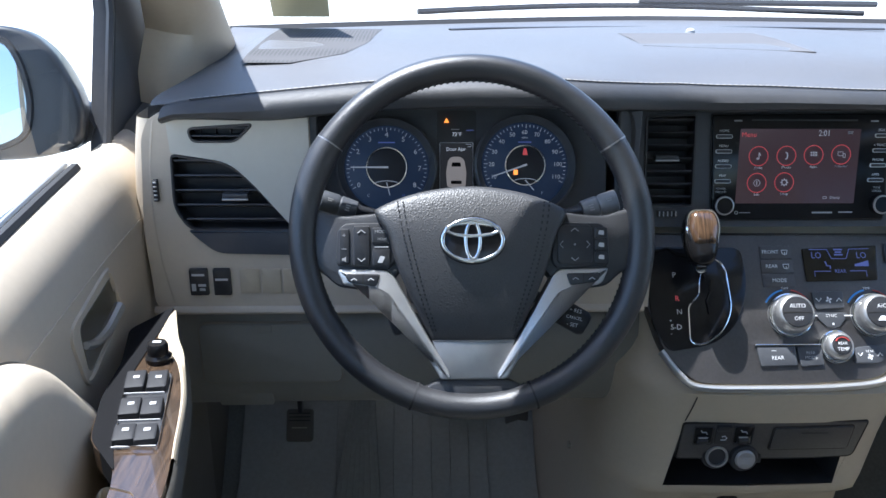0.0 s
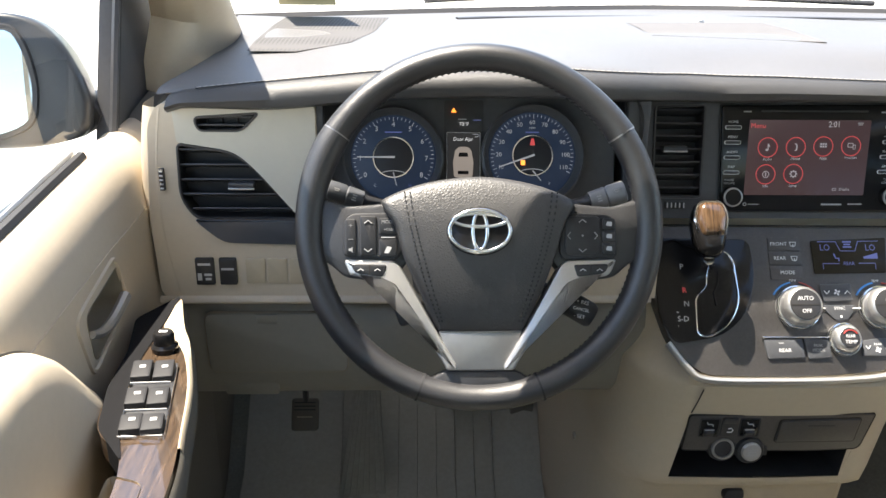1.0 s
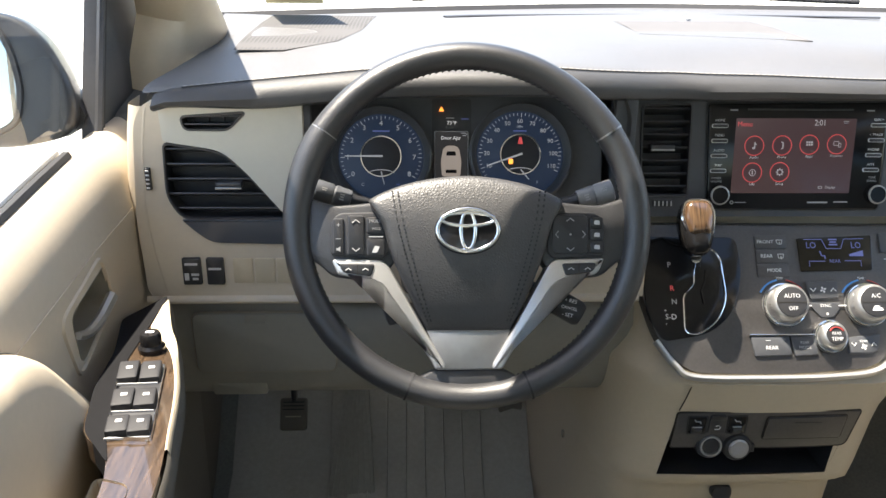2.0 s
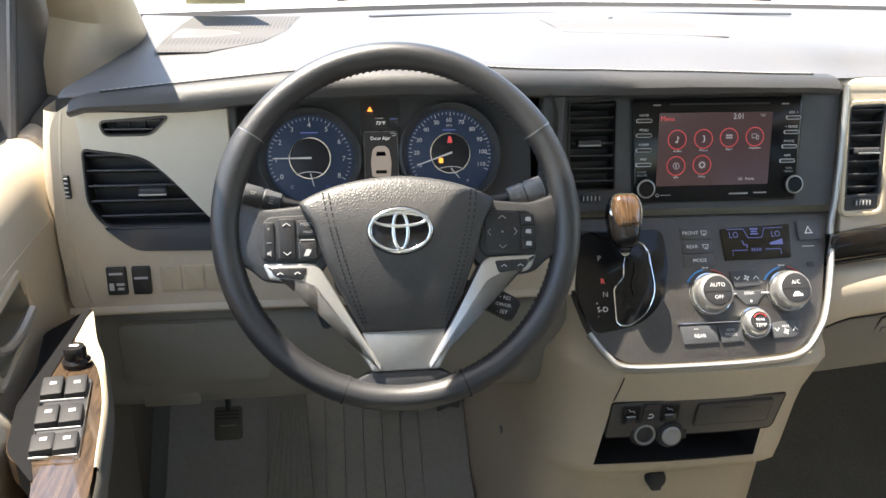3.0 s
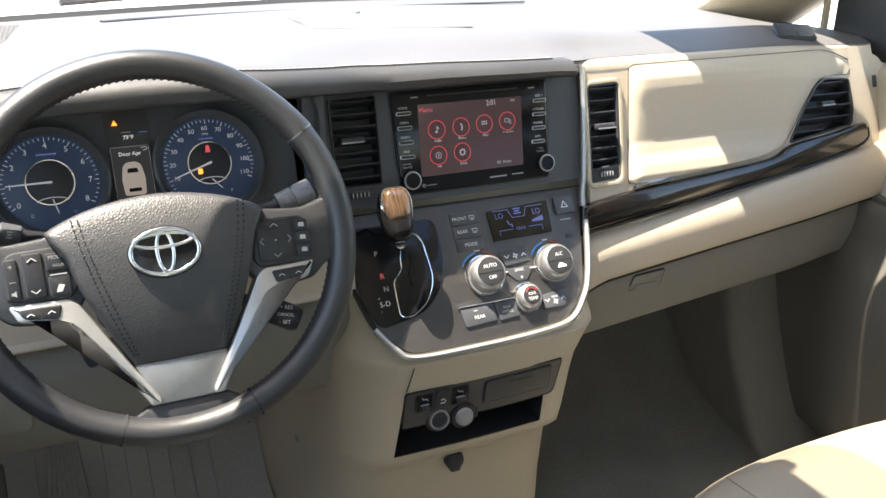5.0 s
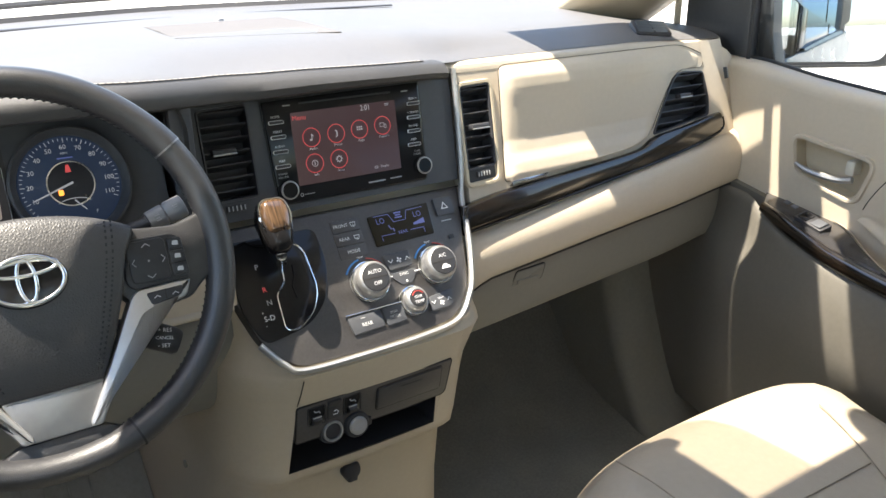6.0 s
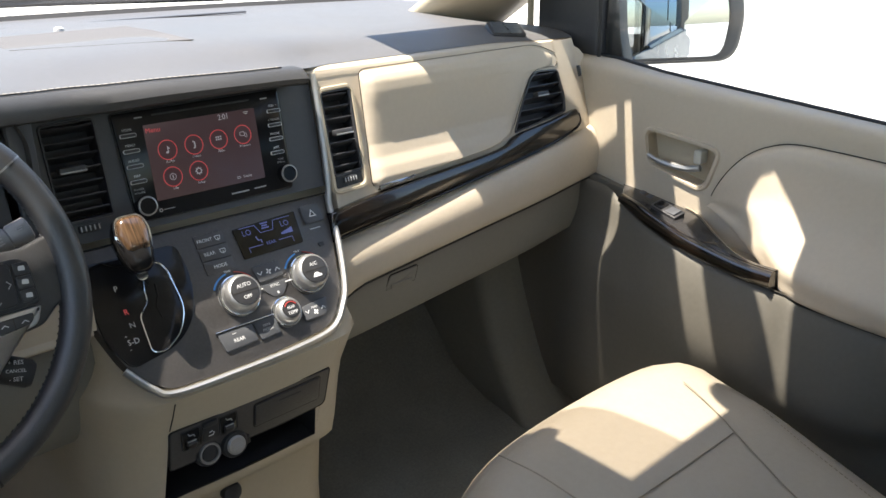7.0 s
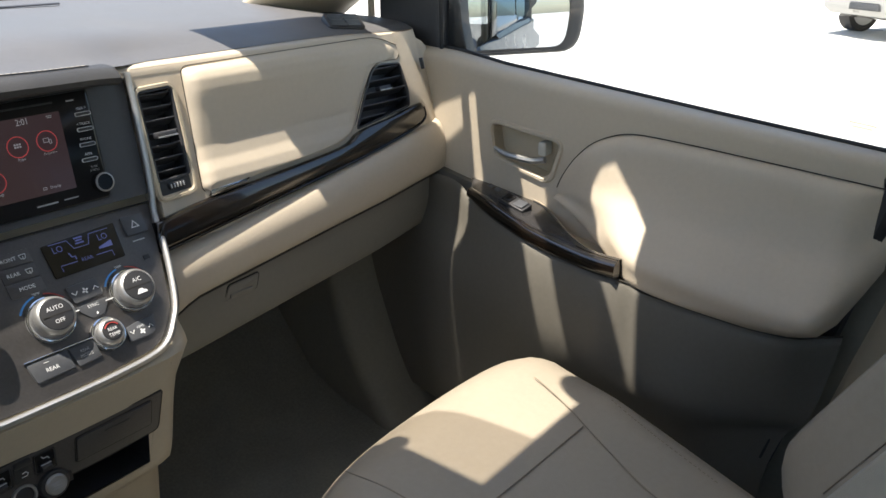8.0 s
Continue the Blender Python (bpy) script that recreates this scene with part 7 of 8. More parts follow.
    swp = part("switch_bezel", prism(ax, rect(0.055, 0.026, 0.003), -0.008, 0.004, 0.001), BLACK, d, "black window switch bezel")
    part("window_switch", box(ax @ T(0.012, 0, 0.0035) @ Matrix.Rotation(radians(-8), 4, 'Y'), 0.022, 0.020, 0.005, 0.0015), STACK, swp, "window switch")
    part("window_switch", box(ax @ T(-0.014, 0, 0.004), 0.018, 0.020, 0.004, 0.001), GLOSS, swp)
    for k in range(2):
        part("lock_switch", box(ax @ T(-0.062 + 0.016 * k, 0.006, 0.004), 0.010, 0.009, 0.002, 0.0006), STACK, d)
    # black frame in front of the glass, with the mirror sail
    fr = fillet([(-0.337, 0.775), (-0.190, 0.770), (-0.196, 1.0), (-0.03, 1.16), (0.30, 1.30), (0.24, 1.35), (-0.10, 1.24), (-0.29, 1.08), (-0.337, 0.97)], 0.01)
    part("window_frame", prism(m @ T(0, 0, -0.05), fr, -0.012, 0.018, 0.006), PILLAR, d, "black front window frame")
    part("frame_strip", tube([m @ Vector(p) for p in ((-0.183, 0.775, -0.03), (-0.187, 1.0, -0.03), (-0.02, 1.155, -0.03))], 0.004, 6), RUBBER, d)
    part("frame_strip", tube([m @ Vector(p) for p in ((-0.345, 0.785, -0.02), (-0.345, 0.97, -0.02), (-0.30, 1.08, -0.02))], 0.007, 6), BEIGE_HARD, d, "pale edge of the quarter window")
    glass = [(-0.18, 0.77), (0.60, 0.70), (0.60, 1.28), (0.30, 1.28), (-0.03, 1.15), (-0.18, 1.0)]
    glass_bm = bmesh.new()
    glass_bm.faces.new(loop(glass_bm, m, glass, -0.047))
    g = part("window_glass", glass_bm, GLASS, d, "clear side glass")
    g.visible_shadow = False
    gm = m @ T(0.535, 0.752, -0.0445, -6)
    part("glass_print", rim_of(gm, fillet([(-0.012, -0.003), (0.012, -0.003), (0.010, 0.006), (-0.010, 0.006)], 0.003), 0.002, 0, 0.0004), FAINT, g, "faint printed maker mark")
    bars(gm @ T(0, -0.010), 0.036, 0.010, 2, FAINT, g)
    # rear edge of the door: seal and pillar
    part("door_seal", tube([m @ Vector(p) for p in curve([(0.605, 0.72, -0.01), (0.592, 0.65, -0.008), (0.540, 0.42, -0.004), (0.482, 0.20, 0.0), (0.46, 0.10, 0.0)], 5)], 0.016, 8), RUBBER, d, "black rubber door seal")


def build_driver_door():
    d = thing("door_1", "closed driver door with beige trim and wood switch panel", "car door", (-0.4, -0.2, 0.1), kind="structure")
    m = DOOR_D
    rec = fillet([(0.021, 0.670), (0.026, 0.626), (-0.067, 0.600), (-0.076, 0.655)], [0.012, 0.010, 0.010, 0.014], 5)
    cup_rim = fillet([(0.0180, 0.6860), (0.0410, 0.6190), (-0.0780, 0.5860), (-0.1040, 0.6620)], [0.018, 0.018, 0.018, 0.022], 5)
    o = [(0.30, 0.10), (0.30, 0.44), (0.235, 0.53), (0.215, 0.66), (0.21, 0.700), (0.005, 0.690), (-0.205, 0.672), (-0.62, 0.630), (-0.62, 0.10)]
    part("upper_trim", holed(m, o, [rec], 0, 0.03), BEIGE, d, "beige vinyl door trim")
    rows, top = [], []
    for y, z0, z1 in ((0.34, 0.705, 0.782), (0.304, 0.705, 0.7804), (0.235, 0.703, 0.7775), (0.17, 0.700, 0.7742), (0.0825, 0.696, 0.7694), (0.0, 0.690, 0.7620), (-0.1475, 0.677, 0.7467), (-0.25, 0.667, 0.737), (-0.65, 0.626, 0.697)):
        rows.append(curve([m @ Vector((y, z0 - 0.02, 0.0)), m @ Vector((y, z0, -0.001)), m @ Vector((y, z0 * 0.45 + z1 * 0.55, -0.011)), m @ Vector((y, z1 - 0.008, -0.028)), m @ Vector((y, z1, -0.043)), m @ Vector((y, z1 - 0.004, -0.058))], 4))
        top.append(m @ Vector((y, z1 + 0.001, -0.046)))
    part("sill", loft(rows), BEIGE, d, "sloping beige door top below the glass")
    part("glass_seal", tube(top[4:], 0.006, 6), RUBBER, d, "black rubber window seal")
    part("seal_strip", tube([p + Vector((-0.010, 0, 0.003)) for p in top[4:]], 0.003, 6), SILVER, d, "bright outer belt strip")
    # Cup coloured darker than the trim, standing in for shade in the recess.
    h = part("handle_recess", tub(m, rec, 0.001, -0.030), TAUPE, d, "recessed door handle cup")
    part("recess_rim", rim_of(m, cup_rim, 0.007, -0.001, 0.0025), BEIGE, d, "raised rim round the handle")
    lever = curve([(0.024, 0.632), (-0.0155, 0.624), (-0.0480, 0.625), (-0.0720, 0.634)], 5)
    part("handle_lever", tube([m @ Vector((p.x, p.y, 0.003)) for p in lever], [0.0065 - 0.003 * i / len(lever) for i in range(len(lever))], 8, flat=1.1), SILVER, h, "satin silver pull lever")
    pad = curve([(-0.66, 0.70), (-0.32, 0.704), (-0.2554, 0.701), (-0.229, 0.6954), (-0.202, 0.683), (-0.1756, 0.6626), (-0.139, 0.6233), (-0.1005, 0.5788), (-0.098, 0.540), (-0.13, 0.500), (-0.25, 0.46), (-0.66, 0.45)], 5, True)
    part("padded_insert", dome(m, pad, [(1.0, -0.005), (1.0, 0.008), (0.985, 0.018), (0.94, 0.028), (0.85, 0.036), (0.6, 0.040)], centre=(-0.40, 0.57)), BEIGE, d, "padded beige door insert", angle=70)
    part("insert_joint", tube([m @ Vector((p.x, p.y, 0.001)) for p in pad], 0.002, 5, closed=True), SEAMLINE, d)
    low = [(0.30, 0.10), (0.30, 0.50), (0.20, 0.555), (0.06, 0.555), (-0.09, 0.53), (-0.25, 0.45), (-0.62, 0.44), (-0.62, 0.10)]
    part("lower_trim", prism(m, low, -0.01, 0.010, 0.006), TAUPE_DARK, d, "taupe lower door trim")
    # switch panel on the armrest
    A = axes((0, 0, 0.60), (1, 0, 0), (0, 1, 0))
    edge = curve([(-0.345, 0.070), (-0.335, 0.0087), (-0.3117, -0.0256), (-0.2958, -0.0576), (-0.2789, -0.1153), (-0.2666, -0.1846), (-0.2544, -0.2727), (-0.25, -0.46)], 5)
    rim = curve([(-0.337, 0.088), (-0.316, 0.018), (-0.3015, -0.018), (-0.289, -0.060), (-0.2745, -0.1155), (-0.2630, -0.1846), (-0.2510, -0.2727), (-0.247, -0.46)], 5)
    back = curve([(-0.29, -0.46), (-0.292, -0.32), (-0.303, -0.231), (-0.337, -0.184), (-0.349, -0.115), (-0.351, -0.045), (-0.366, 0.03)], 4)
    part("switch_deck", prism(A, edge + back, -0.02, 0.0008), WOOD_DECK, d, "glossy brown wood switch panel")
    # Dark border; its deeper black also stands in for shade over it.
    shade = fillet([(-0.3386, 0.094), (-0.338, 0.0306), (-0.338, -0.0634), (-0.3150, -0.1929), (-0.3010, -0.2330), (-0.337, -0.184), (-0.352, -0.115), (-0.356, -0.045), (-0.372, 0.031)], 0.01)
    part("deck_border", prism(A, shade, -0.02, 0.0020), MATT_BLACK, d, "dark border beside the switches, blackened for shade")
    rows = []
    for p in rim:
        rows.append([Vector((p.x - 0.001, p.y, 0.598)), Vector((p.x + 0.002, p.y, 0.592)), Vector((p.x + 0.004, p.y, 0.578)), Vector((p.x - 0.002, p.y, 0.552)), Vector((p.x - 0.02, p.y, 0.50)), Vector((-0.375, p.y, 0.42))])
    part("armrest_side", loft([curve(r, 3) for r in rows]), TAUPE_DARK, d, "dark armrest side")
    rows = [[Vector((p.x - 0.0005, p.y, 0.6000)), p.to_3d().lerp(q.to_3d(), 0.5) + Vector((0, 0, 0.6015)), Vector((q.x, q.y, 0.599)), Vector((q.x + 0.001, q.y, 0.594))] for p, q in zip(edge[:28], rim[:28])]
    part("deck_lip", loft(rows), BEIGE_HARD, d, "pale lip round the switch panel")
    # window switches, three rows of two
    sb = fillet([(-0.3400, -0.074), (-0.2975, -0.074), (-0.2765, -0.2005), (-0.3135, -0.198)], 0.004)
    bez = part("switch_bezel", prism(A, sb, -0.002, 0.002, 0.0015), BLACK, d, "black window switch bezel")
    part("bezel_edge", rim_of(A, inset(sb, -0.001), 0.0016, 0.0005, 0.0042), CHROME, bez)
    for y, xs, deep in ((-0.094, (-0.3262, -0.3053), 0.028), (-0.1430, (-0.3160, -0.2965), 0.025), (-0.1860, (-0.3072, -0.2890), 0.022)):
        for x in xs:
            mm = A @ T(x, y, 0.0060, 9) @ Matrix.Rotation(radians(7), 4, 'X')
            sw_ = part("window_switch", box(mm, 0.0186, deep, 0.009, 0.002), SWITCH, bez, "black rocker switch")
            part("switch_mark", box(mm @ T(0.001, 0.002, 0.0047), 0.0055, 0.0040, 0.0004), GREYPRINT, sw_)
        part("row_edge", box(A @ T(sum(xs) / 2 + 0.002, y - deep / 2 - 0.002, 0.003, 3), 0.037, 0.0012, 0.002, 0.0004), GREYPRINT, bez)
    kn = part("mirror_knob", lathe(A @ T(-0.320, -0.040), [(0.0125, -0.002), (0.0135, 0.006), (0.0105, 0.009), (0.0105, 0.018), (0.009, 0.021), (0.001, 0.0215)], 24), GLOSS, d, "round black mirror adjuster")
    part("knob_mark", box(A @ T(-0.320, -0.040, 0.0217), 0.008, 0.004, 0.0004), WHITE, kn)
    part("pull_cup", tub(A, fillet([(-0.305, -0.25), (-0.275, -0.26), (-0.265, -0.42), (-0.29, -0.42)], 0.01), 0.002, -0.06), BEIGE_HARD, d)
    # black frame
    fr = [(0.427, 0.745), (0.335, 0.745), (0.178, 0.745), (0.212, 0.826), (0.254, 0.92), (0.262, 1.0), (0.20, 1.06), (-0.30, 1.27), (-0.24, 1.31), (0.12, 1.22), (0.40, 1.08), (0.53, 0.97), (0.495, 0.903)]
    part("window_frame", prism(m @ T(0, 0, -0.06), fr, -0.008, 0.012, 0.006), PILLAR, d, "black front window frame")
    part("frame_strip", tube([m @ Vector(p) for p in ((0.174, 0.750, -0.046), (0.208, 0.826, -0.046), (0.250, 0.92, -0.046), (0.258, 1.0, -0.046))], 0.005, 6), PILLAR, d)
    part("frame_strip", tube([m @ Vector(p) for p in ((0.186, 0.750, -0.046), (0.220, 0.826, -0.046), (0.262, 0.92, -0.046), (0.270, 1.0, -0.046))], 0.003, 6), RUBBER, d)
    glass = [(0.18, 0.74), (0.212, 0.826), (0.254, 0.92), (0.26, 1.0), (0.20, 1.06), (-0.30, 1.28), (-0.62, 1.28), (-0.62, 0.66)]
    glass_bm = bmesh.new()
    glass_bm.faces.new(loop(glass_bm, m, glass, -0.072))
    g = part("window_glass", glass_bm, GLASS, d)
    g.visible_shadow = False


def build_mirrors():
    for side, cx in ((1, 1.478), (-1, -0.595)):
        eye = Vector((-0.06, -0.77, 1.0))
        c = Vector((cx, 0.1855, 0.819)) if side > 0 else Vector((cx, 0.14, 0.842))
        dirn = (c - eye).normalized()
        back = Vector((-0.085 if side > 0 else -0.10, -0.99, -0.008 if side > 0 else 0.12)).normalized()
        n = (back - dirn).normalized()
        u = Vector((-n.y, n.x, 0)).normalized()
        if u.x < 0:
            u = -u
        m = axes(c, u, n.cross(u))
        ob = thing("side_mirror", "dark painted door mirror with a rounded housing", "door mirror", c, "door mirrors")
        s = side
        o = fillet([(-0.135, -0.070), (0.135, -0.070), (0.15, 0.02), (0.135, 0.082), (-0.135, 0.082), (-0.15, 0.02)], [0.05, 0.05, 0.04, 0.05, 0.05, 0.04], 6)
        if s > 0:
            o = [p * 1.05 for p in o]
        g = [(p[0] - (0.028 if p[0] > 0.05 else 0), p[1]) for p in o]
        if s < 0:
            o = fillet([(-0.135, -0.080), (0.10, -0.080), (0.150, -0.068), (0.157, -0.030), (0.150, 0.0), (0.134, 0.036), (0.112, 0.062), (0.080, 0.072), (-0.135, 0.072)], [0.05, 0.03, 0.02, 0.02, 0.02, 0.02, 0.02, 0.02, 0.05], 5)
            g = fillet([(-0.14, -0.078), (0.06, -0.078), (0.102, -0.060), (0.112, -0.015), (0.106, 0.032), (0.090, 0.066), (-0.14, 0.068)], [0.05, 0.03, 0.03, 0.03, 0.03, 0.02, 0.05], 5)
        part("housing", dome(m, o, [(1.0, -0.008), (1.01, -0.04), (0.95, -0.085), (0.75, -0.115), (0.35, -0.13)], dome(m, o, [(1.0, -0.008), (0.985, -0.001), (0.95, 0.003), (0.90, 0.004), (0.6, 0.003)])), HOUSING, ob, "dark mirror shell", angle=70)
        bend = 2.2 if s > 0 else 20.0
        rings = [[m @ Vector((p[0] * k, p[1] * k, (0.0112 if s > 0 else 0.0062) - (p[0] ** 2 + p[1] ** 2) * k * k / (2 * bend))) for p in inset(g, 0.014)] for k in (1.0, 0.85, 0.7, 0.55, 0.4, 0.25, 0.1, 0.01)]
        part("mirror_glass", loft(rings, around=True, caps=True), MIRROR, ob, "slightly domed mirror glass", angle=70)
        part("mirror_rim", rim_of(m, inset(g, 0.006), 0.009, 0.0, 0.0105 if s > 0 else 0.0085), BLACK, ob)
        root = Vector((1.275 if s > 0 else -0.475, 0.24, 0.795))
        part("mirror_arm", tube([root, c + Vector((-s * 0.12, 0.05, -0.05))], [0.030, 0.034], 10, flat=0.8), HOUSING, ob)
        if s > 0:
            part("mirror_sail", prism(axes((1.262, 0.16, 0.82), (0, -1, 0), (0, 0, 1)), fillet([(-0.038, -0.045), (0.015, -0.048), (0.0, 0.01), (-0.02, 0.19), (-0.038, 0.19)], 0.006), -0.012, 0.012, 0.004), HOUSING, ob, "black triangular mirror base")


def build_seat():
    st = thing("passenger_seat", "beige leather passenger seat with stitched bolsters", "car seat", (0.78, -0.45, 0.02))

    def cushion_rows(x0, x1, y0, y1, top, lift, n=22, k=18):
        rows = []
        for i in range(n + 1):
            s = i / n
            y = y0 + (y1 - y0) * s
            xl, xr = x0 + 0.01 * s, x1 - 0.125 * s
            edge = 1 - (1 - min(1, s / 0.16)) ** 2.2
            row = []
            for j in range(k + 1):
                t = j / k
                q = abs(2 * t - 1)
                side = (1 - q ** 6)
                z = top(s) * 1.0 + lift * smooth(0.55, 0.85, q) * smooth(0.15, 0.4, s) - 0.055 * (1 - edge) - 0.05 * (1 - side)
                bow = 0.028 * (1 - q ** 2) * (1 - smooth(0, 0.3, s))
                row.append(Vector((xl + (xr - xl) * t, y + bow, z)))
            low_l, low_r = row[0] + Vector((0.004, 0, -0.17)), row[-1] + Vector((-0.004, 0, -0.17))
            rows.append([low_l] + row + [low_r])
        front = [Vector((p.x, p.y - 0.012, p.z - 0.15)) for p in rows[0]]
        rows.insert(0, front)
        return rows
    rows = cushion_rows(0.515, 1.034, -0.150, -0.66, lambda s: 0.412 - 0.082 * s, 0.012)
    part("cushion", loft(rows), SEAT, st, "beige leather seat cushion", angle=70)

    def top_at(x, y):
        s = (y + 0.150) / -0.51
        return 0.4135 - 0.082 * s
    for pts in ([(0.853, -0.341), (0.743, -0.338), (0.633, -0.334), (0.592, -0.332)], [(0.897, -0.238), (0.890, -0.262), (0.872, -0.310), (0.834, -0.39), (0.80, -0.479), (0.79, -0.62)], [(0.592, -0.332), (0.592, -0.45), (0.60, -0.62)], [(0.568, -0.186), (0.582, -0.234), (0.588, -0.288), (0.592, -0.332)]):
        path = [Vector((p.x, p.y, top_at(p.x, p.y) + 0.0002)) for p in curve([(a, b, 0) for a, b in pts], 8)]
        part("seam", tube(path, 0.0009, 5), SEAT_SEAM, st, "stitched seam")
    path = [Vector((p.x, p.y, top_at(p.x, p.y) + 0.0075)) for p in curve([(0.925, -0.345, 0), (0.900, -0.42, 0), (0.874, -0.52, 0)], 8)]
    dashes(path, 0.0032, 0.0022, 0.0007, SEAT_SEAM, st)
    # skirt and rail
    part("seat_base", box(Matrix.Translation((0.765, -0.46, 0.14)), 0.42, 0.42, 0.22, 0.02), TAUPE, st, "taupe plastic seat base")

    # backrest: a loft up the back, bolsters proud at both sides
    def back_row(s):
        z = 0.335 + 0.62 * s
        y = -0.610 - 0.34 * s
        row = []
        for j in range(25):
            t = j / 24
            x = 0.525 + 0.49 * t - (0.04 * s if t > 0.5 else -0.01 * s) * abs(2 * t - 1)
            q = abs(2 * t - 1)
            bol = 0.075 * smooth(0.42, 0.78, q) * (1 - smooth(0.86, 1.05, q) * 0.9) * smooth(1.2, 0.5, s) * smooth(-0.12, 0.12, s)
            row.append(Vector((x, y + bol - 0.13 * max(0, q - 0.9) / 0.1, z)))
        return row
    rows = [back_row(i / 22) for i in range(23)]
    rows.append([p + Vector((0, -0.05, 0.03)) for p in rows[-1]])
    part("backrest", loft(rows), SEAT, st, "beige leather backrest with side bolsters", angle=70)
    for t in (0.25, 0.75):
        path = []
        for i in range(2, 20):
            r = back_row(i / 22)
            path.append(r[round(24 * t)] + Vector((0, 0.0015, 0)))
        part("bolster_seam", tube(path, 0.0009, 5), SEAT_SEAM, st)
        dashes([p + Vector((0.007, 0.001, 0)) for p in path], 0.005, 0.003, 0.0008, SEAT_SEAM, st)


def build_rear_pillar():
    # trim behind the passenger door opening
    rows = []
    for i in range(9):
        s = i / 8
        z = 0.10 + 1.2 * s
        y = -0.515 - 0.10 * smooth(0.1, 0.75, z) - 0.04 * s
        rows.append(curve([Vector((1.252, y + 0.01, z)), Vector((1.243, y - 0.005, z)), Vector((1.234, y - 0.03, z)), Vector((1.228, y - 0.09, z)), Vector((1.234, y - 0.17, z)), Vector((1.250, y - 0.20, z))], 4))
    ob = part("pillar_trim_3", loft(rows), BEIGE_HARD, None, "beige plastic trim on the middle pillar", "structure")
    ob["category"] = "pillar trim"
    ob = part("sill_trim", box(Matrix.Translation((1.250, -0.545, 0.33)), 0.02, 0.20, 0.62, 0.006), KICK, None, "dark trim behind the door opening", "structure")
    ob["category"] = "trim"
    bt = thing("seat_belt", "grey webbing seat belt hanging on the pillar", "seat belt", (1.235, -0.70, 0.6))
    rows = [[Vector((1.218, -0.675 - 0.04 * s, 0.15 + 1.05 * s)), Vector((1.216, -0.720 - 0.04 * s, 0.15 + 1.05 * s))] for s in (0, 0.25, 0.5, 0.75, 1)]
    bm = loft(rows)
    loft([[p + Vector((0.002, 0, 0)) for p in r] for r in rows], bm)
    part("webbing", bm, TAUPE, bt)


# ---- outside ----
def build_own_body():
    ob = thing("van", "dark blue painted outside of the van", "van", (1.31, -1.5, 0.2))
    m = axes((1.30, 0, 0), (0, 1, 0), (0, 0, 1))
    part("side_skin", prism(m, fillet([(0.9, -0.25), (0.9, 0.60), (0.2, 0.735), (-0.6, 0.700), (-2.9, 0.78), (-2.9, -0.25)], 0.03), -0.03, 0.012, 0.01), PAINT, ob, "glossy dark blue side panel")
    m2 = axes((1.258, 0, 0), (0, 1, 0), (0, 0, 1))
    spans = ((-1.55, -0.72), (-2.45, -1.62))
    panes = [fillet([(a, 0.80), (b, 0.77), (b + 0.02, 1.26), (a, 1.26)], 0.03) for a, b in spans]
    frame_o = [(-2.75, 0.76), (-0.60, 0.70), (-0.57, 1.31), (-2.75, 1.31)]
    part("window_surround", holed(m2, frame_o, panes, -0.004, 0.006), GLOSS, ob, "black surround of the side windows")
    for a, b in spans:
        part("side_window", prism(m2, fillet([(a, 0.80), (b, 0.77), (b + 0.02, 1.26), (a, 1.26)], 0.03), -0.001, 0.0), PRIVACY, ob, "dark side window")
    rows = [[Vector((x, y, z)) for x, z in ((1.305, 0.70 + lerp([(-2.9, 0.07), (-0.6, 0.0), (0.2, 0.035), (0.9, -0.1)], y)), (1.285, 0.735 + lerp([(-2.9, 0.07), (-0.6, 0.0), (0.2, 0.035), (0.9, -0.1)], y)), (1.245, 0.748 + lerp([(-2.9, 0.07), (-0.6, 0.0), (0.2, 0.035), (0.9, -0.1)], y)))] for y in (-2.8, -1.8, -0.9, -0.62)]
    part("door_pillar", box(Matrix.Translation((1.257, -0.645, 1.01)), 0.012, 0.13, 0.58, 0.004), GLOSS, ob, "black outer pillar cover")
    part("shoulder", loft(rows), PAINT, ob, "rounded dark blue shoulder under the windows")
    part("door_handle", tube([m @ Vector((-0.50, 0.60, 0.03)), m @ Vector((-0.34, 0.605, 0.03))], 0.012, 8), PAINT, ob)
    m3 = axes((-0.49, 0, 0), (0, -1, 0), (0, 0, 1))
    part("side_skin", prism(m3, fillet([(-0.9, -0.25), (-0.9, 0.60), (-0.2, 0.735), (0.6, 0.700), (2.9, 0.78), (2.9, -0.25)], 0.03), -0.03, 0.012, 0.01), PAINT, ob, "glossy dark blue side panel")
    # bonnet ahead of the windscreen
    rows = [[Vector((0.405 + 0.82 * (-1 + 2 * j / 12), y, z - 0.07 * abs(-1 + j / 6) ** 2.5)) for j in range(13)] for y, z in ((0.84, 0.845), (1.0, 0.83), (1.3, 0.77), (1.6, 0.66), (1.72, 0.45), (1.75, 0.0))]
    part("bonnet", loft(rows), PAINT, ob, "dark blue bonnet")


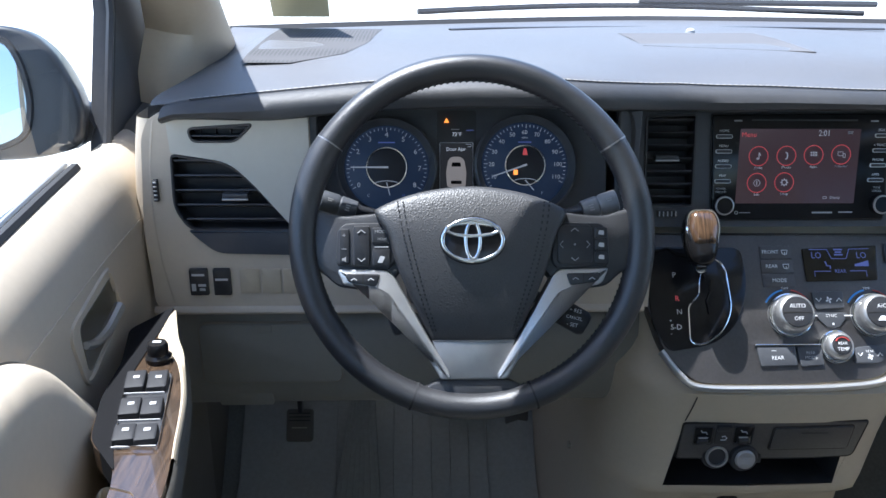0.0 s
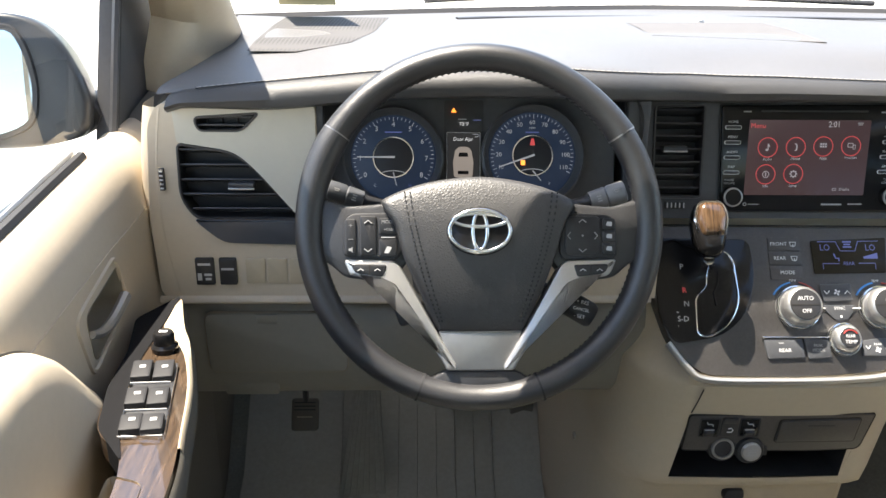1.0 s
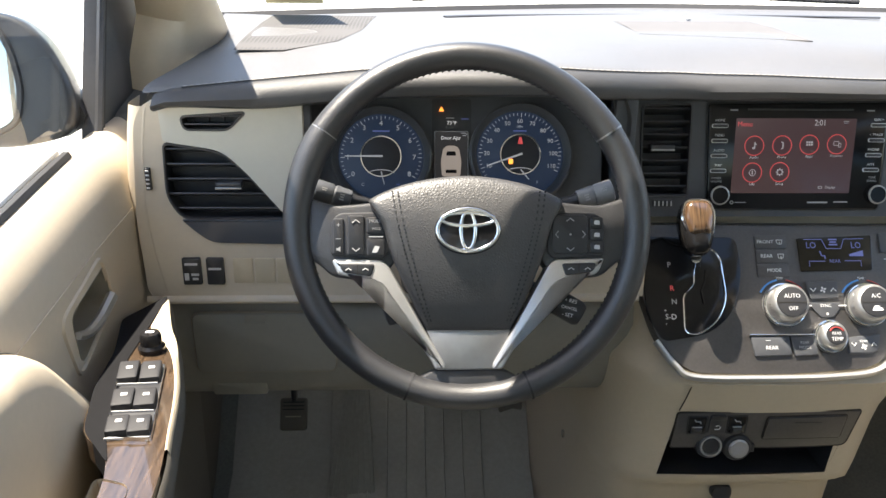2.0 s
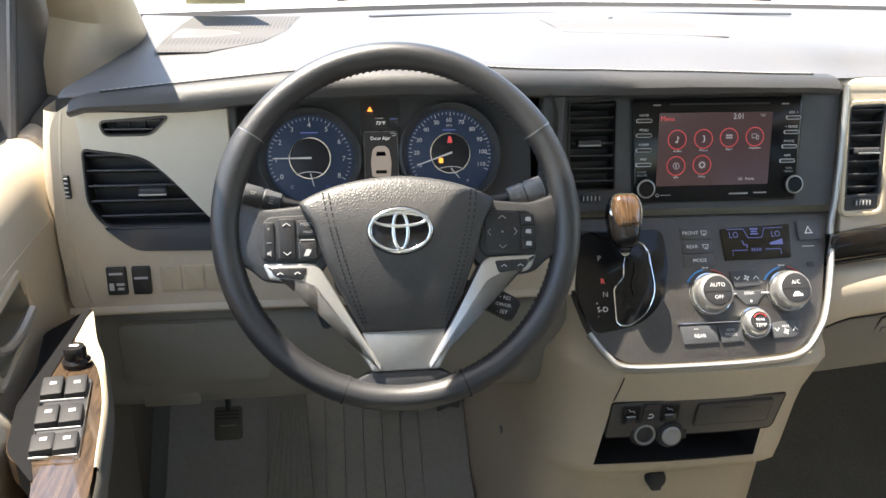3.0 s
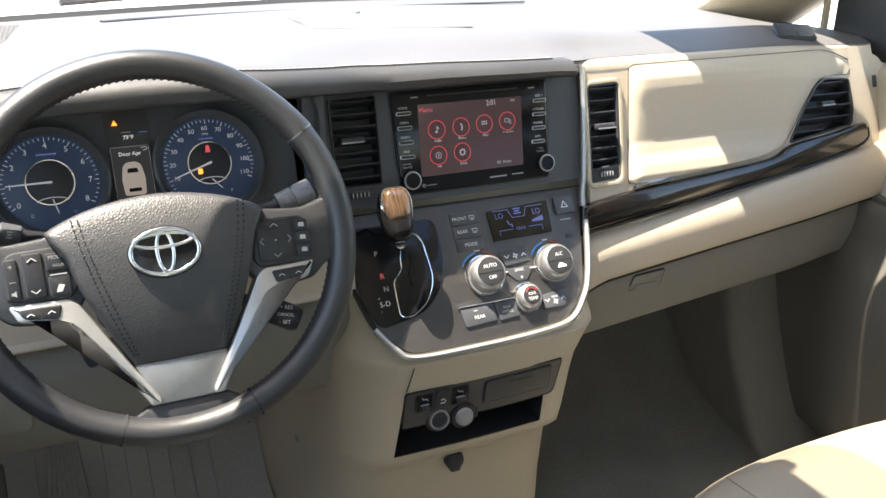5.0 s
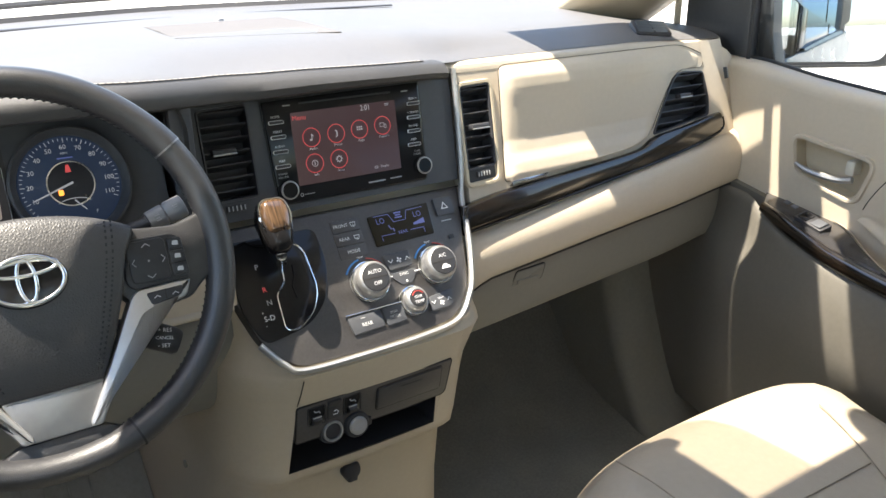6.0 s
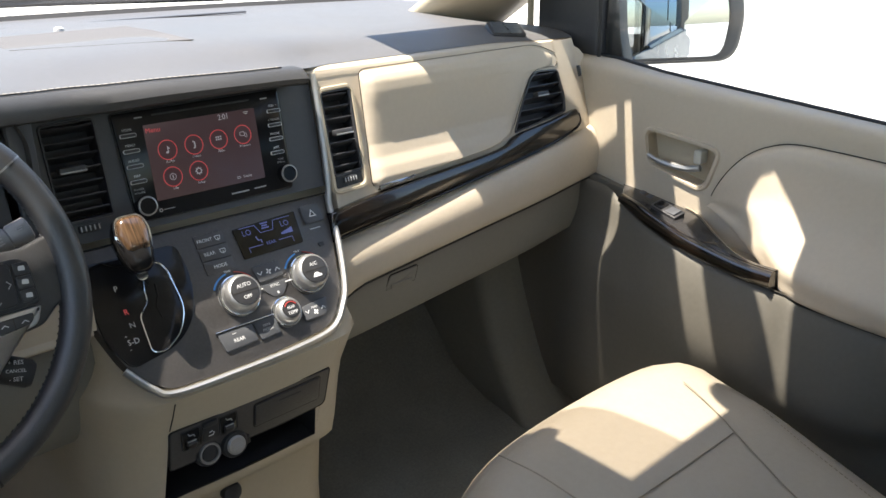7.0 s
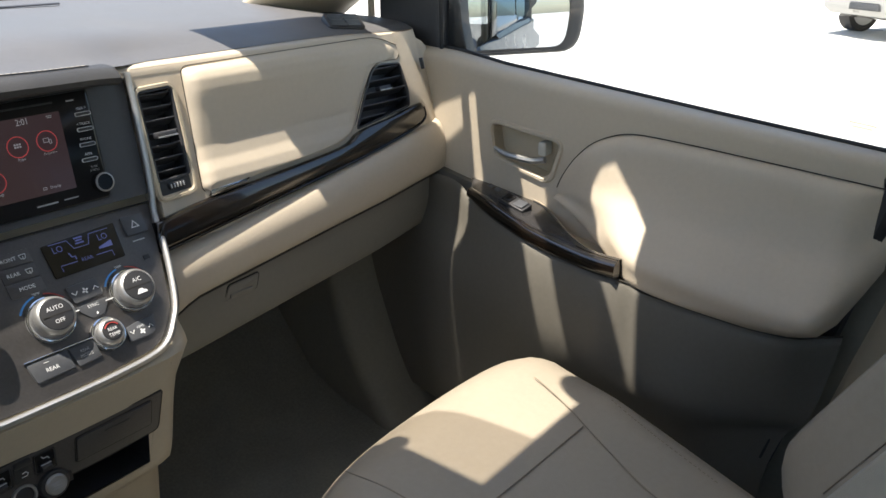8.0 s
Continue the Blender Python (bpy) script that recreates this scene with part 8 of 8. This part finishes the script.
def build_parked_car():
    car = thing("parked_car", "silver car parked across the sunlit lot", "car", (13.4, 0.2, -0.5))
    xc, dy = 13.4, -0.45
    rows = []
    for y, zb, zt, w in ((3.22, 0.05, 0.20, 0.62), (3.15, -0.18, 0.34, 0.78), (2.9, -0.24, 0.42, 0.86), (2.1, -0.26, 0.52, 0.90), (1.0, -0.27, 0.58, 0.91), (-0.4, -0.27, 0.60, 0.91), (-1.0, -0.22, 0.58, 0.86), (-1.3, -0.1, 0.45, 0.74)):
        rows.append([Vector((xc + w * a, y + dy, zb + (zt - zb) * b)) for a, b in ((-0.80, 0), (-0.97, 0.15), (-1.0, 0.5), (-0.96, 0.85), (-0.85, 1), (0, 1.05), (0.85, 1), (0.96, 0.85), (1, 0.5), (0.97, 0.15), (0.8, 0))])
    part("body", loft(rows, around=True, caps=True), CAR_SILVER, car, "silver bodywork")
    rows = []
    for y, z, w in ((2.0, 0.54, 0.74), (1.2, 0.98, 0.60), (-0.2, 1.0, 0.60), (-0.9, 0.60, 0.70)):
        rows.append([Vector((xc - w, y + dy, 0.55)), Vector((xc - w * 0.86, y + dy, z)), Vector((xc + w * 0.86, y + dy, z)), Vector((xc + w, y + dy, 0.55))])
    part("cabin", loft(rows), GLOSS, car, "dark glazed cabin")
    for yy in (2.35, -0.55):
        for sx in (-1, 1):
            m = axes((xc + sx * 0.84, yy + dy, -0.19), (0, 1, 0), (0, 0, 1))
            wh = part("wheel", lathe(m, [(0.31, -0.1), (0.31, 0.1), (0.26, 0.11), (0.001, 0.11)], 28), RUBBER, car)
            part("rim", lathe(m @ Matrix.Translation((0, 0, 0)), [(0.22, -0.112), (0.22, 0.112), (0.05, 0.118), (0.001, 0.118)], 20), SILVER, wh)
    part("headlight", box(Matrix.Translation((xc - 0.72, 3.08 + dy, 0.24)), 0.20, 0.18, 0.12, 0.03), CHROME, car, "headlight")
    part("fog_lamp", lathe(F((xc - 0.66, 3.19 + dy, -0.03), 0, 180), [(0.06, -0.05), (0.06, 0.02), (0.001, 0.025)], 18), BLACK, car, "fog lamp")
    part("bumper_grille", box(Matrix.Translation((xc, 3.19 + dy, -0.05)), 0.5, 0.08, 0.10, 0.03), BLACK, car)
    car.location = (14.9, 0.62, -0.5)
    car.rotation_euler = (0, 0, radians(60))


build_ground()
build_shell()
build_cowl_sides()
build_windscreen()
build_pillars()
dash = build_dash_top()
build_dash_left(dash)
build_dash_right(dash)
build_cluster()
build_wheel()
build_stack()
build_head_unit()
build_climate()
build_console()
build_mat()
build_footwell()
build_passenger_door()
build_driver_door()
build_mirrors()
build_seat()
build_rear_pillar()
build_own_body()
build_parked_car()
